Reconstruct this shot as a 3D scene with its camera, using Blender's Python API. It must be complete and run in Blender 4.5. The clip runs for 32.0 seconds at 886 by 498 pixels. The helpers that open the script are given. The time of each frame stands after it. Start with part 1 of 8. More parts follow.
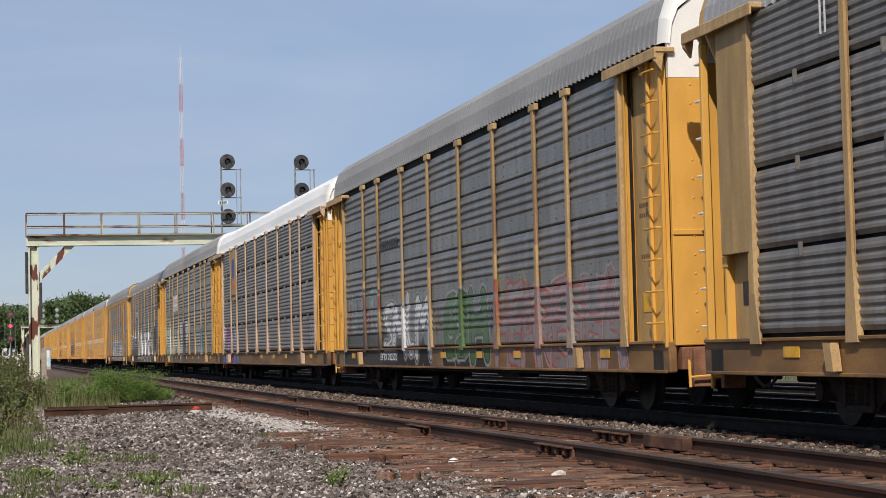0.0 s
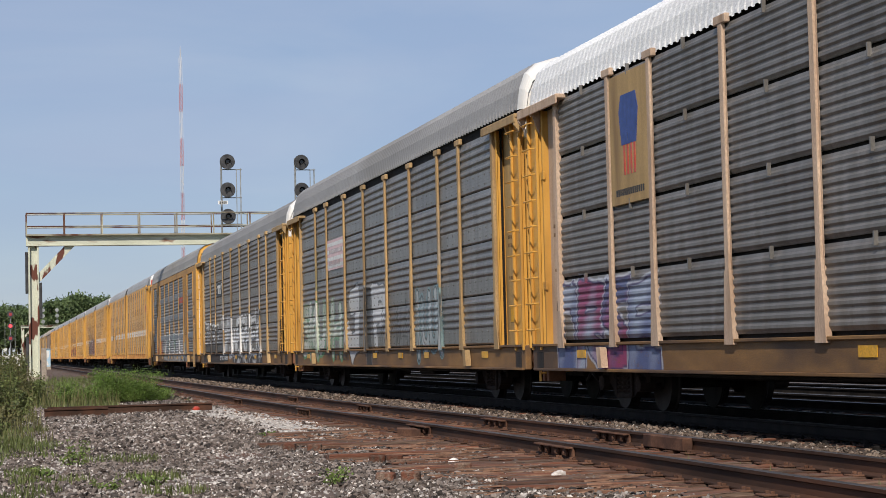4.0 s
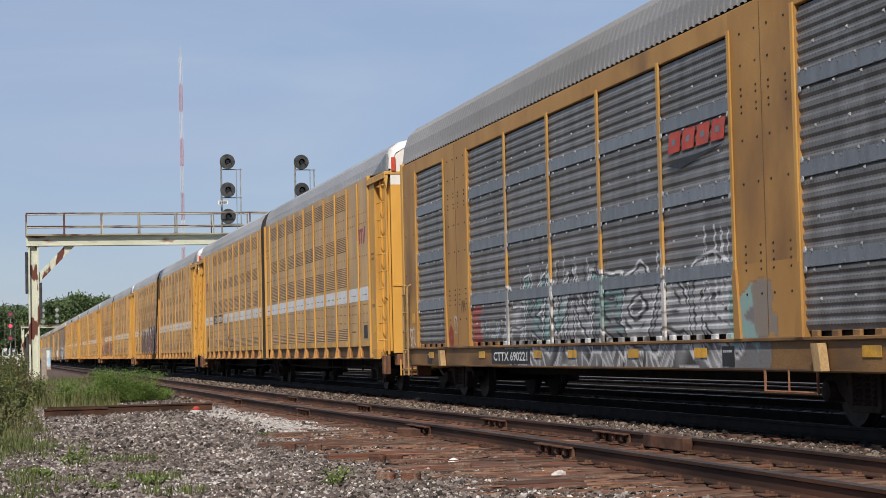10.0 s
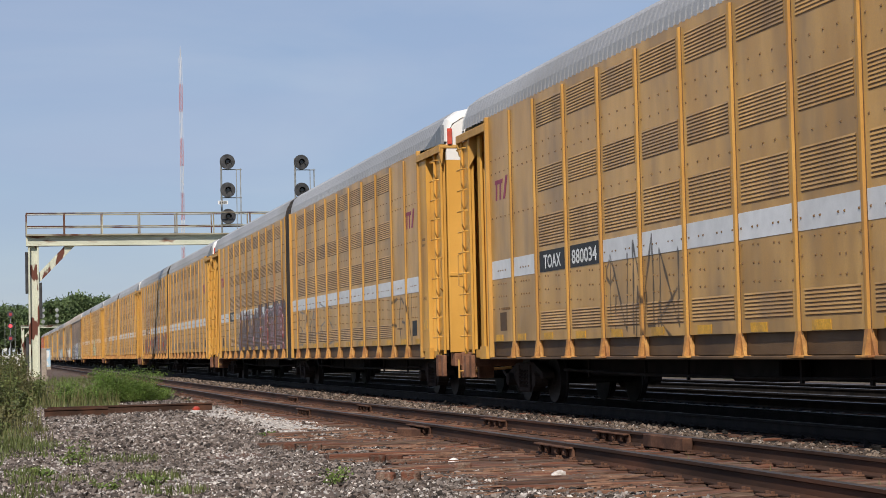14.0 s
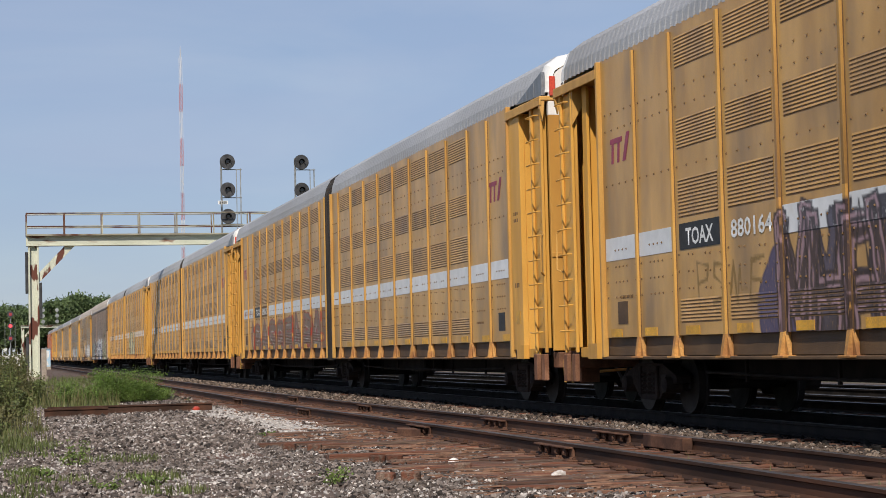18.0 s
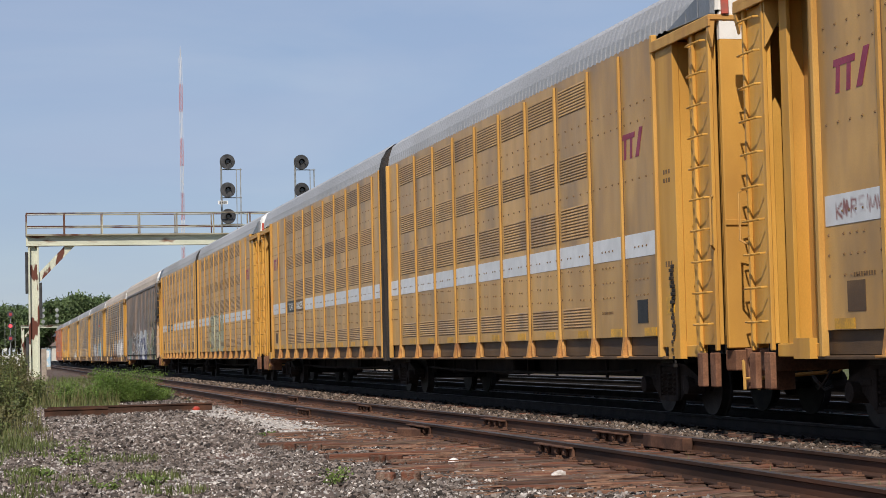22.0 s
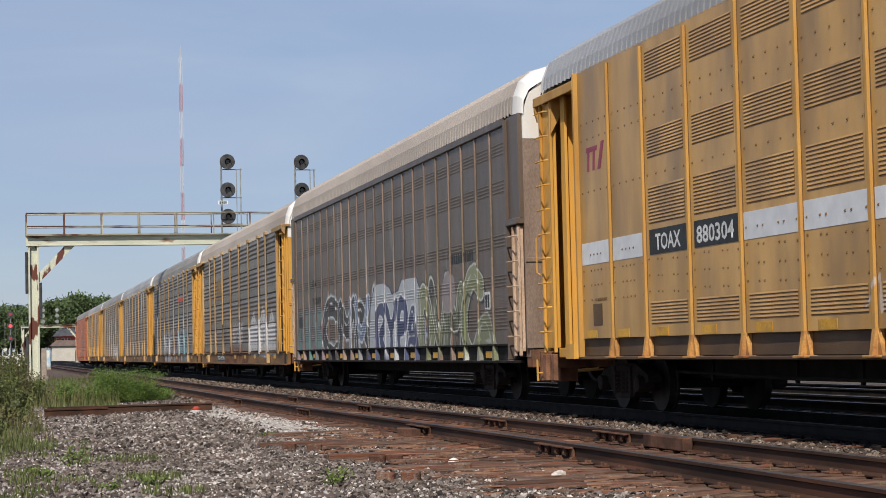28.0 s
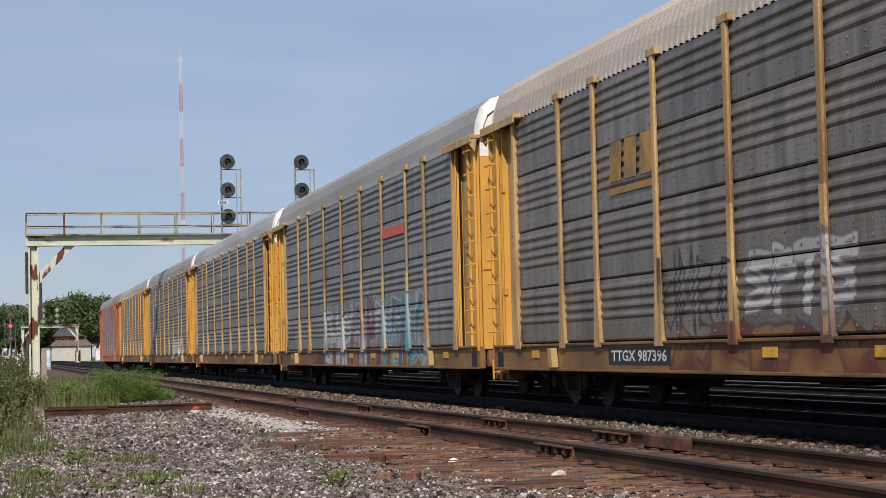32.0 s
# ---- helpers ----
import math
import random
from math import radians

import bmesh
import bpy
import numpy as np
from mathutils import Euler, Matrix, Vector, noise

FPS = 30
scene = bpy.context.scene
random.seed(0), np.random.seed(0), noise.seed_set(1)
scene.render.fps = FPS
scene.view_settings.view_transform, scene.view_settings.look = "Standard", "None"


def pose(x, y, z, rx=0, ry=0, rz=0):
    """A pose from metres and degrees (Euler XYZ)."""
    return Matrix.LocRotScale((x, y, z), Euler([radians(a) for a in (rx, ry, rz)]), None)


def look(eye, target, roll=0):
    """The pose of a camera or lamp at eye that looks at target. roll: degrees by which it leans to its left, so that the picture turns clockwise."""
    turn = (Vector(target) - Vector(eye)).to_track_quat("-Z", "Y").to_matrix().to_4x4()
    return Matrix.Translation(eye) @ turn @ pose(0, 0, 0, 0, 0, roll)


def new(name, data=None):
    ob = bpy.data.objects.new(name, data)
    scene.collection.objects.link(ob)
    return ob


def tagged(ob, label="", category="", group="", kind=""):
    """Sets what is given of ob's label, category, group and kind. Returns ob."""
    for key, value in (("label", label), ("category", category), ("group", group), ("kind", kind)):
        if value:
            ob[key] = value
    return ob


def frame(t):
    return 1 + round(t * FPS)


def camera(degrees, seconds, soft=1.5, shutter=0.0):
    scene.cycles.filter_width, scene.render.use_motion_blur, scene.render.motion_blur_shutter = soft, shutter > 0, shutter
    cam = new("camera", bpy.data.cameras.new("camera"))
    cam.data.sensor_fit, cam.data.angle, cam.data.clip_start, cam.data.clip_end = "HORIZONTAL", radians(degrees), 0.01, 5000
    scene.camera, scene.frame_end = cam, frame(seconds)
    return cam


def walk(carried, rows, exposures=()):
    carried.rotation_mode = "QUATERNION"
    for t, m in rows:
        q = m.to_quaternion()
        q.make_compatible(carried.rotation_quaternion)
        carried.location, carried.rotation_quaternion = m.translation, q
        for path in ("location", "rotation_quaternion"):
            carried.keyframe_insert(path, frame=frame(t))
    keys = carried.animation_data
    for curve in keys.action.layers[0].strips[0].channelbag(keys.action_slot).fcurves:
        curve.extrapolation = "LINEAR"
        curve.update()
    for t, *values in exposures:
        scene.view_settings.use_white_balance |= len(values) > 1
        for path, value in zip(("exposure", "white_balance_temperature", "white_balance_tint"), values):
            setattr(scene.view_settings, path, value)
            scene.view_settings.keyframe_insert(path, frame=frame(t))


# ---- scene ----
# The camera stands still on the trackside: x across the tracks, y along them, z up from the rail tops.
cam = camera(26.91, 32.0, soft=0.8)
EYE = (0.0, 0.0, 1.036)
YAW, PITCH, ROLL = radians(13.591), radians(3.077), -1.34
AIM = (EYE[0] + math.sin(YAW) * math.cos(PITCH), EYE[1] + math.cos(YAW) * math.cos(PITCH), EYE[2] + math.sin(PITCH))
walk(cam, [(0.0, look(EYE, AIM, ROLL)), (32.0, look(EYE, AIM, ROLL))])

# ---- light ----
SUN_TO = Vector((0.40, 0.92, -0.86)).normalized()
world = bpy.data.worlds.new("sky")
scene.world = world
world.use_nodes = True
wn, wl = world.node_tree.nodes, world.node_tree.links
sky = wn.new("ShaderNodeTexSky")
sky.sky_type, sky.sun_disc = "NISHITA", False
sky.sun_elevation = math.asin(-SUN_TO.z)
sky.sun_rotation = math.atan2(-SUN_TO.x, -SUN_TO.y)
sky.air_density, sky.dust_density, sky.ozone_density = 1.0, 0.3, 2.5
coords = wn.new("ShaderNodeTexCoord")
stretch = wn.new("ShaderNodeMapping")
stretch.inputs["Scale"].default_value = (2.0, 2.0, 9.0)
wisps = wn.new("ShaderNodeTexNoise")
wisps.inputs["Scale"].default_value, wisps.inputs["Detail"].default_value = 2.2, 5.0
wramp = wn.new("ShaderNodeValToRGB")
wramp.color_ramp.elements[0].position, wramp.color_ramp.elements[0].color = 0.40, (0.58, 0.58, 0.58, 1)
wramp.color_ramp.elements[1].position, wramp.color_ramp.elements[1].color = 0.80, (0.8, 0.8, 0.8, 1)
wmix = wn.new("ShaderNodeMix")
wmix.data_type = "RGBA"
wmix.inputs[7].default_value = (3.72, 4.68, 6.95, 1)
wl.new(coords.outputs["Generated"], stretch.inputs[0])
wl.new(stretch.outputs[0], wisps.inputs["Vector"])
wl.new(wisps.outputs[0], wramp.inputs[0])
wl.new(wramp.outputs[0], wmix.inputs[0])
wl.new(sky.outputs[0], wmix.inputs[6])
veil = wn.new("ShaderNodeTexNoise")
veil.inputs["Scale"].default_value, veil.inputs["Detail"].default_value, veil.inputs["Distortion"].default_value = 1.3, 6.0, 0.6
vramp = wn.new("ShaderNodeValToRGB")
vramp.color_ramp.elements[0].position, vramp.color_ramp.elements[0].color = 0.46, (0, 0, 0, 1)
vramp.color_ramp.elements[1].position, vramp.color_ramp.elements[1].color = 0.75, (1.0, 0.72, 0.35, 1)
vadd = wn.new("ShaderNodeMix")
vadd.data_type, vadd.blend_type = "RGBA", "ADD"
vadd.inputs[0].default_value = 1.0
wl.new(stretch.outputs[0], veil.inputs["Vector"])
wl.new(veil.outputs[0], vramp.inputs[0])
wl.new(wmix.outputs[2], vadd.inputs[6])
wl.new(vramp.outputs[0], vadd.inputs[7])
wl.new(vadd.outputs[2], wn["Background"].inputs[0])
wn["Background"].inputs[1].default_value = 0.09
sun = new("sun", bpy.data.lights.new("sun", "SUN"))
sun.data.energy, sun.data.angle, sun.data.color = 4.2, radians(0.5), (1.0, 0.91, 0.79)
sun.rotation_euler = SUN_TO.to_track_quat("-Z", "Y").to_euler()


# ---- materials ----
def surf(name, c1, c2, scale=3.0, rough=0.6, metal=0.0, bump=0.15, stretch=(1, 1, 1), fine=40.0, dirt=None, dirt_at=(0.5, 0.7), rnd=0.12,
         paint=False, holes=False, island=False, spec=0.3, mottle=(0.78, 1.15), dents=0.0):
    """A weathered surface: two colours mixed by noise, fine grain, dirt in patches, and a little change from piece to piece."""
    m = bpy.data.materials.new(name)
    m.use_nodes = True
    n, l = m.node_tree.nodes, m.node_tree.links
    b = n["Principled BSDF"]
    tc = n.new("ShaderNodeTexCoord")
    info = n.new("ShaderNodeObjectInfo")
    shift = n.new("ShaderNodeVectorMath")
    shift.operation = "MULTIPLY_ADD"
    shift.inputs[1].default_value = (37.0, 53.0, 29.0)
    l.new(info.outputs["Random"], shift.inputs[0])
    l.new(tc.outputs["Object"], shift.inputs[2])
    mp = n.new("ShaderNodeMapping")
    mp.inputs["Scale"].default_value = stretch
    l.new(shift.outputs[0], mp.inputs[0])

    def noise_at(s, detail=4.0, vec=mp):
        t = n.new("ShaderNodeTexNoise")
        t.inputs["Scale"].default_value, t.inputs["Detail"].default_value = s, detail
        l.new(vec.outputs[0], t.inputs["Vector"])
        return t

    def ramp(src, a, z, ca, cz):
        r = n.new("ShaderNodeValToRGB")
        r.color_ramp.elements[0].position, r.color_ramp.elements[1].position = a, z
        r.color_ramp.elements[0].color, r.color_ramp.elements[1].color = (*ca, 1), (*cz, 1)
        l.new(src, r.inputs[0])
        return r.outputs[0]

    def mix(fac, a, z, mode="MIX"):
        x = n.new("ShaderNodeMix")
        x.data_type, x.blend_type = "RGBA", mode
        for sock, val in ((x.inputs[0], fac), (x.inputs[6], a), (x.inputs[7], z)):
            if isinstance(val, (int, float)):
                sock.default_value = val
            elif isinstance(val, tuple):
                sock.default_value = (*val, 1)
            else:
                l.new(val, sock)
        return x.outputs[2]

    col = ramp(noise_at(scale).outputs[0], 0.35, 0.68, c1, c2)
    grain = noise_at(fine, 3.0)
    col = mix(1.0, col, ramp(grain.outputs[0], 0.3, 0.7, (mottle[0],) * 3, (mottle[1],) * 3), "MULTIPLY")
    if dirt:
        col = mix(ramp(noise_at(scale * 0.6, 6.0).outputs[0], dirt_at[0], dirt_at[1], (0, 0, 0), (1, 1, 1)), col, dirt)
    hsv = n.new("ShaderNodeHueSaturation")
    vary = n.new("ShaderNodeMath")
    vary.operation = "MULTIPLY_ADD"
    vary.inputs[1].default_value, vary.inputs[2].default_value = 2 * rnd, 1 - rnd
    if island:
        geo = n.new("ShaderNodeNewGeometry")
        l.new(geo.outputs["Random Per Island"], vary.inputs[0])
    else:
        l.new(info.outputs["Random"], vary.inputs[0])
    l.new(vary.outputs[0], hsv.inputs["Value"])
    l.new(col, hsv.inputs["Color"])
    col = hsv.outputs[0]
    if holes:
        sep = n.new("ShaderNodeSeparateXYZ")
        l.new(tc.outputs["Object"], sep.inputs[0])
        waves = []
        for axis, pitch in (("Y", 0.085), ("Z", 0.066)):
            w = n.new("ShaderNodeMath")
            w.operation = "MULTIPLY"
            w.inputs[1].default_value = 2 * math.pi / pitch
            l.new(sep.outputs[axis], w.inputs[0])
            s = n.new("ShaderNodeMath")
            s.operation = "SINE"
            l.new(w.outputs[0], s.inputs[0])
            waves.append(s)
        both = n.new("ShaderNodeMath")
        both.operation = "ADD"
        l.new(waves[0].outputs[0], both.inputs[0])
        l.new(waves[1].outputs[0], both.inputs[1])
        gt = n.new("ShaderNodeMath")
        gt.operation = "GREATER_THAN"
        gt.inputs[1].default_value = 1.45
        l.new(both.outputs[0], gt.inputs[0])
        half = n.new("ShaderNodeMath")
        half.operation = "MULTIPLY"
        half.inputs[1].default_value = 0.55
        l.new(gt.outputs[0], half.inputs[0])
        col = mix(half.outputs[0], col, (0.02, 0.02, 0.02))
    if paint:
        on, tone = n.new("ShaderNodeAttribute"), n.new("ShaderNodeAttribute")
        on.attribute_name, tone.attribute_name = "paint_on", "paint"
        worn = n.new("ShaderNodeMath")
        worn.operation = "MULTIPLY"
        l.new(on.outputs["Fac"], worn.inputs[0])
        l.new(ramp(noise_at(14.0, 5.0).outputs[0], 0.22, 0.42, (0.35,) * 3, (1, 1, 1)), worn.inputs[1])
        col = mix(worn.outputs[0], col, mix(1.0, tone.outputs["Color"], ramp(grain.outputs[0], 0.3, 0.7, (0.8,) * 3, (1.1,) * 3), "MULTIPLY"))
    l.new(col, b.inputs["Base Color"])
    b.inputs["Metallic"].default_value = metal
    b.inputs["Specular IOR Level"].default_value = spec
    if paint:
        matt = n.new("ShaderNodeMath")
        matt.operation = "MULTIPLY_ADD"
        matt.inputs[1].default_value, matt.inputs[2].default_value = -0.85 * spec, spec
        l.new(on.outputs["Fac"], matt.inputs[0])
        l.new(matt.outputs[0], b.inputs["Specular IOR Level"])
    rr = n.new("ShaderNodeMath")
    rr.operation = "MULTIPLY_ADD"
    rr.inputs[1].default_value, rr.inputs[2].default_value = 0.3, rough - 0.15
    l.new(grain.outputs[0], rr.inputs[0])
    l.new(rr.outputs[0], b.inputs["Roughness"])
    if bump:
        bp = n.new("ShaderNodeBump")
        bp.inputs["Strength"].default_value, bp.inputs["Distance"].default_value = bump, 0.02
        l.new(grain.outputs[0], bp.inputs["Height"])
        l.new(bp.outputs[0], b.inputs["Normal"])
        if dents:
            dn = n.new("ShaderNodeBump")
            dn.inputs["Strength"].default_value, dn.inputs["Distance"].default_value = dents, 0.12
            l.new(noise_at(1.1, 2.0, shift).outputs[0], dn.inputs["Height"])
            l.new(dn.outputs[0], bp.inputs["Normal"])
    return m


def glow(name, col, power):
    m = bpy.data.materials.new(name)
    m.use_nodes = True
    b = m.node_tree.nodes["Principled BSDF"]
    b.inputs["Base Color"].default_value = (*col, 1)
    b.inputs["Emission Color"].default_value, b.inputs["Emission Strength"].default_value = (*col, 1), power
    return m


STREAK = (1, 3.0, 0.5)
PAN_GREY = surf("galvanised_grey", (0.122, 0.116, 0.108), (0.205, 0.195, 0.182), 1.6, 0.36, 0.15, 0.1, STREAK, dirt=(0.10, 0.088, 0.075), dirt_at=(0.52, 0.75), rnd=0.13, paint=True, holes=True, spec=0.55)
PAN_DARK = surf("sooty_grey", (0.122, 0.102, 0.083), (0.20, 0.172, 0.145), 1.6, 0.38, 0.1, 0.1, STREAK, dirt=(0.085, 0.07, 0.057), rnd=0.13, paint=True, holes=True, spec=0.55)
PAN_FINE = surf("ribbed_grey", (0.13, 0.122, 0.112), (0.195, 0.183, 0.17), 1.6, 0.4, 0.1, 0.1, STREAK, dirt=(0.115, 0.097, 0.08), rnd=0.1, paint=True, spec=0.55)
PAN_BLUE = surf("bright_galvanised", (0.162, 0.158, 0.156), (0.232, 0.228, 0.225), 1.4, 0.46, 0.2, 0.08, STREAK, dirt=(0.125, 0.12, 0.115), rnd=0.1, paint=True, holes=True, spec=0.5)
PAN_BAND = surf("zinc_strip", (0.195, 0.212, 0.235), (0.255, 0.275, 0.302), 2.0, 0.5, 0.3, 0.05, STREAK)
PAN_BROWN = surf("brown_grey_paint", (0.102, 0.074, 0.057), (0.142, 0.108, 0.086), 0.9, 0.4, 0.0, 0.04, STREAK, dirt=(0.20, 0.178, 0.155), dirt_at=(0.63, 0.72), rnd=0.08, paint=True, fine=70.0, mottle=(0.9, 1.06), spec=0.26, dents=0.12)
RIB_BROWN = surf("brown_rib_paint", (0.22, 0.16, 0.125), (0.30, 0.22, 0.175), 1.5, 0.6, 0.0, 0.04, STREAK, rnd=0.1, paint=True)
TAN = surf("faded_tan_paint", (0.36, 0.235, 0.10), (0.50, 0.33, 0.14), 1.3, 0.6, 0.0, 0.08, STREAK, dirt=(0.26, 0.16, 0.07), rnd=0.1, paint=True)
POST = surf("tan_post_paint", (0.36, 0.235, 0.11), (0.49, 0.33, 0.16), 2.0, 0.6, 0.0, 0.05, STREAK, dirt=(0.25, 0.14, 0.065), dirt_at=(0.56, 0.8), rnd=0.14, paint=True)
PINK = surf("faded_pink_post", (0.44, 0.31, 0.22), (0.56, 0.42, 0.31), 2.0, 0.65, 0.0, 0.08, STREAK, dirt=(0.30, 0.19, 0.12), dirt_at=(0.55, 0.8), rnd=0.1)
YEL = surf("yellow_paint", (0.58, 0.30, 0.056), (0.68, 0.375, 0.085), 0.9, 0.5, 0.0, 0.02, STREAK, dirt=(0.40, 0.20, 0.048), dirt_at=(0.5, 0.72), rnd=0.06, fine=90.0, mottle=(0.93, 1.04))
AMP = surf("ochre_panel_paint", (0.475, 0.26, 0.07), (0.625, 0.365, 0.115), 0.8, 0.36, 0.0, 0.03, (1, 2.0, 0.7), dirt=(0.27, 0.165, 0.072), dirt_at=(0.48, 0.72), rnd=0.09, paint=True, fine=70.0, mottle=(0.88, 1.07), spec=0.36, dents=0.16)
AMPOST = surf("orange_post_paint", (0.47, 0.247, 0.062), (0.59, 0.335, 0.092), 1.4, 0.55, 0.0, 0.03, STREAK, dirt=(0.42, 0.20, 0.065), dirt_at=(0.56, 0.85), rnd=0.08, fine=90.0, mottle=(0.9, 1.05), paint=True)
# Brown for the painted shade of louvre slits; also lettering, bolts and seams.
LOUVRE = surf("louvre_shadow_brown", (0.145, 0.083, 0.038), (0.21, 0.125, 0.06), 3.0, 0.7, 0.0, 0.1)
SILL = surf("rusty_tan_sill", (0.175, 0.092, 0.036), (0.30, 0.165, 0.062), 1.2, 0.65, 0.0, 0.12, (1, 0.6, 1.5), dirt=(0.095, 0.058, 0.036), dirt_at=(0.46, 0.66), rnd=0.08, paint=True)
AMSILL = surf("brown_pocket_sill", (0.085, 0.052, 0.03), (0.155, 0.094, 0.048), 1.5, 0.65, 0.0, 0.1, (1, 0.8, 1.5), dirt=(0.085, 0.054, 0.034), rnd=0.06, paint=True)
ROOF = surf("roof_zinc", (0.35, 0.35, 0.357), (0.44, 0.44, 0.447), 0.5, 0.5, 0.15, 0.05, (1, 0.4, 1), dirt=(0.29, 0.28, 0.27), rnd=0.06)
ROOF_DULL = surf("roof_dull_grey", (0.255, 0.247, 0.242), (0.325, 0.316, 0.308), 0.5, 0.55, 0.1, 0.05, (1, 0.4, 1), dirt=(0.215, 0.205, 0.19), rnd=0.06)
ROOF_TAN = surf("roof_tan", (0.42, 0.36, 0.31), (0.52, 0.45, 0.385), 0.5, 0.6, 0.05, 0.05, (1, 0.4, 1), dirt=(0.35, 0.29, 0.24), rnd=0.05)
ROOF_WHITE = surf("roof_white", (0.72, 0.72, 0.72), (0.82, 0.82, 0.81), 0.6, 0.5, 0.0, 0.04, (1, 0.4, 1), rnd=0.03)
WHITE = surf("white_paint", (0.72, 0.70, 0.67), (0.82, 0.81, 0.78), 0.8, 0.5, 0.0, 0.02, STREAK, dirt=(0.64, 0.56, 0.44), dirt_at=(0.62, 0.9), rnd=0.04, fine=90.0, mottle=(0.93, 1.04))
STRIPE = surf("reflective_white", (0.64, 0.65, 0.66), (0.74, 0.75, 0.76), 4.0, 0.4, 0.0, 0.01, rnd=0.06, dirt=(0.55, 0.51, 0.45), dirt_at=(0.62, 0.85), paint=True, fine=90.0, mottle=(0.94, 1.03))
REFLECT = surf("reflective_yellow", (0.60, 0.31, 0.022), (0.72, 0.39, 0.04), 6.0, 0.4, 0.0, 0.02, dirt=(0.36, 0.2, 0.05), dirt_at=(0.5, 0.72), rnd=0.14)
FOOT = surf("rusty_post_foot", (0.38, 0.18, 0.06), (0.54, 0.29, 0.085), 4.0, 0.65, 0.0, 0.05, dirt=(0.24, 0.10, 0.04), dirt_at=(0.5, 0.7), rnd=0.12)
# Near-black steel of trucks, underframes and rail sides.
STEEL = surf("near_black_steel", (0.010, 0.009, 0.009), (0.026, 0.022, 0.02), 3.0, 0.8, 0.0, 0.2, rnd=0.2, spec=0.15)
WHEEL = surf("worn_wheel_steel", (0.014, 0.012, 0.011), (0.034, 0.029, 0.026), 4.0, 0.6, 0.3, 0.1, rnd=0.1, spec=0.2)
SHINE = surf("polished_rail_head", (0.085, 0.085, 0.09), (0.15, 0.15, 0.156), 6.0, 0.5, 0.6, 0.03, (1, 0.1, 1))
RAILDARK = surf("dark_rail_steel", (0.036, 0.020, 0.014), (0.075, 0.040, 0.027), 3.0, 0.75, 0.0, 0.15, (1, 0.2, 1), dirt=(0.10, 0.045, 0.027), rnd=0.05, spec=0.15)
RAILTOP = surf("dull_rail_head", (0.05, 0.044, 0.042), (0.10, 0.09, 0.087), 3.0, 0.5, 0.3, 0.08, (1, 0.15, 1))
RUST = surf("rusty_steel", (0.085, 0.042, 0.027), (0.16, 0.085, 0.055), 5.0, 0.85, 0.0, 0.4, dirt=(0.05, 0.028, 0.022), rnd=0.2, spec=0.15)
BELLOWS = surf("black_rubber", (0.013, 0.011, 0.010), (0.03, 0.024, 0.02), 2.0, 0.7, 0.0, 0.1, STREAK, dirt=(0.05, 0.034, 0.024), rnd=0.05)
ORANGE = surf("orange_red_paint", (0.40, 0.125, 0.06), (0.49, 0.17, 0.085), 1.2, 0.55, 0.0, 0.06, STREAK, dirt=(0.28, 0.11, 0.06), rnd=0.06, paint=True)
MAROON = surf("maroon_mark", (0.26, 0.035, 0.075), (0.33, 0.055, 0.10), 4.0, 0.5, 0.0, 0.02, rnd=0.05)
GOLD = surf("gold_mark", (0.34, 0.18, 0.03), (0.44, 0.24, 0.045), 4.0, 0.5, 0.0, 0.02, dirt=(0.16, 0.115, 0.06), dirt_at=(0.45, 0.65))
INK = surf("black_mark", (0.014, 0.014, 0.015), (0.03, 0.03, 0.03), 6.0, 0.5, 0.0, 0.02, rnd=0.05)
CHALK = surf("white_mark", (0.66, 0.66, 0.64), (0.78, 0.78, 0.76), 6.0, 0.5, 0.0, 0.02, dirt=(0.4, 0.38, 0.34), dirt_at=(0.6, 0.8))
BLUE_MARK = surf("blue_mark", (0.03, 0.06, 0.22), (0.05, 0.09, 0.3), 6.0, 0.5, 0.0, 0.02)
RED_MARK = surf("red_mark", (0.5, 0.05, 0.03), (0.6, 0.09, 0.05), 6.0, 0.5, 0.0, 0.02, dirt=(0.3, 0.1, 0.08))
PINK_MARK = surf("faded_pink_placard", (0.60, 0.40, 0.42), (0.70, 0.52, 0.52), 3.0, 0.5, 0.0, 0.02, dirt=(0.5, 0.38, 0.38))
WOOD = surf("weathered_timber", (0.075, 0.045, 0.033), (0.20, 0.14, 0.105), 2.5, 0.9, 0.0, 0.8, (0.6, 9.0, 9.0), 9.0, dirt=(0.14, 0.056, 0.034), dirt_at=(0.44, 0.60), rnd=0.32)
SPLINTER = surf("splintered_timber", (0.12, 0.055, 0.035), (0.25, 0.15, 0.10), 4.0, 0.9, 0.0, 0.3, fine=30, rnd=0.4, island=True)
STONE = surf("mixed_ballast", (0.082, 0.063, 0.053), (0.22, 0.187, 0.167), 9.0, 0.9, 0.0, 0.4, fine=60, rnd=0.8, island=True)
STONE_PALE = surf("pale_ballast", (0.28, 0.25, 0.228), (0.58, 0.54, 0.505), 9.0, 0.9, 0.0, 0.4, fine=60, rnd=0.5, island=True)
STONE_WARM = surf("warm_ballast", (0.085, 0.06, 0.044), (0.23, 0.18, 0.145), 9.0, 0.9, 0.0, 0.4, fine=60, rnd=0.8, island=True)
STONE_RUST = surf("rust_stained_ballast", (0.13, 0.068, 0.045), (0.25, 0.155, 0.11), 9.0, 0.9, 0.0, 0.4, fine=60, rnd=0.55, island=True)
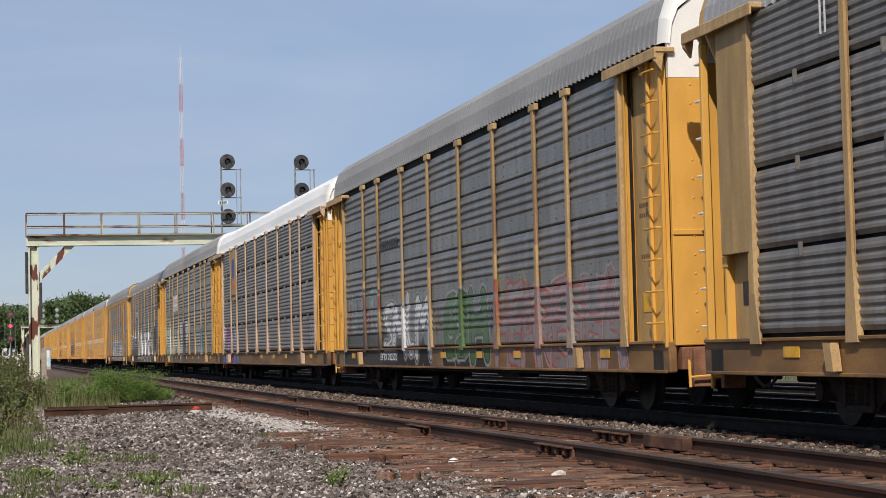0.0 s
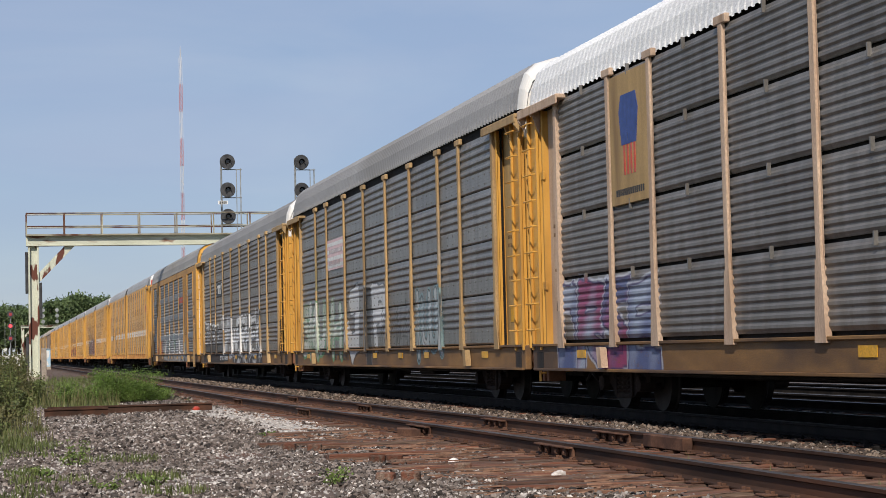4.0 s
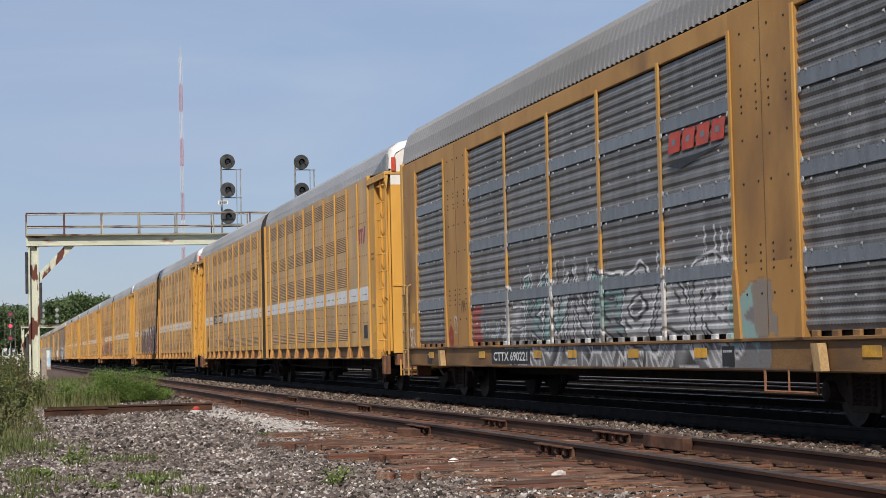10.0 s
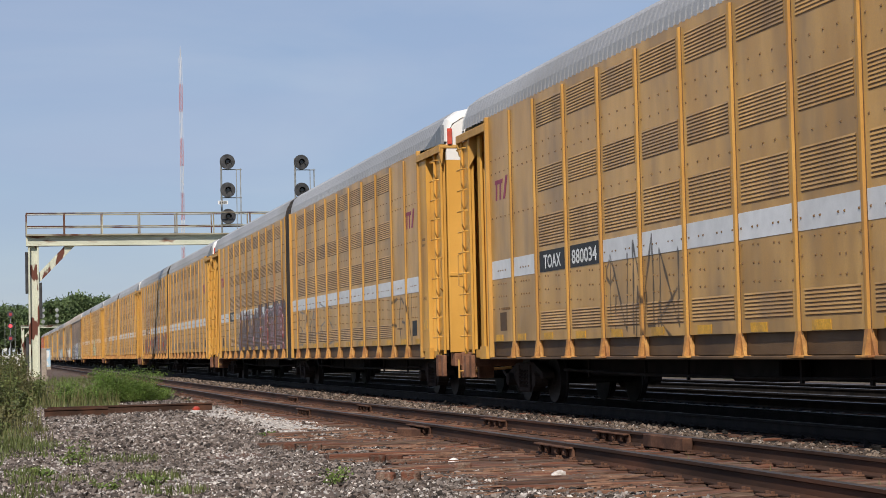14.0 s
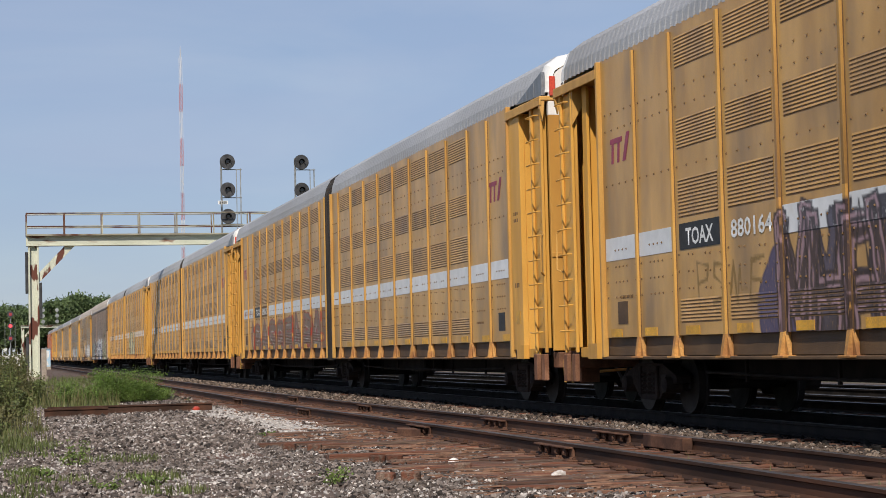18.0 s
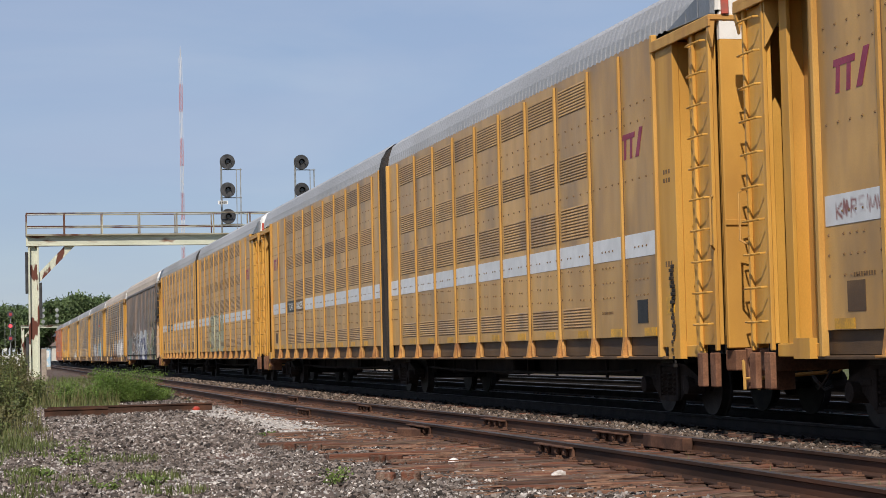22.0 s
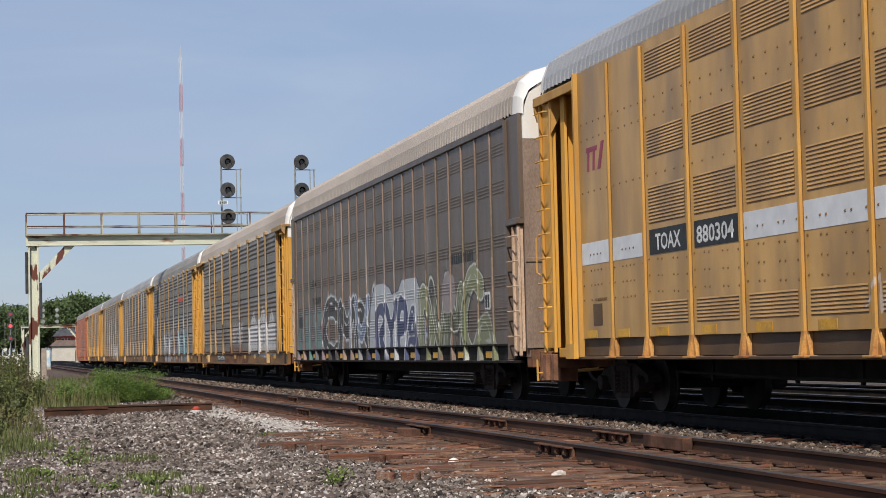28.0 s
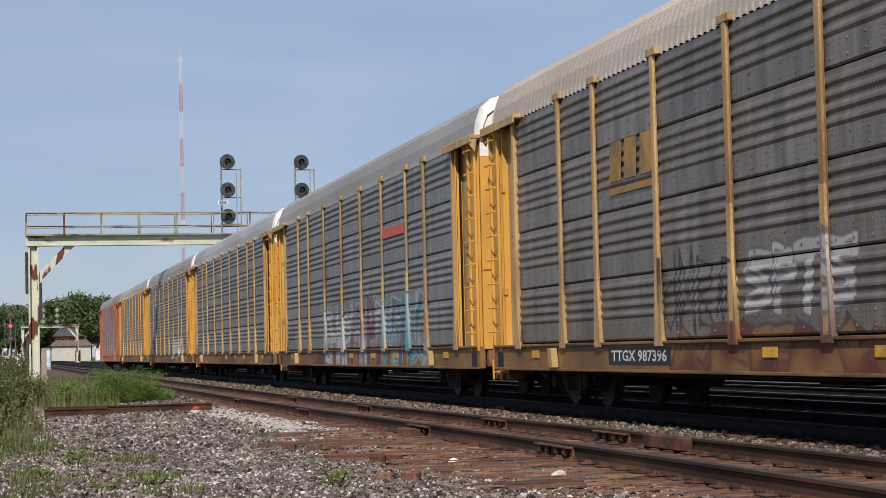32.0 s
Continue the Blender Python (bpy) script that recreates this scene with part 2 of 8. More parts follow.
PLATE_BROWN = surf("brown_plate_paint", (0.385, 0.198, 0.055), (0.48, 0.262, 0.078), 0.9, 0.55, 0.0, 0.04, (1, 1.3, 0.8), dirt=(0.215, 0.11, 0.042), dirt_at=(0.54, 0.74), rnd=0.06, paint=True, fine=70.0, mottle=(0.88, 1.06), dents=0.1)
BOLT = surf("dull_bolt_head", (0.30, 0.30, 0.31), (0.42, 0.42, 0.43), 5.0, 0.45, 0.3, 0.0, rnd=0.2)
CLIP = surf("pale_weld_clip", (0.36, 0.37, 0.38), (0.48, 0.49, 0.5), 5.0, 0.5, 0.1, 0.0, rnd=0.2)
STONE_BLACK = surf("black_ballast", (0.010, 0.009, 0.009), (0.028, 0.025, 0.023), 9.0, 0.95, 0.0, 0.4, fine=60, rnd=0.5, island=True, spec=0.1)
LEAF = surf("fresh_leaf", (0.085, 0.135, 0.026), (0.17, 0.225, 0.06), 3.0, 0.55, 0.0, 0.0, rnd=0.35, island=True)
LEAF_DRY = surf("dry_weed", (0.085, 0.09, 0.032), (0.17, 0.155, 0.065), 3.0, 0.7, 0.0, 0.0, rnd=0.4, island=True)
LEAF_FAR = surf("tree_leaf", (0.062, 0.098, 0.036), (0.125, 0.17, 0.068), 0.4, 0.6, 0.0, 0.0, fine=3.0, rnd=0.35, island=True)
GRASS = surf("verge_blade", (0.075, 0.10, 0.024), (0.145, 0.165, 0.06), 3.0, 0.6, 0.0, 0.0, rnd=0.4, island=True)
LEAF_BUSH = surf("feathery_leaf", (0.085, 0.15, 0.024), (0.15, 0.22, 0.05), 3.0, 0.55, 0.0, 0.0, rnd=0.35, island=True)
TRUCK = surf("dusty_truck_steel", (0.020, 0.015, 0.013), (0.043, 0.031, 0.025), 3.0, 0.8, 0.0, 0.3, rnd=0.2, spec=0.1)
PLACARD_GREY = surf("faded_placard_grey", (0.42, 0.34, 0.35), (0.52, 0.44, 0.45), 3.0, 0.5, 0.0, 0.02)
END_RUST = surf("rusty_end_steel", (0.16, 0.075, 0.045), (0.27, 0.135, 0.08), 3.0, 0.8, 0.0, 0.3, dirt=(0.08, 0.045, 0.03), rnd=0.15, spec=0.15)
BARK = surf("bark", (0.06, 0.045, 0.035), (0.11, 0.085, 0.065), 2.0, 0.9, 0.0, 0.4)
PALE_BEAM = surf("streaked_pale_beam_paint", (0.52, 0.54, 0.43), (0.64, 0.65, 0.53), 1.3, 0.6, 0.0, 0.15, (0.6, 1, 2.2), dirt=(0.2, 0.085, 0.05), dirt_at=(0.57, 0.64), rnd=0.05)
PALE_GREEN = surf("peeling_pale_green_paint", (0.52, 0.54, 0.43), (0.64, 0.65, 0.53), 2.6, 0.6, 0.0, 0.15, (1, 1, 0.35), dirt=(0.13, 0.045, 0.03), dirt_at=(0.535, 0.565), rnd=0.05)
RUSTY_RAIL = surf("rusted_pale_paint", (0.24, 0.21, 0.15), (0.42, 0.40, 0.31), 0.9, 0.7, 0.0, 0.15, dirt=(0.11, 0.05, 0.033), dirt_at=(0.48, 0.56), rnd=0.15)
MAST_RED = surf("mast_red", (0.47, 0.16, 0.145), (0.54, 0.21, 0.185), 0.3, 0.6, 0.0, 0.0)
MAST_WHITE = surf("mast_white", (0.6, 0.58, 0.58), (0.7, 0.68, 0.67), 0.3, 0.6, 0.0, 0.0)
SIG_BLACK = surf("signal_black", (0.035, 0.035, 0.037), (0.075, 0.075, 0.078), 4.0, 0.5, 0.1, 0.05)
SIG_STEEL = surf("signal_galvanised", (0.25, 0.26, 0.26), (0.36, 0.37, 0.37), 4.0, 0.5, 0.4, 0.05)
CONCRETE = surf("concrete", (0.30, 0.25, 0.20), (0.42, 0.36, 0.30), 4.0, 0.9, 0.0, 0.3)
WALL_BEIGE = surf("beige_wall", (0.56, 0.53, 0.46), (0.64, 0.60, 0.52), 0.6, 0.8, 0.0, 0.05)
SHINGLE = surf("dark_shingle", (0.06, 0.065, 0.075), (0.10, 0.105, 0.115), 0.8, 0.85, 0.0, 0.2)
SHINGLE_BROWN = surf("brown_shingle", (0.14, 0.10, 0.085), (0.20, 0.15, 0.125), 0.8, 0.85, 0.0, 0.2)
CABINET = surf("pale_blue_cabinet", (0.35, 0.52, 0.66), (0.45, 0.62, 0.74), 2.0, 0.5, 0.0, 0.03, paint=True)
RED_LAMP = glow("red_signal_glass", (1.0, 0.05, 0.06), 1.6)
DIM_RED = glow("dim_red_glass", (0.3, 0.03, 0.04), 0.15)
GLASS = surf("dark_lens", (0.015, 0.012, 0.012), (0.03, 0.025, 0.02), 3.0, 0.15, 0.0, 0.0, spec=0.6)


def ground_material():
    """Dirt and fine gravel by the tracks, near-black ground under the main lines, grass on both sides."""
    m = surf("ground_dirt", (0.085, 0.058, 0.045), (0.15, 0.112, 0.09), 1.1, 0.95, 0.0, 0.7, fine=26.0, dirt=(0.12, 0.06, 0.04), dirt_at=(0.55, 0.7))
    n, l = m.node_tree.nodes, m.node_tree.links
    b = n["Principled BSDF"]
    was = b.inputs["Base Color"].links[0].from_socket
    tc = n.new("ShaderNodeTexCoord")
    sep = n.new("ShaderNodeSeparateXYZ")
    l.new(tc.outputs["Object"], sep.inputs[0])
    nz = n.new("ShaderNodeTexNoise")
    nz.inputs["Scale"].default_value, nz.inputs["Detail"].default_value = 0.5, 5.0
    l.new(tc.outputs["Object"], nz.inputs["Vector"])
    wob = n.new("ShaderNodeMath")
    wob.operation = "MULTIPLY_ADD"
    wob.inputs[1].default_value = 2.2
    l.new(nz.outputs[0], wob.inputs[0])
    l.new(sep.outputs["X"], wob.inputs[2])
    edges = n.new("ShaderNodeValToRGB")
    cr = edges.color_ramp
    cr.elements[0].position, cr.elements[0].color = 0.0, (1, 1, 1, 1)
    cr.elements[1].position, cr.elements[1].color = 1.0, (1, 1, 1, 1)
    for at, v in ((0.333, 1), (0.345, 0), (0.628, 0), (0.645, 1)):
        e = cr.elements.new(at)
        e.color = (v, v, v, 1)
    rng = n.new("ShaderNodeMapRange")
    rng.inputs["From Min"].default_value, rng.inputs["From Max"].default_value = -30.0, 60.0
    l.new(wob.outputs[0], rng.inputs["Value"])
    l.new(rng.outputs[0], edges.inputs[0])
    grass = n.new("ShaderNodeValToRGB")
    grass.color_ramp.elements[0].color, grass.color_ramp.elements[1].color = (0.06, 0.075, 0.022, 1), (0.13, 0.135, 0.05, 1)
    nz2 = n.new("ShaderNodeTexNoise")
    nz2.inputs["Scale"].default_value, nz2.inputs["Detail"].default_value = 2.5, 6.0
    l.new(tc.outputs["Object"], nz2.inputs["Vector"])
    l.new(nz2.outputs[0], grass.inputs[0])
    mx = n.new("ShaderNodeMix")
    mx.data_type = "RGBA"
    l.new(edges.outputs[0], mx.inputs[0])
    l.new(was, mx.inputs[6])
    l.new(grass.outputs[0], mx.inputs[7])
    # Near-black band across the main lines, from about x = 9.3 to 25.
    dark_band = n.new("ShaderNodeValToRGB")
    cr = dark_band.color_ramp
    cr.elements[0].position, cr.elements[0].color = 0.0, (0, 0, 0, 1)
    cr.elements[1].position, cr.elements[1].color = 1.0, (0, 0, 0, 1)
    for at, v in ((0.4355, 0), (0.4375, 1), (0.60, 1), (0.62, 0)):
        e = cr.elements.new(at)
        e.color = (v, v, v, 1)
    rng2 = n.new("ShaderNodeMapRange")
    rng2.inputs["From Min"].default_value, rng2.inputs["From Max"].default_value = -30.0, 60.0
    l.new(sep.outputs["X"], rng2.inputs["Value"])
    l.new(rng2.outputs[0], dark_band.inputs[0])
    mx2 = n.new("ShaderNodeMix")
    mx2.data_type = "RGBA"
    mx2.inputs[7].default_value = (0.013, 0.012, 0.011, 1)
    l.new(dark_band.outputs[0], mx2.inputs[0])
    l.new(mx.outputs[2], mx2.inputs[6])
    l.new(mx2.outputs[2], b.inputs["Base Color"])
    return m


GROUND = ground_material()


# ---- mesh tools ----
class Shape:
    """Collects the faces of one part."""

    def __init__(self):
        self.v, self.f, self.k = [], [], []

    def add(self, verts, faces, k=0):
        o = len(self.v)
        self.v += [tuple(p) for p in verts]
        self.f += [tuple(i + o for i in q) for q in faces]
        self.k += [k] * len(faces)
        return self

    def box(self, x0, x1, y0, y1, z0, z1, c=0.0, k=0):
        """A box, its edges chamfered by c."""
        if c <= 0:
            vs = [(x, y, z) for x in (x0, x1) for y in (y0, y1) for z in (z0, z1)]
            return self.add(vs, [(0, 1, 3, 2), (4, 6, 7, 5), (0, 4, 5, 1), (2, 3, 7, 6), (0, 2, 6, 4), (1, 5, 7, 3)], k)
        lo, hi, vs, at = (x0, y0, z0), (x1, y1, z1), [], {}
        for ix in (0, 1):
            for iy in (0, 1):
                for iz in (0, 1):
                    s = (ix, iy, iz)
                    for a in range(3):
                        p = [hi[d] - c if s[d] else lo[d] + c for d in range(3)]
                        p[a] = hi[a] if s[a] else lo[a]
                        at[s + (a,)] = len(vs)
                        vs.append(p)
        fs = []
        for a in range(3):
            b, d = (a + 1) % 3, (a + 2) % 3
            for s in (0, 1):
                q = []
                for tb, td in ((0, 0), (1, 0), (1, 1), (0, 1)):
                    key = [0, 0, 0]
                    key[a], key[b], key[d] = s, tb, td
                    q.append(at[tuple(key) + (a,)])
                fs.append(q if s else q[::-1])
            for tb in (0, 1):
                for td in (0, 1):
                    q = []
                    for s, ax in ((0, b), (1, b), (1, d), (0, d)):
                        key = [0, 0, 0]
                        key[a], key[b], key[d] = s, tb, td
                        q.append(at[tuple(key) + (ax,)])
                    fs.append(q if tb ^ td else q[::-1])
        for ix in (0, 1):
            for iy in (0, 1):
                for iz in (0, 1):
                    q = [at[(ix, iy, iz, a)] for a in range(3)]
                    fs.append(q if (ix + iy + iz) % 2 else q[::-1])
        return self.add(vs, fs, k)

    def along_y(self, profile, ys, k=0, closed=False):
        """Profile of (x, z) swept along y."""
        n, vs, fs = len(profile), [], []
        for y in ys:
            vs += [(x, y, z) for x, z in profile]
        for j in range(len(ys) - 1):
            for i in range(n if closed else n - 1):
                a, b = j * n + i, j * n + (i + 1) % n
                fs.append((a, b, b + n, a + n))
        if closed:
            fs += [tuple(range(n))[::-1], tuple(range((len(ys) - 1) * n, len(ys) * n))]
        return self.add(vs, fs, k)

    def slab(self, poly, axis, a, b, k=0):
        """A flat outline of (p, q), given in the other two axes in turn, as thick as from a to b along axis."""
        n = len(poly)
        put = {"x": lambda t, p, q: (t, p, q), "y": lambda t, p, q: (p, t, q), "z": lambda t, p, q: (p, q, t)}[axis]
        vs = [put(a, p, q) for p, q in poly] + [put(b, p, q) for p, q in poly]
        fs = [tuple(range(n))[::-1], tuple(range(n, 2 * n))] + [(i, (i + 1) % n, n + (i + 1) % n, n + i) for i in range(n)]
        return self.add(vs, fs, k)

    def tube(self, points, r, sides=6, k=0):
        pts, vs, fs = [Vector(p) for p in points], [], []
        for i, p in enumerate(pts):
            d = (pts[min(i + 1, len(pts) - 1)] - pts[max(i - 1, 0)]).normalized()
            u = d.cross(Vector((0.31, 0.17, 0.93))).normalized()
            w = d.cross(u)
            rr = r[i] if isinstance(r, (list, tuple)) else r
            vs += [p + (u * math.cos(a) + w * math.sin(a)) * rr for a in (2 * math.pi * s / sides for s in range(sides))]
        for i in range(len(pts) - 1):
            for s in range(sides):
                a, b = i * sides + s, i * sides + (s + 1) % sides
                fs.append((a, b, b + sides, a + sides))
        fs += [tuple(range(sides))[::-1], tuple(range((len(pts) - 1) * sides, len(pts) * sides))]
        return self.add(vs, fs, k)

    def disc(self, centre, axis, rings, sides=20, k=0):
        """A turned body: rings of (distance along axis, radius)."""
        vs, fs = [], []
        for d, r in rings:
            for s in range(sides):
                a = 2 * math.pi * s / sides
                c, e = r * math.cos(a), r * math.sin(a)
                vs.append({"x": (d, c, e), "y": (c, d, e), "z": (c, e, d)}[axis])
        vs = [tuple(p[i] + centre[i] for i in range(3)) for p in vs]
        for i in range(len(rings) - 1):
            for s in range(sides):
                a, b = i * sides + s, i * sides + (s + 1) % sides
                fs.append((a, b, b + sides, a + sides))
        fs += [tuple(range(sides))[::-1], tuple(range((len(rings) - 1) * sides, len(rings) * sides))]
        return self.add(vs, fs, k)

    def rivet(self, x, y, z, r=0.016, h=0.012, k=0):
        return self.add([(x, y - r, z - r), (x, y + r, z - r), (x, y + r, z + r), (x, y - r, z + r), (x - h, y, z)],
                        [(1, 0, 4), (2, 1, 4), (3, 2, 4), (0, 3, 4)], k)

    def mesh(self, name, mats, fix=True):
        me = bpy.data.meshes.new(name)
        me.from_pydata(self.v, [], self.f)
        for m in mats:
            me.materials.append(m)
        if len(mats) > 1:
            me.polygons.foreach_set("material_index", self.k)
        if fix:
            bm = bmesh.new()
            bm.from_mesh(me)
            bmesh.ops.recalc_face_normals(bm, faces=bm.faces)
            bm.to_mesh(me)
            bm.free()
        me.update()
        return me


def put(name, mesh, parent=None, at=(0, 0, 0), label="", rz=0.0):
    ob = new(name, mesh)
    ob.parent = parent
    ob.location = at
    if rz:
        ob.rotation_euler = (0, 0, rz)
    if label:
        ob["label"] = label
    return ob


def part(name, shape, mats, parent=None, label=""):
    return put(name, shape.mesh(name, mats if isinstance(mats, (list, tuple)) else [mats]), parent, label=label)


CACHE = {}


def cached(key, make):
    if key not in CACHE:
        CACHE[key] = make()
    return CACHE[key]


def words(text, x, y_left, z0, height, mat, parent, length=None):
    """Lettering on a side that faces -x; it reads towards -y. length: how far it runs."""
    cu = bpy.data.curves.new("lettering", "FONT")
    cu.body, cu.size, cu.resolution_u, cu.offset = text, 1.0, 2, 0.02
    tmp = bpy.data.objects.new("lettering", cu)
    scene.collection.objects.link(tmp)
    me = bpy.data.meshes.new_from_object(tmp.evaluated_get(bpy.context.evaluated_depsgraph_get()))
    bpy.data.objects.remove(tmp)
    co = np.zeros(len(me.vertices) * 3)
    me.vertices.foreach_get("co", co)
    co = co.reshape(-1, 3)
    lo, hi = co.min(0), co.max(0)
    sy = height / (hi[1] - lo[1])
    sx = (length / (hi[0] - lo[0])) if length else sy
    out = np.stack([np.full(len(co), x), y_left - (co[:, 0] - lo[0]) * sx, z0 + (co[:, 1] - lo[1]) * sy], 1)
    me.vertices.foreach_set("co", out.ravel())
    me.materials.clear()
    me.materials.append(mat)
    me.update()
    return put("lettering", me, parent)


def bars(x, y_left, z0, height, n, mat, parent, gap=0.35, width=None, name="lettering"):
    """Writing that cannot be read: a row of n upright bars."""
    s, w = Shape(), width or height * 0.55
    for i in range(n):
        y = y_left - i * w
        s.box(x - 0.003, x, y - w * (1 - gap), y, z0, z0 + height)
    return part(name, s, mat, parent)


# ---- spray paint on the wagons ----
GLYPHS = {"A": [[(0.05, 0), (0.45, 1), (0.9, 0)], [(0.25, 0.35), (0.7, 0.35)]], "U": [[(0.12, 1), (0.15, 0.2), (0.5, 0.05), (0.82, 0.2), (0.85, 1)]], "S": [[(0.85, 0.9), (0.3, 0.95), (0.2, 0.65), (0.75, 0.42), (0.75, 0.1), (0.15, 0.05)]],
          "M": [[(0.08, 0), (0.12, 1), (0.5, 0.35), (0.85, 1), (0.92, 0)]], "J": [[(0.1, 0.25), (0.35, 0.0), (0.6, 0.15), (0.6, 1), (0.25, 0.95)]], "P": [[(0.25, 0), (0.25, 1), (0.85, 0.9), (0.8, 0.55), (0.3, 0.5)]], "I": [[(0.5, 0), (0.5, 1)]],
          "C": [[(0.88, 0.85), (0.5, 1), (0.15, 0.7), (0.15, 0.3), (0.5, 0), (0.9, 0.2)]], "N": [[(0.1, 0), (0.18, 1), (0.75, 0.05), (0.88, 1)]], "R": [[(0.15, 0), (0.15, 1), (0.8, 0.9), (0.75, 0.55), (0.25, 0.5), (0.9, 0)]], "Y": [[(0.1, 1), (0.5, 0.5), (0.9, 1)], [(0.5, 0.5), (0.45, 0)]],
          "D": [[(0.2, 0), (0.2, 1), (0.7, 0.9), (0.9, 0.5), (0.7, 0.1), (0.2, 0)]], "E": [[(0.85, 1), (0.2, 0.95), (0.2, 0.05), (0.9, 0)], [(0.2, 0.5), (0.75, 0.5)]], "H": [[(0.12, 0), (0.15, 1)], [(0.15, 0.5), (0.85, 0.5)], [(0.85, 0), (0.88, 1)]], "W": [[(0.05, 1), (0.25, 0), (0.5, 0.65), (0.75, 0), (0.95, 1)]],
          "Z": [[(0.12, 0.9), (0.85, 1), (0.15, 0.05), (0.9, 0)]], "T": [[(0.05, 0.92), (0.95, 1)], [(0.5, 0.95), (0.48, 0)]], "G": [[(0.85, 0.85), (0.45, 1), (0.12, 0.55), (0.35, 0.02), (0.85, 0.12), (0.85, 0.5), (0.55, 0.5)]], "O": [[(0.5, 1), (0.15, 0.7), (0.15, 0.3), (0.5, 0), (0.85, 0.3), (0.85, 0.7), (0.5, 1)]],
          "Q": [[(0.5, 1), (0.15, 0.7), (0.15, 0.3), (0.5, 0), (0.85, 0.3), (0.85, 0.7), (0.5, 1)], [(0.5, 0.35), (0.95, 0)]], "L": [[(0.3, 1), (0.2, 0.05), (0.9, 0)]], "V": [[(0.05, 1), (0.5, 0), (0.95, 1)]], "K": [[(0.15, 0), (0.15, 1)], [(0.85, 1), (0.2, 0.45), (0.9, 0)]], "F": [[(0.2, 0), (0.2, 1), (0.9, 0.95)], [(0.2, 0.62), (0.7, 0.68)]],
          "^": [[(0.12, 0), (0.15, 0.62), (0.5, 1), (0.85, 0.62), (0.88, 0)], [(0.36, 0), (0.38, 0.72)], [(0.64, 0), (0.62, 0.72)]], "~": [[(0.0, 0.3), (0.25, 0.95), (0.4, 0.1), (0.6, 0.9), (0.7, 0.2), (1.0, 0.6)]], "z": [[(0.1, 0.2), (0.3, 1), (0.45, 0), (0.65, 0.9), (0.7, 0.3), (0.95, 0.35)]]}


def rounded(pts):
    """A stroke with its corners cut twice."""
    for _ in range(2):
        mid = [(a[0] + (b[0] - a[0]) * f, a[1] + (b[1] - a[1]) * f) for a, b in zip(pts, pts[1:]) for f in (0.25, 0.75)]
        pts = [pts[0]] + mid + [pts[-1]]
    return pts


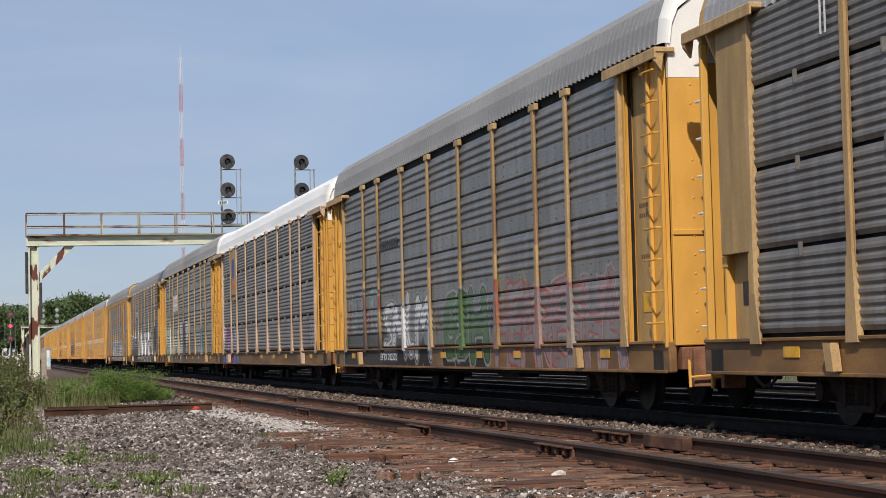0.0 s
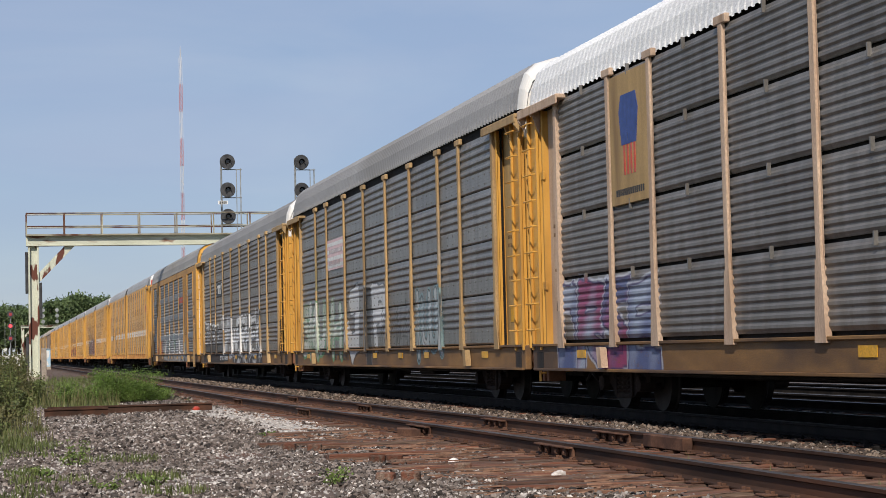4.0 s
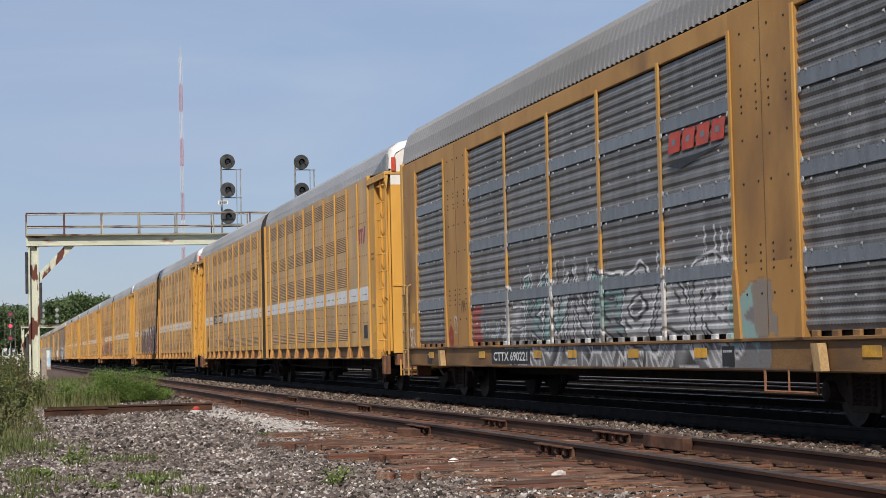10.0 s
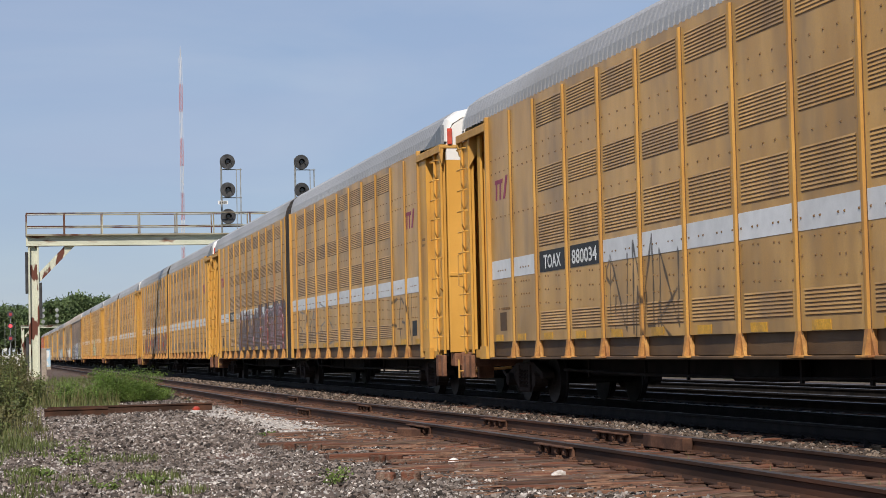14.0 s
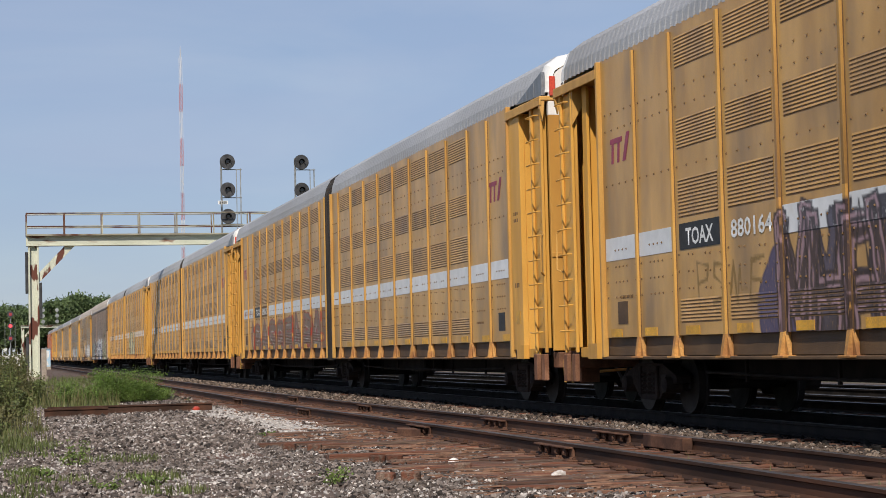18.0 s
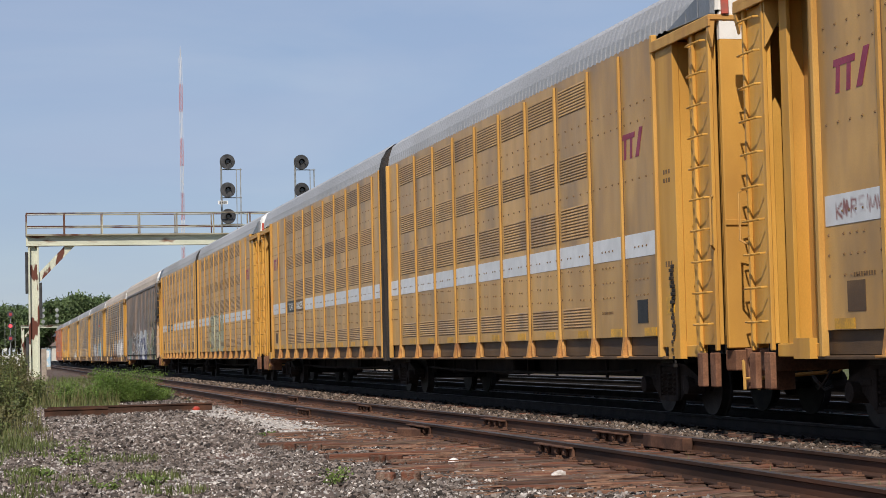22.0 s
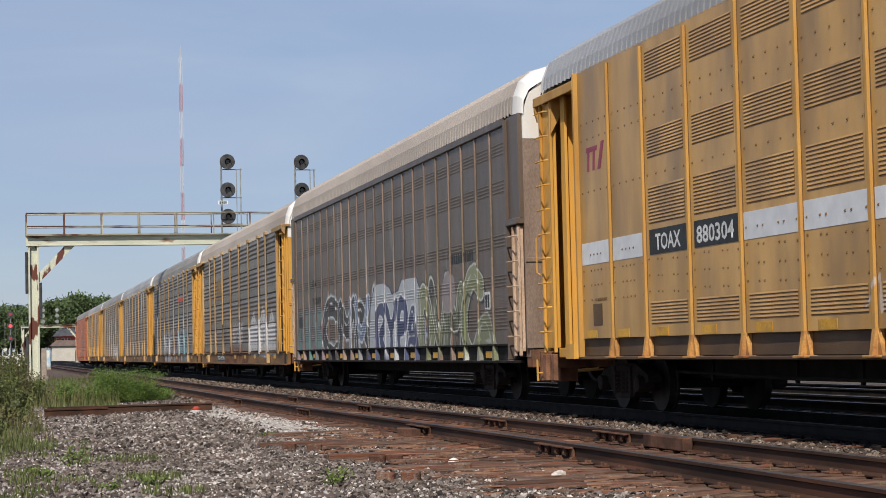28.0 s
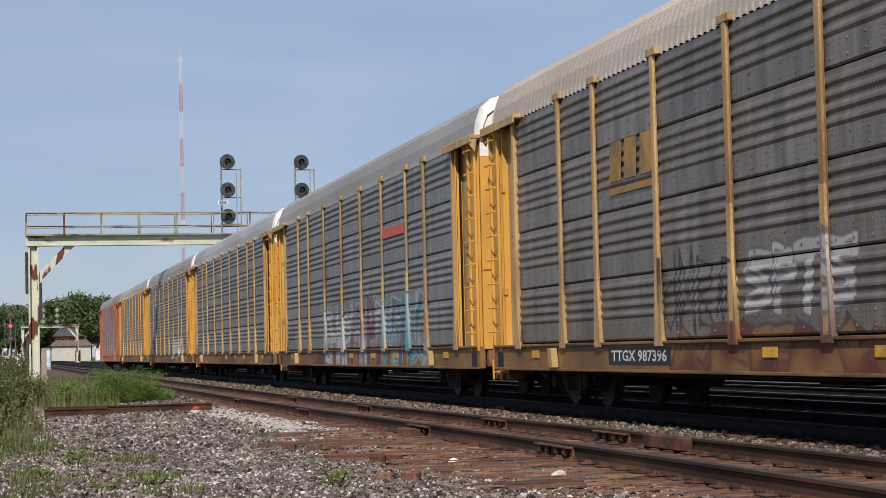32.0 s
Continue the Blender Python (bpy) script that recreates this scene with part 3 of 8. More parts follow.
def spray(all_u, all_z, specs):
    """Colour and cover of the spray paint at points (u, z) of a wagon's side. Each spec: u0, u1, z0, z1, letters, fills, line, halo, seed and, at will,
    fatness (under 0.3: bare lines), the letters' forms, the colour of a cast edge, and True for round strokes."""
    all_col, all_on = np.zeros((len(all_u), 3)), np.zeros(len(all_u))
    for u0, u1, z0, z1, count, fills, line, halo, seed, *more in specs:
        fat, forms, cast, soft_ends = (list(more) + [1.0, "", None, False][len(more):])
        forms = (forms or "MSAUCNREHWPDJ"[seed % 9:] + "RKSEUHANM")
        step = (u1 - u0) / count
        for i in range(count):
            r = random.Random(seed * 31 + i)
            over = 0.12 * step if fat >= 0.3 else 0.0
            a, b = u1 - i * step + over, u1 - (i + 1) * step - over
            near = np.nonzero((all_u > min(a, b) - 0.5) & (all_u < max(a, b) + 0.5) & (all_z > z0 - 0.45) & (all_z < z1 + 0.45))[0]
            u, z, col, on = all_u[near], all_z[near], all_col[near], all_on[near]
            wob = 0.02 * np.sin(u * 9 + seed) + 0.018 * np.sin(z * 13 + u * 5)
            zt, zb = z1 - r.uniform(0, 0.16) * (z1 - z0), z0 + r.uniform(0, 0.06)
            lean = r.uniform(-0.12, 0.12)
            strokes = [[(p + lean * (q - 0.5) + r.uniform(-0.04, 0.04), q + r.uniform(-0.04, 0.04)) for p, q in pts] for pts in GLYPHS[forms[i % len(forms)]]]
            if not len(near):
                continue
            if soft_ends:
                strokes = [rounded(pts) for pts in strokes]
            thin = fat < 0.3
            rad = 0.012 + fat * 0.06 if thin else min(0.12 * step + 0.03, 0.24) * r.uniform(0.9, 1.1) * fat

            def reach_of(du, dz):
                d = np.full(len(u), 9.0)
                for pts in strokes:
                    for (p0, q0), (p1, q1) in zip(pts, pts[1:]):
                        ax, az, bx, bz = a + (b - a) * p0 + du, zb + (zt - zb) * q0 + dz, a + (b - a) * p1 + du, zb + (zt - zb) * q1 + dz
                        dx, dz2 = bx - ax, bz - az
                        n = math.hypot(dx, dz2) + 1e-6
                        t = ((u - ax) * dx + (z - az) * dz2) / n
                        side = np.abs((u - ax) * dz2 - (z - az) * dx) / n
                        end = np.maximum(np.maximum(-t, t - n), 0)
                        d = np.minimum(d, np.hypot(side, end) if soft_ends or thin else np.maximum(side, end * 1.15))
                return d + wob * (0.4 if thin else 0.8)

            d = reach_of(0.0, 0.0)
            tone, tone2 = np.array(fills[i % len(fills)]), np.array(fills[(i + 1) % len(fills)])
            fade = np.clip((z - zb) / (zt - zb + 1e-6) + 0.35 * np.sin(u * 7 + z * 3), 0, 1)[:, None]
            edge = 0.046 + 0.01 * math.sin(seed + i)

            def lay(reach, tint, cover, d=d):
                """Sprays everything nearer than reach, with a narrow soft rim."""
                w = np.clip((reach - d) / 0.02 + 0.5, 0, 1)
                k = (w * cover)[:, None]
                bare = on < 0.02
                col[:] = np.where(bare[:, None] & (k > 0), tint, col * (1 - k) + tint * k)
                on[:] = np.maximum(on, w * cover)

            if thin:
                lay(rad, np.array(line), 0.9)
                all_col[near], all_on[near] = col, on
                continue
            if halo is not None:
                lay(rad + edge + 0.05, np.array(halo), 0.92)
            if cast is not None:
                lay(rad + edge * 0.6, np.array(cast), 0.95, reach_of(-0.1, -0.08))
            lay(rad + edge, np.array(line), 0.95)
            lay(rad, tone * (1 - fade) + tone2 * fade, 0.95)
            if r.random() < 0.75:
                lay(0.013, np.array(line), 0.85, reach_of(0.25 * rad, 0.3 * rad))
            all_col[near], all_on[near] = col, on
    return all_col, all_on


def sprayed(me, specs, y0):
    """Writes the spray paint into a mesh whose y is the wagon's less y0."""
    co = np.zeros(len(me.vertices) * 3)
    me.vertices.foreach_get("co", co)
    co = co.reshape(-1, 3)
    col, on = spray(co[:, 1] + y0, co[:, 2], specs)
    if on.max() <= 0:
        return me
    a = me.attributes.new("paint", "FLOAT_COLOR", "POINT")
    a.data.foreach_set("color", np.c_[col, np.ones(len(col))].astype(np.float32).ravel())
    a = me.attributes.new("paint_on", "FLOAT", "POINT")
    a.data.foreach_set("value", on.astype(np.float32))
    return me


def near_paint(specs, a, b, z0, z1):
    return any(s[0] - 0.4 < b and s[1] + 0.4 > a and s[2] - 0.3 < z1 and s[3] + 0.3 > z0 for s in specs)


def dense(vals, step):
    out = [vals[0]]
    for p, q in zip(vals, vals[1:]):
        n = max(1, math.ceil(abs(q - p) / step))
        out += [p + (q - p) * (i + 1) / n for i in range(n)]
    return out


# ---- pieces of the wagons ----
FACE = -1.5


def rib_profile(z0, z1, style):
    """Outline (x, z) of one corrugated side sheet, bottom to top."""
    h, p = z1 - z0, [(FACE + 0.02, z0 + 0.004)]
    if style == "fine":
        n = 8
        for i in range(n):
            a = z0 + 0.03 + (h - 0.06) * i / n
            s = (h - 0.06) / n
            p += [(FACE + 0.010, a), (FACE - 0.011, a + 0.28 * s), (FACE - 0.011, a + 0.6 * s), (FACE + 0.010, a + 0.85 * s)]
    elif style == "even":
        n = 6
        for i in range(n):
            a = z0 + 0.04 + (h - 0.08) * i / n
            s = (h - 0.08) / n
            p += [(FACE + 0.010, a), (FACE - 0.010, a + 0.28 * s), (FACE - 0.011, a + 0.62 * s), (FACE + 0.010, a + 0.82 * s)]
    else:
        flat = 0.33 * h
        p += [(FACE - 0.002, z0 + 0.03), (FACE - 0.002, z0 + flat)]
        n = 4
        for i in range(n):
            a = z0 + flat + (h - flat - 0.05) * i / n
            s = (h - flat - 0.05) / n
            p += [(FACE + 0.013, a + 0.08 * s), (FACE - 0.014, a + 0.36 * s), (FACE - 0.014, a + 0.56 * s), (FACE + 0.013, a + 0.86 * s)]
    p += [(FACE + 0.02, z1 - 0.004)]
    return p


def side_sheet(w, z0, z1, style, mat, fine=False, band=None):
    """One corrugated sheet of a side, from y = 0 to w."""
    prof = rib_profile(z0, z1, style)
    ys = [0.0, w]
    if fine:
        zs, out = [q for _, q in prof], [prof[0]]
        for (xa, za), (xb, zb) in zip(prof, prof[1:]):
            n = max(1, math.ceil(abs(zb - za) / 0.024))
            out += [(xa + (xb - xa) * i / n, za + (zb - za) * i / n) for i in range(1, n + 1)]
        prof, ys = out, dense(ys, 0.024)
    s = Shape().along_y(prof, ys)
    s.box(FACE + 0.021, FACE + 0.04, 0.0, w, z0 + 0.004, z1 - 0.004)
    if style == "fine":
        s.box(FACE - 0.05, FACE, w * 0.5 - 0.015, w * 0.5 + 0.015, z1 - 0.10, z1 + 0.06)
    mats = [mat]
    if band:
        s.box(FACE - 0.026, FACE + 0.02, 0.01, w - 0.01, z0 - 0.08, z0 + 0.10, k=1)
        n = max(3, int(w / 0.4))
        for i in range(n):
            for dz in (-0.06, 0.07):
                s.rivet(FACE - 0.026, w * (i + 0.5) / n, z0 + dz, k=1)
        mats = [mat, band]
    return s, mats


def add_rivets(panel, key, spots, mat, r=0.018, h=0.02):
    """The rivet heads of one sheet, too small to lift singly."""
    def make():
        s = Shape()
        for x, y, z in spots:
            s.rivet(x, y, z, r, h)
        return s.mesh("rivets", [mat])
    return tagged(put("rivets", cached(key, make), panel), kind="stuff")


def skin(s, x, half, z0, z1):
    """A close skin on a post's face and near flank, fine enough to take spray paint."""
    zs = dense([z0, z1], 0.03)
    s.along_y([(x, q) for q in zs], [-half, 0.0, half])
    n, y = len(zs), -half - 0.0015
    vs = [(x, y, q) for q in zs] + [(FACE - 0.012, y, q) for q in zs]
    return s.add(vs, [(i, i + 1, n + i + 1, n + i) for i in range(n - 1)])


def post_mesh(z0, z1, mat, wide=0.13, foot=0.30, foot_top=0.0, deep=0.052, painted=False):
    s = Shape()
    if painted:
        skin(s, FACE - deep - 0.0075, wide / 2, z0 + 0.02, 2.8)
    s.box(FACE - 0.0185, FACE - 0.0145, -wide / 2 - 0.035, wide / 2 + 0.035, z0 + 0.03, z1 - 0.02)
    s.box(FACE - deep, FACE - 0.0145, -wide / 2, wide / 2, z0 + 0.02, z1, 0.006)
    if foot:
        top = foot_top or z0 + 0.95
        s.slab([(-foot / 2, z0), (foot / 2, z0), (wide / 2 + 0.012, top), (-wide / 2 - 0.012, top)], "x", FACE - deep - 0.006, FACE + 0.02)
    return s.mesh("post", [mat])


def rung_mesh(mat):
    s = Shape()
    s.tube([(0.0, -0.26, 0), (-0.07, -0.26, -0.005), (-0.10, -0.10, -0.012), (-0.10, 0.10, -0.012), (-0.07, 0.26, -0.005), (0.0, 0.26, 0)], 0.014, 6)
    return s.mesh("rung", [mat])


def wheel_mesh():
    s = Shape()
    s.disc((0, 0, 0), "x", [(-0.07, 0.17), (-0.07, 0.42), (0.032, 0.43), (0.05, 0.455), (0.075, 0.455), (0.078, 0.2)], 28)
    s.disc((-0.11, 0, 0), "x", [(0, 0.09), (0.06, 0.11)], 12)
    return s.mesh("wheel", [WHEEL])


def sideframe_mesh():
    s = Shape()
    top = [(-1.15, 0.46), (-1.12, 0.56), (-0.95, 0.62), (-0.55, 0.74), (0.55, 0.74), (0.95, 0.62), (1.12, 0.56), (1.15, 0.46), (0.72, 0.42), (0.42, 0.22), (-0.42, 0.22), (-0.72, 0.42)]
    s.slab(top, "x", -0.11, 0.11)
    for y in (-0.875, 0.875):
        s.disc((-0.02, y, 0.43), "x", [(-0.2, 0.06), (-0.19, 0.12), (0.05, 0.13)], 12)
    s.box(-0.14, -0.1, -0.36, 0.36, 0.2, 0.28, 0.01)
    for y in (-0.36, 0.36):
        s.box(-0.15, -0.1, y - 0.05, y + 0.05, 0.24, 0.7, 0.01)
    s.box(-0.13, -0.105, -0.3, 0.3, 0.62, 0.70, 0.01)
    for y in (-0.62, 0.62):
        s.box(-0.125, -0.105, y - 0.13, y + 0.13, 0.5, 0.58, 0.01)
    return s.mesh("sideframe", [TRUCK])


def spring_mesh():
    s = Shape()
    for i, y in enumerate((-0.22, 0.0, 0.22)):
        pts = [(0.085 * math.cos(a), y + 0.085 * math.sin(a), 0.28 + 0.33 * a / (2 * math.pi * 5)) for a in (k * 0.8 for k in range(40))]
        s.tube(pts, 0.024, 4)
    return s.mesh("spring", [TRUCK])


def add_truck(car, y):
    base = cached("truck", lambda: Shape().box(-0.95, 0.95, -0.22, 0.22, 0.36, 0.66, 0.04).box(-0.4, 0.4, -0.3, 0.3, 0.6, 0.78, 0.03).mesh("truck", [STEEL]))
    truck = put("truck", base, car, (0, y, 0))
    for dy in (-0.875, 0.875):
        put("axle", cached("axle", lambda: Shape().disc((0, 0, 0), "x", [(-0.8, 0.085), (0.8, 0.085)], 10).mesh("axle", [STEEL])), truck, (0, dy, 0.43))
        for sx in (-1, 1):
            w = put("wheel", cached("wheel", wheel_mesh), truck, (sx * 0.755, dy, 0.43))
            if sx > 0:
                w.rotation_euler = (0, 0, math.pi)
    for sx in (-1, 1):
        f = put("sideframe", cached("sideframe", sideframe_mesh), truck, (sx * 1.0, 0, 0))
        if sx > 0:
            f.rotation_euler = (0, 0, math.pi)
        put("spring", cached("spring", spring_mesh), truck, (sx * 1.06, 0, 0))


def coupler_mesh():
    s = Shape()
    s.box(-0.09, 0.09, -0.4, 0.28, 0.72, 0.94, 0.02)
    s.slab([(-0.17, 0.2), (0.12, 0.2), (0.2, 0.42), (0.12, 0.6), (0.02, 0.52), (0.06, 0.4), (-0.1, 0.36), (-0.2, 0.5)], "z", 0.68, 0.98)
    return s.mesh("coupler", [END_RUST])


def add_ends(car, half, door, top, lower=1.0, split=4.78, peak=5.78, lever=YEL):
    """End doors, end sills, couplers and hoses; half: from the middle to the end door's outer face."""
    for sgn in (-1, 1):
        y0, y1 = sorted((sgn * (half - 0.09), sgn * half))
        s = Shape().box(-1.42, 1.42, y0, y1, lower, split, 0.012)
        yo = sgn * half
        for x in (-1.1, -0.35, 0.35, 1.1):
            for i in range(14):
                z = lower + 0.2 + i * (split - lower - 0.3) / 13
                s.add([(x - 0.02, yo, z - 0.02), (x + 0.02, yo, z - 0.02), (x + 0.02, yo, z + 0.02), (x - 0.02, yo, z + 0.02), (x, yo + sgn * 0.014, z)], [(0, 1, 4), (1, 2, 4), (2, 3, 4), (3, 0, 4)])
        s.box(-1.42, 1.42, min(yo, yo + sgn * 0.025), max(yo, yo + sgn * 0.025), 2.55, 2.63, 0.008)
        part("end_door", s, door, car)
        poly = [(-1.42, split), (1.42, split), (1.42, peak - 0.75), (1.3, peak - 0.35), (1.0, peak - 0.08), (0.6, peak), (-0.6, peak), (-1.0, peak - 0.08), (-1.3, peak - 0.35), (-1.42, peak - 0.75)]
        part("end_door_top", Shape().slab(poly, "y", y0, y1), top, car)
        e = Shape().box(-1.35, 1.35, min(sgn * (half - 0.3), sgn * (half + 0.05)), max(sgn * (half - 0.3), sgn * (half + 0.05)), 0.66, lower - 0.02, 0.015)
        for x in (-1.05, 1.05):
            e.box(x - 0.16, x + 0.16, min(yo, yo + sgn * 0.12), max(yo, yo + sgn * 0.12), 0.42, 0.95, 0.01)
        part("end_sill", e, END_RUST, car)
        c = put("coupler", cached("coupler", coupler_mesh), car, (0, sgn * (half + 0.1), 0.0))
        if sgn < 0:
            c.rotation_euler = (0, 0, math.pi)
        lv = Shape().tube([(-1.3, sgn * (half + 0.16), 0.80), (-1.3, sgn * (half + 0.2), 0.56), (-0.2, sgn * (half + 0.22), 0.62), (0.0, sgn * (half + 0.2), 0.8)], 0.018, 6)
        lv.tube([(-1.3, sgn * (half + 0.18), 0.78), (-1.3, sgn * (half + 0.2), 0.42)], 0.022, 6)
        part("uncoupling_lever", lv, lever, car)
        part("air_hose", Shape().tube([(-0.35, sgn * (half + 0.05), 0.68), (-0.35, sgn * (half + 0.3), 0.5), (-0.33, sgn * (half + 0.52), 0.40), (-0.3, sgn * (half + 0.66), 0.44)], 0.025, 6), INK, car)


def roof_shape(prof, a, b, pitch=0.22, depth=0.01):
    """A roof ribbed across the wagon, from y = a to b."""
    s, ys, n = Shape(), [], int((b - a) / pitch)
    mirror = prof + [(-x, z) for x, z in prof[::-1] if abs(x) > 1e-6]
    vs, fs, m, foot = [], [], len(mirror), prof[0][1] + 0.05
    for i in range(n):
        for f, up in ((0.0, 0), (0.3, 0), (0.45, 1), (0.85, 1)):
            y = a + (b - a) * (i + f) / n
            vs += [(x * (1 + (0.003 if z > foot else 0.009) * up), y, z + depth * up * (1.0 if z > foot else 2.0)) for x, z in mirror]
    vs += [(x, b, z) for x, z in mirror]
    rows = len(vs) // m
    for j in range(rows - 1):
        for i in range(m - 1):
            k = j * m + i
            fs.append((k, k + 1, k + 1 + m, k + m))
    return s.add(vs, fs)


def roof_cap(prof, sgn, y_in, y_out, drop=0.30):
    """The rounded hood at a wagon's end, from the roof down to the end door."""
    mirror = prof + [(-x, z) for x, z in prof[::-1] if abs(x) > 1e-6]
    s, vs, fs, m, rows = Shape(), [], [], len(mirror), 6
    for j in range(rows):
        t = j / (rows - 1)
        f = 1 - math.cos(t * math.pi / 2)
        y = sgn * (y_in + (y_out - y_in) * math.sin(t * math.pi / 2))
        vs += [(x * (1 - 0.06 * f), y, z - drop * f * (z - prof[0][1] + 0.1) / 0.9) for x, z in mirror]
    for j in range(rows - 1):
        for i in range(m - 1):
            k = j * m + i
            fs.append((k, k + 1, k + 1 + m, k + m))
    return s.add(vs, fs)


def add_ladder(car, sgn, y_mid, z0, z1, mat, count, wide=0.52):
    """A column beside the end of the wagon with rungs on its face."""
    s = Shape()
    s.box(FACE + 0.02, FACE + 0.09, y_mid - wide / 2, y_mid + wide / 2, z0, z1, 0.008)
    col = part("ladder", s, mat, car)
    for y in (y_mid - wide / 2, y_mid + wide / 2):
        part("ladder_rail", Shape().box(FACE - 0.032, FACE + 0.02, y - 0.035, y + 0.035, z0 - 0.08, z1 + 0.02, 0.01), mat, col)
    for i in range(count):
        put("rung", cached(("rung", mat.name), lambda: rung_mesh(mat)), col, (FACE - 0.05, y_mid, z0 + 0.28 + i * (z1 - z0 - 0.45) / (count - 1)))


def reflectors(car, spots, z, mat=REFLECT, w=0.45, h=0.13, x=FACE - 0.012):
    me = cached(("reflector", mat.name, w, h), lambda: Shape().box(-0.004, 0.004, -w / 2, w / 2, -h / 2, h / 2).mesh("reflector", [mat]))
    for y in spots:
        put("reflector", me, car, (x, y, z))


def add_conv_end(car, sgn, door, end, hood, flush=False):
    """The end bay of a conventional carrier: set-back panel, edge posts, ladder column, visor and stirrup pocket."""
    def span(p, q):
        return min(sgn * p, sgn * q), max(sgn * p, sgn * q)
    s = Shape().box(FACE + 0.14, FACE + 0.17, *span(11.49, 12.42), 1.0, 5.12)
    if flush:
        s.box(FACE - 0.035, FACE + 0.02, *span(11.5, 12.42), 2.15, 5.12, 0.008)
    panel = part("end_panel", s, end, car)
    part("edge_channel", Shape().box(FACE - 0.01, FACE + 0.14, *span(11.49, 11.54), 1.0, 5.1, 0.006).box(FACE - 0.018, FACE + 0.0, *span(11.54, 11.6), 1.0, 5.1), door, car)
    part("edge_post", Shape().box(FACE + 0.03, FACE + 0.17, *span(12.42, 12.5), 1.0, 5.1, 0.008).box(FACE + 0.02, FACE + 0.06, *span(12.38, 12.54), 2.0, 2.14, 0.006).box(FACE + 0.02, FACE + 0.06, *span(12.38, 12.54), 3.9, 4.04, 0.006), door, car)
    v = Shape().box(FACE - 0.15, FACE + 0.16, *span(11.0, 13.34), 5.12, 5.2, 0.015).box(FACE - 0.15, FACE - 0.12, *span(11.0, 13.34), 5.04, 5.14, 0.008)
    v.slab([(FACE - 0.12, 5.06), (FACE + 0.02, 4.7), (FACE + 0.04, 5.12), (FACE - 0.12, 5.12)], "y", *span(12.52, 12.56))
    v.slab([(FACE - 0.14, 5.0), (FACE - 0.04, 4.86), (FACE, 5.12), (FACE - 0.14, 5.12)], "y", *span(13.24, 13.32))
    part("end_visor", v, hood, car)
    if flush:
        s = Shape().box(FACE - 0.04, FACE + 0.06, *span(12.92, 13.0), 1.05, 5.0, 0.012)
        col = part("ladder", s, door, car)
        for i in range(8):
            put("rung", cached(("hook_rung", door.name, sgn), lambda: Shape().tube([(FACE, sgn * 12.95, 0), (FACE - 0.02, sgn * 13.2, 0), (FACE + 0.1, sgn * 13.22, 0), (FACE + 0.1, sgn * 13.22, -0.1)], 0.015, 6).mesh("rung", [CHALK])), col, (0, 0, 1.25 + 0.5 * i))
    else:
        add_ladder(car, sgn, sgn * 12.88, 1.05, 5.08, door, 9, 0.5)
    w = sgn * 11.98
    part("warning_plate", Shape().box(FACE + 0.132, FACE + 0.138, w - 0.16, w + 0.16, 1.5, 1.8), REFLECT if sgn < 0 else INK, panel)
    bars(FACE + 0.138, w + 0.24, 3.05, 0.06, 5, LOUVRE, panel, 0.35, 0.09)
    bars(FACE + 0.138, w + 0.24, 2.9, 0.06, 5, LOUVRE, panel, 0.35, 0.09)
    bars(FACE + 0.138, w + 0.2, 2.3, 0.05, 4, LOUVRE, panel, 0.35, 0.1)
    part("stirrup_pocket", Shape().box(FACE - 0.004, FACE, *span(12.55, 12.95), 0.66, 0.94), BELLOWS, car)


def brake_chain(car, y):
    """A slack chain and release rod hanging beside the end ladder."""
    c = Shape()
    for i in range(26):
        z = 2.1 - 0.055 * i
        c.box(FACE - 0.05 - 0.02 * (i % 2), FACE - 0.02, y + 0.03 * math.sin(i * 0.7) - (0.05 if i < 10 else 0.022), y + 0.03 * math.sin(i * 0.7) + (0.05 if i < 10 else 0.022), z - 0.025, z + 0.025, 0.006)
    part("brake_chain", c, BELLOWS, car, "dark hanging brake chain and release rod")


CONV_POSTS = [-11.33, -8.71, -6.85, -4.1, -1.38, 1.38, 4.1, 6.85, 8.71, 11.33]
CONV_ROWS = [1.09, 2.05, 3.07, 4.08, 5.13]
CLIP_ROWS = [1.09, 2.13, 3.14, 4.16, 5.14]
CONV_ROOF = [(-1.485, 5.10), (-1.48, 5.145), (-1.47, 5.24), (-1.44, 5.48), (-1.34, 5.76), (-1.13, 5.95), (-0.7, 6.08), (0.0, 6.13)]


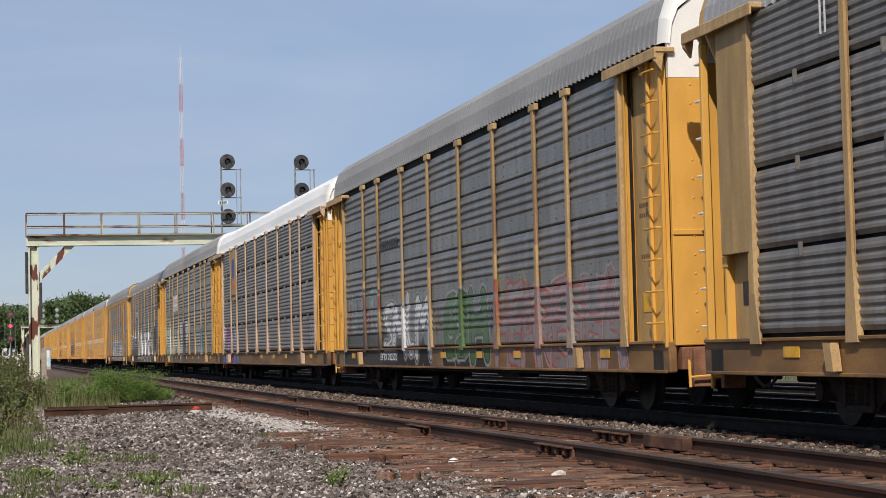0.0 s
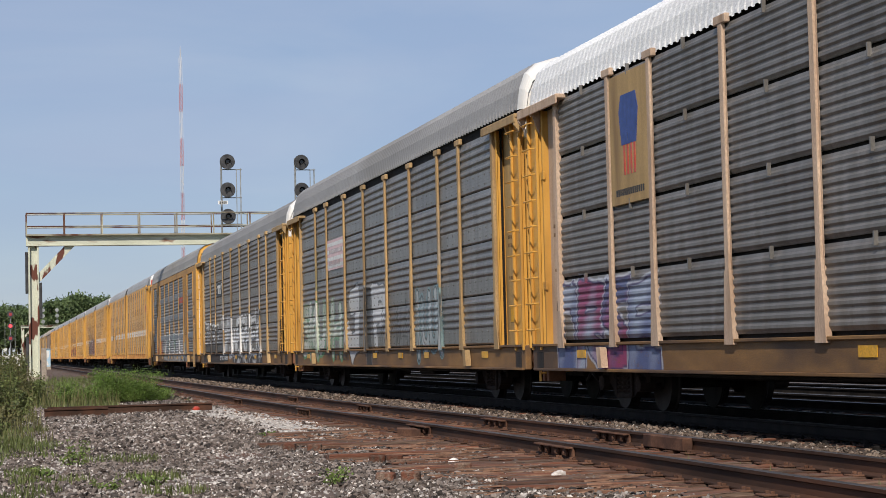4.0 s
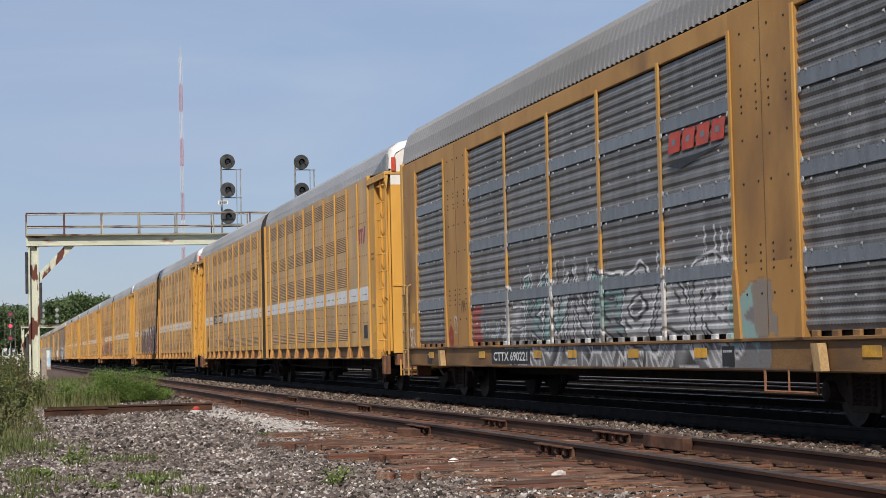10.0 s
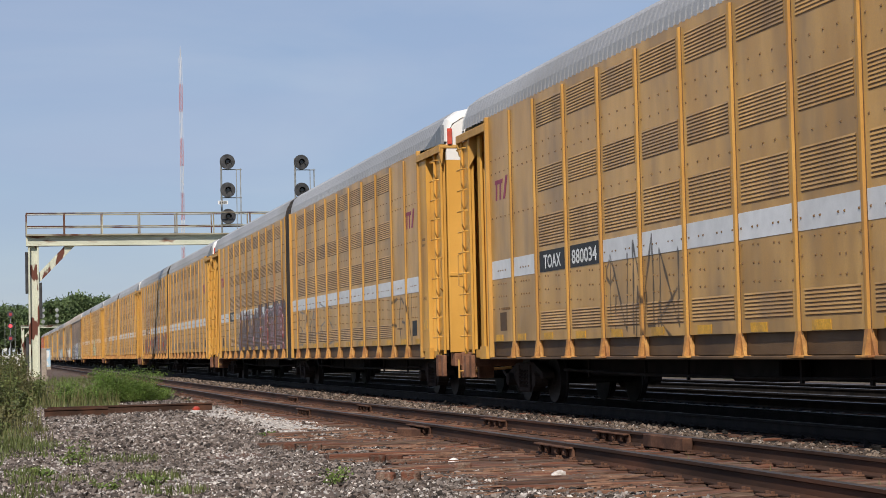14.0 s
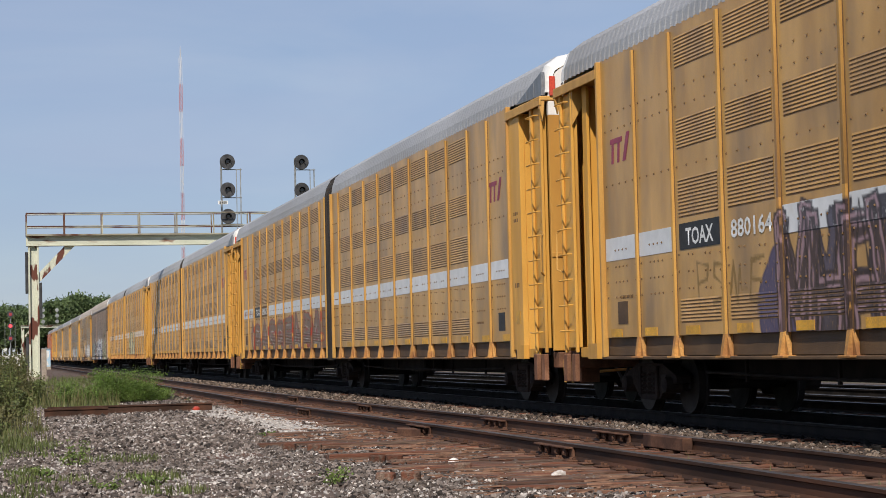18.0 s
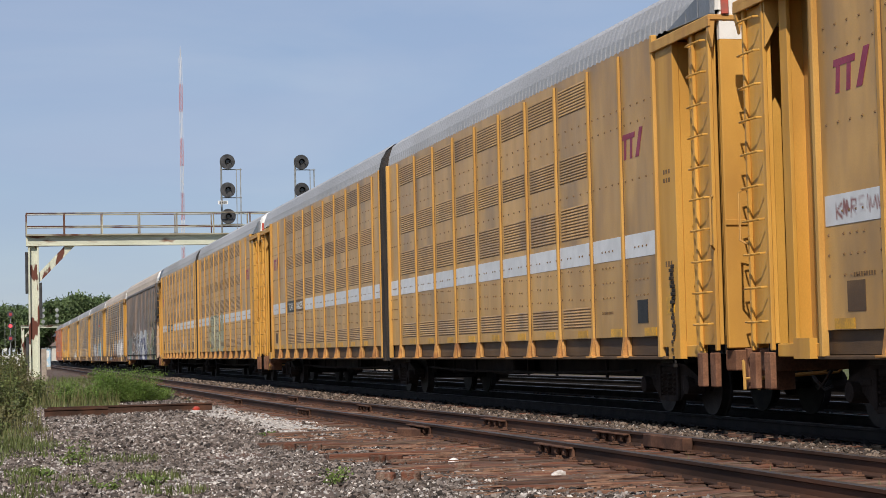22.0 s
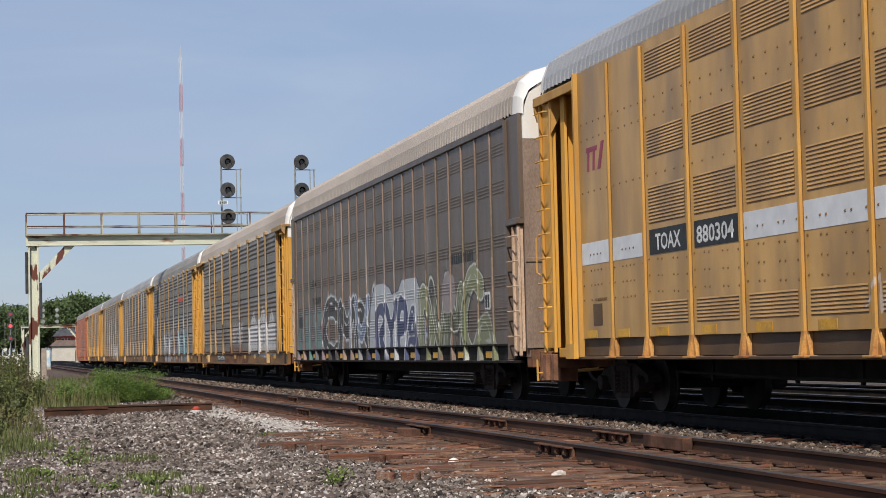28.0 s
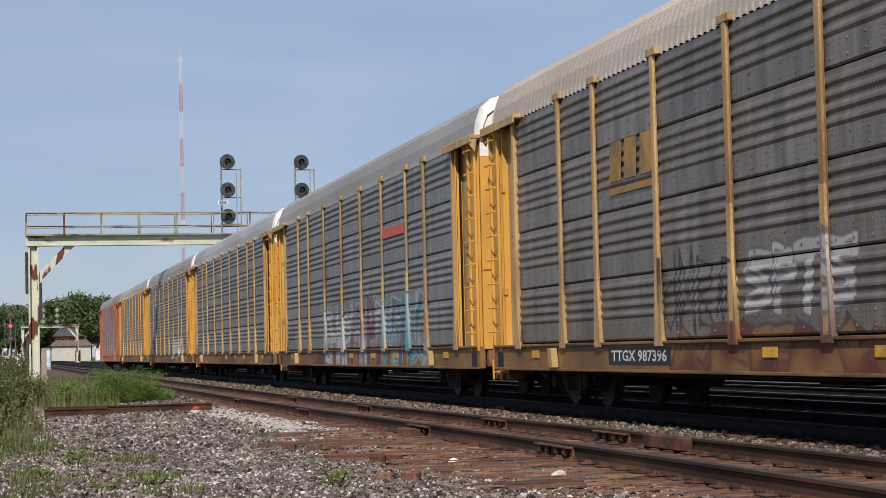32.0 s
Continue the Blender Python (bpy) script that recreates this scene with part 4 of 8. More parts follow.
def autorack(label, panel, style, post, roof, door=None, top=None, specs=(), end=None, cap=None, sill=None, hood=None, post_foot=0.3, lift=0.0, flush=False):
    """A covered car carrier with corrugated sides."""
    door, top, end, sill = door or YEL, top or WHITE, end or TAN, sill or SILL
    car = tagged(new("autorack"), label, "autorack", "wagons of the train")
    rows = CLIP_ROWS if style == "fine" else CONV_ROWS
    for a, b in zip(CONV_POSTS, CONV_POSTS[1:]):
        for z0, z1 in zip(rows, rows[1:]):
            gap = 0.035 if style == "fine" else 0.006
            w = b - a
            if near_paint(specs, a, b, z0, z1):
                s, mats = side_sheet(w, z0 + gap, z1 - 0.004, style, panel, True)
                me = sprayed(s.mesh("side_panel", mats), specs, a)
            else:
                def make():
                    s, mats = side_sheet(w, z0 + gap, z1 - 0.004, style, panel)
                    return s.mesh("side_panel", mats)
                me = cached(("sheet", round(w, 2), z0, style, panel.name), make)
            sheet = put("side_panel", me, car, (0, a, 0))
            if style == "flat":
                n = max(3, int(w / 0.42))
                add_rivets(sheet, ("flat_rivets", round(w, 2), z0, panel.name), [(FACE - 0.002, w * (i + 0.5) / n, z0 + dz * (z1 - z0)) for i in range(n) for dz in (0.1, 0.27)], panel, 0.02, 0.022)
    for y in CONV_POSTS[1:-1]:
        if near_paint(specs, y - 0.3, y - 0.1, 1.1, 2.6):
            me = sprayed(post_mesh(1.0, 5.16, post, foot=post_foot, painted=True).copy(), specs, y)
        else:
            me = cached(("post", post.name, post_foot), lambda: post_mesh(1.0, 5.16, post, foot=post_foot))
        put("post", me, car, (0, y, 0))
        put("post_cap", cached(("cap", post.name), lambda: Shape().box(FACE - 0.06, FACE + 0.02, -0.2, 0.2, 5.13, 5.25, 0.012).mesh("post_cap", [post])), car, (0, y, 0))
    for sgn in (-1, 1):
        put("corner_post", cached(("corner", post.name), lambda: Shape().box(FACE - 0.064, FACE + 0.03, -0.075, 0.075, 1.0, 5.2, 0.012).mesh("corner_post", [post])), car, (0, sgn * 11.4, 0))
        put("corner_foot", cached(("corner_foot", post.name), lambda: Shape().slab([(-0.22, 1.0), (0.1, 1.0), (0.09, 1.62), (-0.09, 1.62)], "x", FACE - 0.07, FACE - 0.05).mesh("corner_foot", [post])), car, (0, sgn * 11.4, 0))
        add_conv_end(car, sgn, door, end, hood or post, flush)
    n = Shape().box(FACE + 0.0, FACE + 0.12, -13.2, 13.2, 0.62, 1.06, 0.02)
    n.box(FACE - 0.05, FACE + 0.12, -13.1, 13.1, 1.03, 1.075, 0.008)
    n.box(FACE - 0.035, FACE + 0.12, -13.1, 13.1, 0.615, 0.66, 0.008)
    me = n.mesh("side_sill", [sill])
    if specs:
        d = Shape().along_y([(FACE - 0.0015, q) for q in dense([0.665, 1.025], 0.04)], dense([-12.8, 12.8], 0.04))
        sprayed_sill = sprayed(d.mesh("sill_plate", [sill], False), specs, 0.0)
        put("sill_plate", sprayed_sill, car)
    put("side_sill", me, car)
    put("side_sill", cached(("sill_far", sill.name), lambda: Shape().box(1.38, 1.5, -13.2, 13.2, 0.62, 1.06, 0.02).mesh("side_sill", [sill])), car)
    reflectors(car, (-10.4, -5.4, -2.7, 0.3, 10.4), 0.90)
    for y in (-9.2, 9.2):
        b = Shape().slab([(y - 0.09, 1.0), (y + 0.1, 1.0), (y + 0.02, 0.68), (y - 0.16, 0.68)], "x", FACE - 0.13, FACE - 0.02)
        part("jacking_bracket", b, post, car)
    put("roof", cached(("roof", roof.name), lambda: roof_shape(CONV_ROOF, -13.0, 13.0).mesh("roof", [roof])), car, (0, 0, lift))
    for sgn in (-1, 1):
        put("roof_hood", cached(("hood", sgn, (cap or top).name), lambda: roof_cap(CONV_ROOF, sgn, 13.0, 13.3, 0.2).mesh("roof_hood", [cap or top])), car, (0, 0, lift))
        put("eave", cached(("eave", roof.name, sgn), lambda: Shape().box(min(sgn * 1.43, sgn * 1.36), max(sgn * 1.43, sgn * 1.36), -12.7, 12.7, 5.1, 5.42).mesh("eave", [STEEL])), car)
    put("far_side", cached(("far", panel.name), lambda: Shape().along_y([(-x, q) for x, q in sum((rib_profile(a, b, style) for a, b in zip(CONV_ROWS, CONV_ROWS[1:])), [])], [-12.9, 12.9]).mesh("far_side", [panel])), car)
    # Unseen black sheet, added to keep sky from showing through the panel seams.
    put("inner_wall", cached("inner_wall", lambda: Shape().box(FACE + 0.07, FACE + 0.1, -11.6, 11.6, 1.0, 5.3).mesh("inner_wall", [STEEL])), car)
    put("deck", cached("deck", lambda: Shape().box(-1.38, 1.38, -12.95, 12.95, 0.86, 1.0).mesh("deck", [STEEL])), car)
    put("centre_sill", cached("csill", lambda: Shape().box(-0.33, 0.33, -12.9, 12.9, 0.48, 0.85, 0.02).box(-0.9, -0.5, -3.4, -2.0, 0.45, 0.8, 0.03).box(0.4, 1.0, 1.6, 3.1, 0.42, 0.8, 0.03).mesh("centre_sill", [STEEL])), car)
    part("brake_pipe", Shape().tube([(-1.2, -8.0, 0.58), (-1.2, 8.0, 0.58)], 0.03, 6), STEEL, car)
    add_ends(car, 13.26, door, top, peak=5.86 + lift)
    for y in (-9.45, 9.45):
        add_truck(car, y)
    return car


# the two-unit carriers, joined by bellows over a shared truck
UNIT_POSTS = [0.45, 1.53, 3.32, 5.11, 6.9, 8.71, 10.51, 12.3, 14.1, 15.88, 17.4, 18.92]
LOUVRES = [(1.31, 1.64, 7), (2.75, 3.29, 11), (3.70, 4.12, 9), (4.82, 5.26, 9)]


def ochre_sheet(w, fine=False):
    s = Shape()
    z0, z1 = 1.14, 5.43
    if fine:
        s.along_y([(FACE, q) for q in dense([z0, 3.15], 0.024) + [3.16, z1]], dense([0.0, w], 0.024))
    else:
        s.along_y([(FACE, z0), (FACE, z1)], [0.0, w])
    s.box(FACE + 0.004, FACE + 0.05, 0, w, z0, z1)
    return s


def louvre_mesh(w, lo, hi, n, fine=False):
    """One bank of pressed slats; the shade between them is painted as dark brown faces."""
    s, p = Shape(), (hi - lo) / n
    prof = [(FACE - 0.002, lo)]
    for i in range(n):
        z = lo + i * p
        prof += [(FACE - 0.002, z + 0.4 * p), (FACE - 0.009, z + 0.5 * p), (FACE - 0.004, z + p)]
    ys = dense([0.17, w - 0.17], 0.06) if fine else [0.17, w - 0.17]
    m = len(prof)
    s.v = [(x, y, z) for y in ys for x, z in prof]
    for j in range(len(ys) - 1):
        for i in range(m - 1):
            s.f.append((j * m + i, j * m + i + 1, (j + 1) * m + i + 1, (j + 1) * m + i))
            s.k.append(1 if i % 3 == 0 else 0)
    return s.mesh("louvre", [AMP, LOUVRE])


def rivet_spots(w):
    """Where the bolts of an ochre sheet sit."""
    out = []
    for z in (1.75, 1.98, 2.21):
        if w > 1.6:
            out += [(FACE, y, z + 0.008 * k) for k, y in enumerate((0.14, 0.5, 0.66, w - 0.66, w - 0.5, w - 0.14))]
        else:
            out += [(FACE, y, z) for y in (0.12, w * 0.34, w * 0.45, w * 0.56, w * 0.67, w - 0.12)]
    return out + [(FACE, 0.16 + (w - 0.32) * i / 4, z) for z in (3.46, 4.3, 4.56) for i in range(5)]


def stripe_mesh(w, fine=False):
    if fine:
        s = Shape().along_y([(FACE - 0.0075, q) for q in dense([2.312, 2.653], 0.024)], dense([0.062, w - 0.062], 0.024))
        return s.box(FACE - 0.006, FACE, 0.06, w - 0.06, 2.31, 2.655).mesh("reflective_stripe", [STRIPE])
    return Shape().box(FACE - 0.006, FACE, 0.06, w - 0.06, 2.31, 2.655).mesh("reflective_stripe", [STRIPE])


def am_post(painted=False):
    s, d = Shape(), FACE - 0.042
    if painted:
        skin(s, d - 0.0015, 0.036, 1.16, 2.75)
    s.box(d, FACE + 0.01, -0.036, 0.036, 0.86, 5.36, 0.006)
    s.box(FACE - 0.006, FACE + 0.01, -0.056, 0.056, 1.1, 5.36, k=2)
    s.add([(d - 0.05, -0.032, 0.86), (d - 0.05, 0.032, 0.86), (d, 0.045, 1.14), (d, -0.045, 1.14), (FACE + 0.09, -0.05, 0.86), (FACE + 0.09, 0.05, 0.86), (FACE + 0.09, 0.05, 1.14), (FACE + 0.09, -0.05, 1.14)],
          [(0, 1, 2, 3), (0, 3, 7, 4), (1, 5, 6, 2), (0, 4, 5, 1)], 1)
    s.slab([(-0.14, 0.86), (0.14, 0.86), (0.032, 1.16), (-0.032, 1.16)], "x", FACE - 0.02, FACE + 0.02, 1)
    s.box(d - 0.07, FACE + 0.1, -0.16, 0.16, 0.83, 0.86, 0.006, k=1)
    return s.mesh("post", [AMPOST, FOOT, LOUVRE])


def articulated(label, number, specs=(), tag_fill=INK):
    """A tall two-unit car carrier in ochre with orange posts and a white reflective stripe."""
    car = tagged(new("articulated_autorack"), label, "autorack", "wagons of the train")
    roof_p = [(-1.49, 5.40), (-1.47, 5.62), (-1.37, 5.89), (-1.14, 6.06), (-0.7, 6.16), (0.0, 6.2)]
    for sgn in (-1, 1):
        edges = sorted(sgn * p for p in UNIT_POSTS)
        for a, b in zip(edges, edges[1:]):
            w, mid = b - a, abs(a + b) / 2
            louvred = 1.7 < mid < 15.8
            if near_paint(specs, a, b, 1.14, 2.7):
                me = sprayed(ochre_sheet(w, True).mesh("side_panel", [AMP]), specs, a)
            else:
                me = cached(("ochre", round(w, 2)), lambda: ochre_sheet(w).mesh("side_panel", [AMP]))
            sheet = put("side_panel", me, car, (0, a, 0))
            if louvred:
                for lo, hi, n in LOUVRES:
                    if lo < 2 and near_paint(specs, a, b, lo, hi):
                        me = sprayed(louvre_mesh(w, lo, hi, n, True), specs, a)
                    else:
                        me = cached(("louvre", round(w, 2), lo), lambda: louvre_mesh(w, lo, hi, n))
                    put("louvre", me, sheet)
            if w > 0.9:
                add_rivets(sheet, ("ochre_rivets", round(w, 2)), rivet_spots(w), LOUVRE, 0.016, 0.022)
            boxed = sgn > 0 and 12.2 < mid < 15.9
            if not boxed and w > 0.9:
                me = sprayed(stripe_mesh(w, True), specs, a) if near_paint(specs, a, b, 2.6, 2.66) else cached(("stripe", round(w, 2)), lambda: stripe_mesh(w))
                band = put("reflective_stripe", me, car, (0, a, 0))
                add_rivets(band, ("stripe_rivets", round(w, 2)), [(FACE - 0.006, y, 2.46) for y in ((0.14, 0.5, 0.66, w - 0.66, w - 0.5, w - 0.14) if w > 1.6 else (w * 0.34, w * 0.45, w * 0.56, w * 0.67))], LOUVRE, 0.016, 0.02)
            if w > 1.2:
                put("reflector", cached("refl", lambda: Shape().box(-0.004, 0.004, -0.25, 0.25, -0.06, 0.06).mesh("reflector", [REFLECT])), car, (FACE - 0.005, (a + b) / 2 + 0.3 * sgn, 1.21))
        for p in UNIT_POSTS[1:-1]:
            me = sprayed(am_post(True), specs, sgn * p) if near_paint(specs, sgn * p - 0.05, sgn * p + 0.05, 1.1, 2.6) else cached("am_post", am_post)
            put("post", me, car, (0, sgn * p, 0))
        for p in (0.5, 18.96):
            put("corner_post", cached("am_corner", lambda: Shape().box(FACE - 0.07, FACE + 0.02, -0.045, 0.045, 0.84, 5.42, 0.01).mesh("corner_post", [AMPOST])), car, (0, sgn * p, 0))
        e = Shape().box(FACE + 0.36, FACE + 0.4, *sorted((sgn * 19.04, sgn * 20.3)), 0.9, 5.35)
        part("end_panel", e, AMP, car)
        front = FACE - 0.03 if sgn < 0 else FACE + 0.24
        plate = part("end_plate", Shape().box(front, front + 0.1, *sorted((sgn * 19.02, sgn * 19.7)), 0.98, 5.2, 0.008).box(front + 0.1, FACE + 0.36, *sorted((sgn * 19.66, sgn * 19.7)), 0.98, 5.2), YEL, car)
        part("edge_post", Shape().box(FACE + 0.12, FACE + 0.4, *sorted((sgn * 20.1, sgn * 20.18)), 0.95, 5.2, 0.008).box(FACE + 0.1, FACE + 0.15, *sorted((sgn * 19.98, sgn * 20.2)), 0.95, 5.2, 0.006), YEL, car)
        y0, y1 = sorted((sgn * 18.95, sgn * 21.2))
        v = Shape().box(FACE - 0.08, FACE + 0.36, y0, y1, 5.24, 5.32, 0.015).box(FACE - 0.08, FACE - 0.05, y0, y1, 5.16, 5.26, 0.008)
        v.slab([(FACE - 0.02, 4.62), (FACE + 0.34, 5.24), (FACE - 0.02, 5.24)], "y", *sorted((sgn * 20.34, sgn * 20.38)))
        v.slab([(FACE - 0.07, 5.1), (FACE - 0.02, 4.9), (FACE + 0.02, 5.24), (FACE - 0.07, 5.24)], "y", *sorted((sgn * 21.1, sgn * 21.18)))
        part("end_visor", v, AMPOST, car)
        add_ladder(car, sgn, sgn * 20.72, 1.0, 5.18, YEL, 10, 0.58)
        part("grab_iron", Shape().tube([(FACE - 0.03, sgn * 21.04, 2.95), (FACE - 0.1, sgn * 21.12, 2.9), (FACE - 0.1, sgn * 21.12, 2.3), (FACE - 0.03, sgn * 21.04, 2.25)], 0.016, 6), AMPOST, car)
        for z, h in ((3.4, 0.06), (3.28, 0.06), (2.1, 0.08)):
            bars(front, sgn * 19.38 + 0.15, z, h, 3, LOUVRE, plate, 0.4, 0.1)
        part("warning_plate", Shape().box(front - 0.006, front, sgn * 19.38 - 0.15, sgn * 19.38 + 0.15, 1.45, 1.68), REFLECT, plate)
        y0, y1 = sorted((sgn * 19.05, sgn * 20.4))
        part("end_apron", Shape().box(FACE + 0.04, FACE + 0.1, y0, y1, 0.84, 1.0, 0.01).slab([(min(sgn * 19.3, sgn * 19.75), 0.82), (max(sgn * 19.3, sgn * 19.75), 0.82), (max(sgn * 19.3, sgn * 19.75), 1.06), (min(sgn * 19.3, sgn * 19.75), 1.06)], "x", FACE - 0.05, FACE + 0.05), YEL, car)
        for p in (20.5, 20.95):
            part("stirrup", Shape().box(FACE - 0.06, FACE + 0.02, *sorted((sgn * (p - 0.1), sgn * (p + 0.1))), 0.45, 0.9, 0.012), END_RUST, car)
        y0, y1 = sorted((sgn * 0.5, sgn * 19.1))
        n = Shape().box(FACE + 0.06, FACE + 0.14, y0, y1, 0.86, 1.15, 0.01)
        n.box(FACE - 0.04, FACE + 0.14, y0, y1, 0.81, 0.855, 0.01)
        me = n.mesh("side_sill", [AMSILL])
        put("side_sill", me, car)
        part("side_sill", Shape().box(1.38, 1.5, y0, y1, 0.81, 1.15, 0.02), AMSILL, car)
        y0, y1 = sorted((sgn * 0.4, sgn * 20.85))
        put("roof", cached(("am_roof", sgn), lambda: roof_shape(roof_p, y0, y1, 0.22, 0.006).mesh("roof", [ROOF])), car)
        if sgn < 0:
            shoulder = Shape().slab([(sgn * 19.5, 5.38), (sgn * 21.12, 5.34), (sgn * 21.12, 5.74)], "x", FACE - 0.02, FACE + 0.05)
            for y in (20.2, 20.65):
                shoulder.box(FACE - 0.03, FACE - 0.02, *sorted((sgn * y, sgn * (y + 0.05))), 5.36, 5.36 + 0.22 * (y - 19.5))
            part("roof_shoulder", shoulder, PAN_BAND, car)
        put("roof_hood", cached(("am_hood", sgn), lambda: roof_cap(roof_p, sgn, 20.85, 21.2, 0.2).mesh("roof_hood", [WHITE])), car)
        part("far_side", Shape().box(1.45, 1.5, y0, y1, 1.14, 5.43), AMP, car)
        part("deck", Shape().box(-1.38, 1.38, y0, y1, 0.88, 1.0), STEEL, car)
        part("centre_sill", Shape().box(-0.33, 0.33, y0, y1, 0.5, 0.88, 0.02).box(-0.85, -0.4, sgn * 8.0 - 0.8, sgn * 8.0 + 0.8, 0.5, 0.86, 0.03), STEEL, car)
        pipes = Shape().tube([(-0.95, sgn * 2.0, 0.62), (-0.95, sgn * 6.0, 0.56), (-0.95, sgn * 12.0, 0.56), (-0.95, sgn * 16.2, 0.62)], 0.025, 6)
        for y in (2.6, 4.4, 6.3, 10.2, 12.0, 14.8):
            pipes.box(-0.97, -0.93, sgn * y - 0.03, sgn * y + 0.03, 0.5, 0.88)
        part("brake_pipe", pipes, STEEL, car)
        part("notice_plate", Shape().box(FACE - 0.006, FACE, sgn * 18.15 - 0.22, sgn * 18.15 + 0.22, 1.34, 1.68), INK if sgn < 0 else AMSILL, car)
    zs = [(FACE - 0.01, 0.78), (FACE - 0.01, 5.42), (-1.45, 5.66), (-1.33, 5.86), (-1.1, 6.0), (-0.7, 6.12), (0.0, 6.17), (0.7, 6.12), (1.1, 6.0), (1.33, 5.86), (1.45, 5.66), (1.51, 5.42), (1.51, 0.78)]
    b, folds = Shape(), 6
    for i in range(folds):
        for y, f in ((-0.5 + 1.0 * i / folds, 0.93), (-0.5 + 1.0 * (i + 0.35) / folds, 1.02), (-0.5 + 1.0 * (i + 0.65) / folds, 1.02)):
            b.v += [(x * f, y, q if q < 1 else q + (f - 1) * 1.2) for x, q in zs]
    b.v += [(x * 0.93, 0.5, q) for x, q in zs]
    m = len(zs)
    b.f = [(j * m + i, j * m + i + 1, (j + 1) * m + i + 1, (j + 1) * m + i) for j in range(len(b.v) // m - 1) for i in range(m - 1)]
    b.k = [0] * len(b.f)
    part("bellows", b, BELLOWS, car, "black folded rubber bellows between the two units")
    part("number_board", Shape().box(FACE - 0.008, FACE, 14.22, 15.7, 2.31, 2.67), tag_fill, car)
    if number[1] is not None:
        part("number_board", Shape().box(FACE - 0.008, FACE, 12.42, 13.94, 2.31, 2.67), tag_fill if number[1] else LOUVRE, car)
    words("TOAX", FACE - 0.0095, 15.45, 2.36, 0.24, CHALK, car, 1.0)
    words(number[0], FACE - 0.0095, 13.85, 2.36, 0.24, CHALK, car, 1.3)
    for y in (18.5, -17.5):
        s = Shape()
        for i in range(2):
            yy = y - i * 0.27
            s.slab([(yy, 3.78), (yy - 0.10, 3.78), (yy - 0.14, 4.13), (yy - 0.04, 4.13)], "x", FACE - 0.004, FACE)
        s.slab([(y - 0.52, 3.78), (y - 0.66, 3.78), (y - 0.86, 4.2), (y - 0.72, 4.2)], "x", FACE - 0.006, FACE - 0.002)
        s.slab([(y + 0.04, 4.08), (y - 0.5, 4.08), (y - 0.52, 4.16), (y + 0.02, 4.16)], "x", FACE - 0.005, FACE - 0.001)
        part("emblem", s, MAROON, car, "maroon slanted maker's emblem")
    bars(FACE - 0.002, 18.2, 1.72, 0.05, 9, LOUVRE, car, 0.4, 0.06)
    bars(FACE - 0.002, -16.3, 1.5, 0.04, 9, LOUVRE, car, 0.4, 0.06)
    add_ends(car, 21.18, YEL, WHITE, lower=0.95, split=5.0, peak=6.06, lever=AMPOST)
    part("red_lamp_bracket", Shape().box(FACE + 0.1, FACE + 0.2, -21.24, -21.19, 5.32, 5.66, 0.01), RED_MARK, car)
    for y in (-18.15, 0.0, 18.15):
        add_truck(car, y)
    return car


GREY_ROOF = [(-1.5, 5.25), (-1.48, 5.58), (-1.37, 5.86), (-1.14, 6.05), (-0.7, 6.18), (0.0, 6.23)]


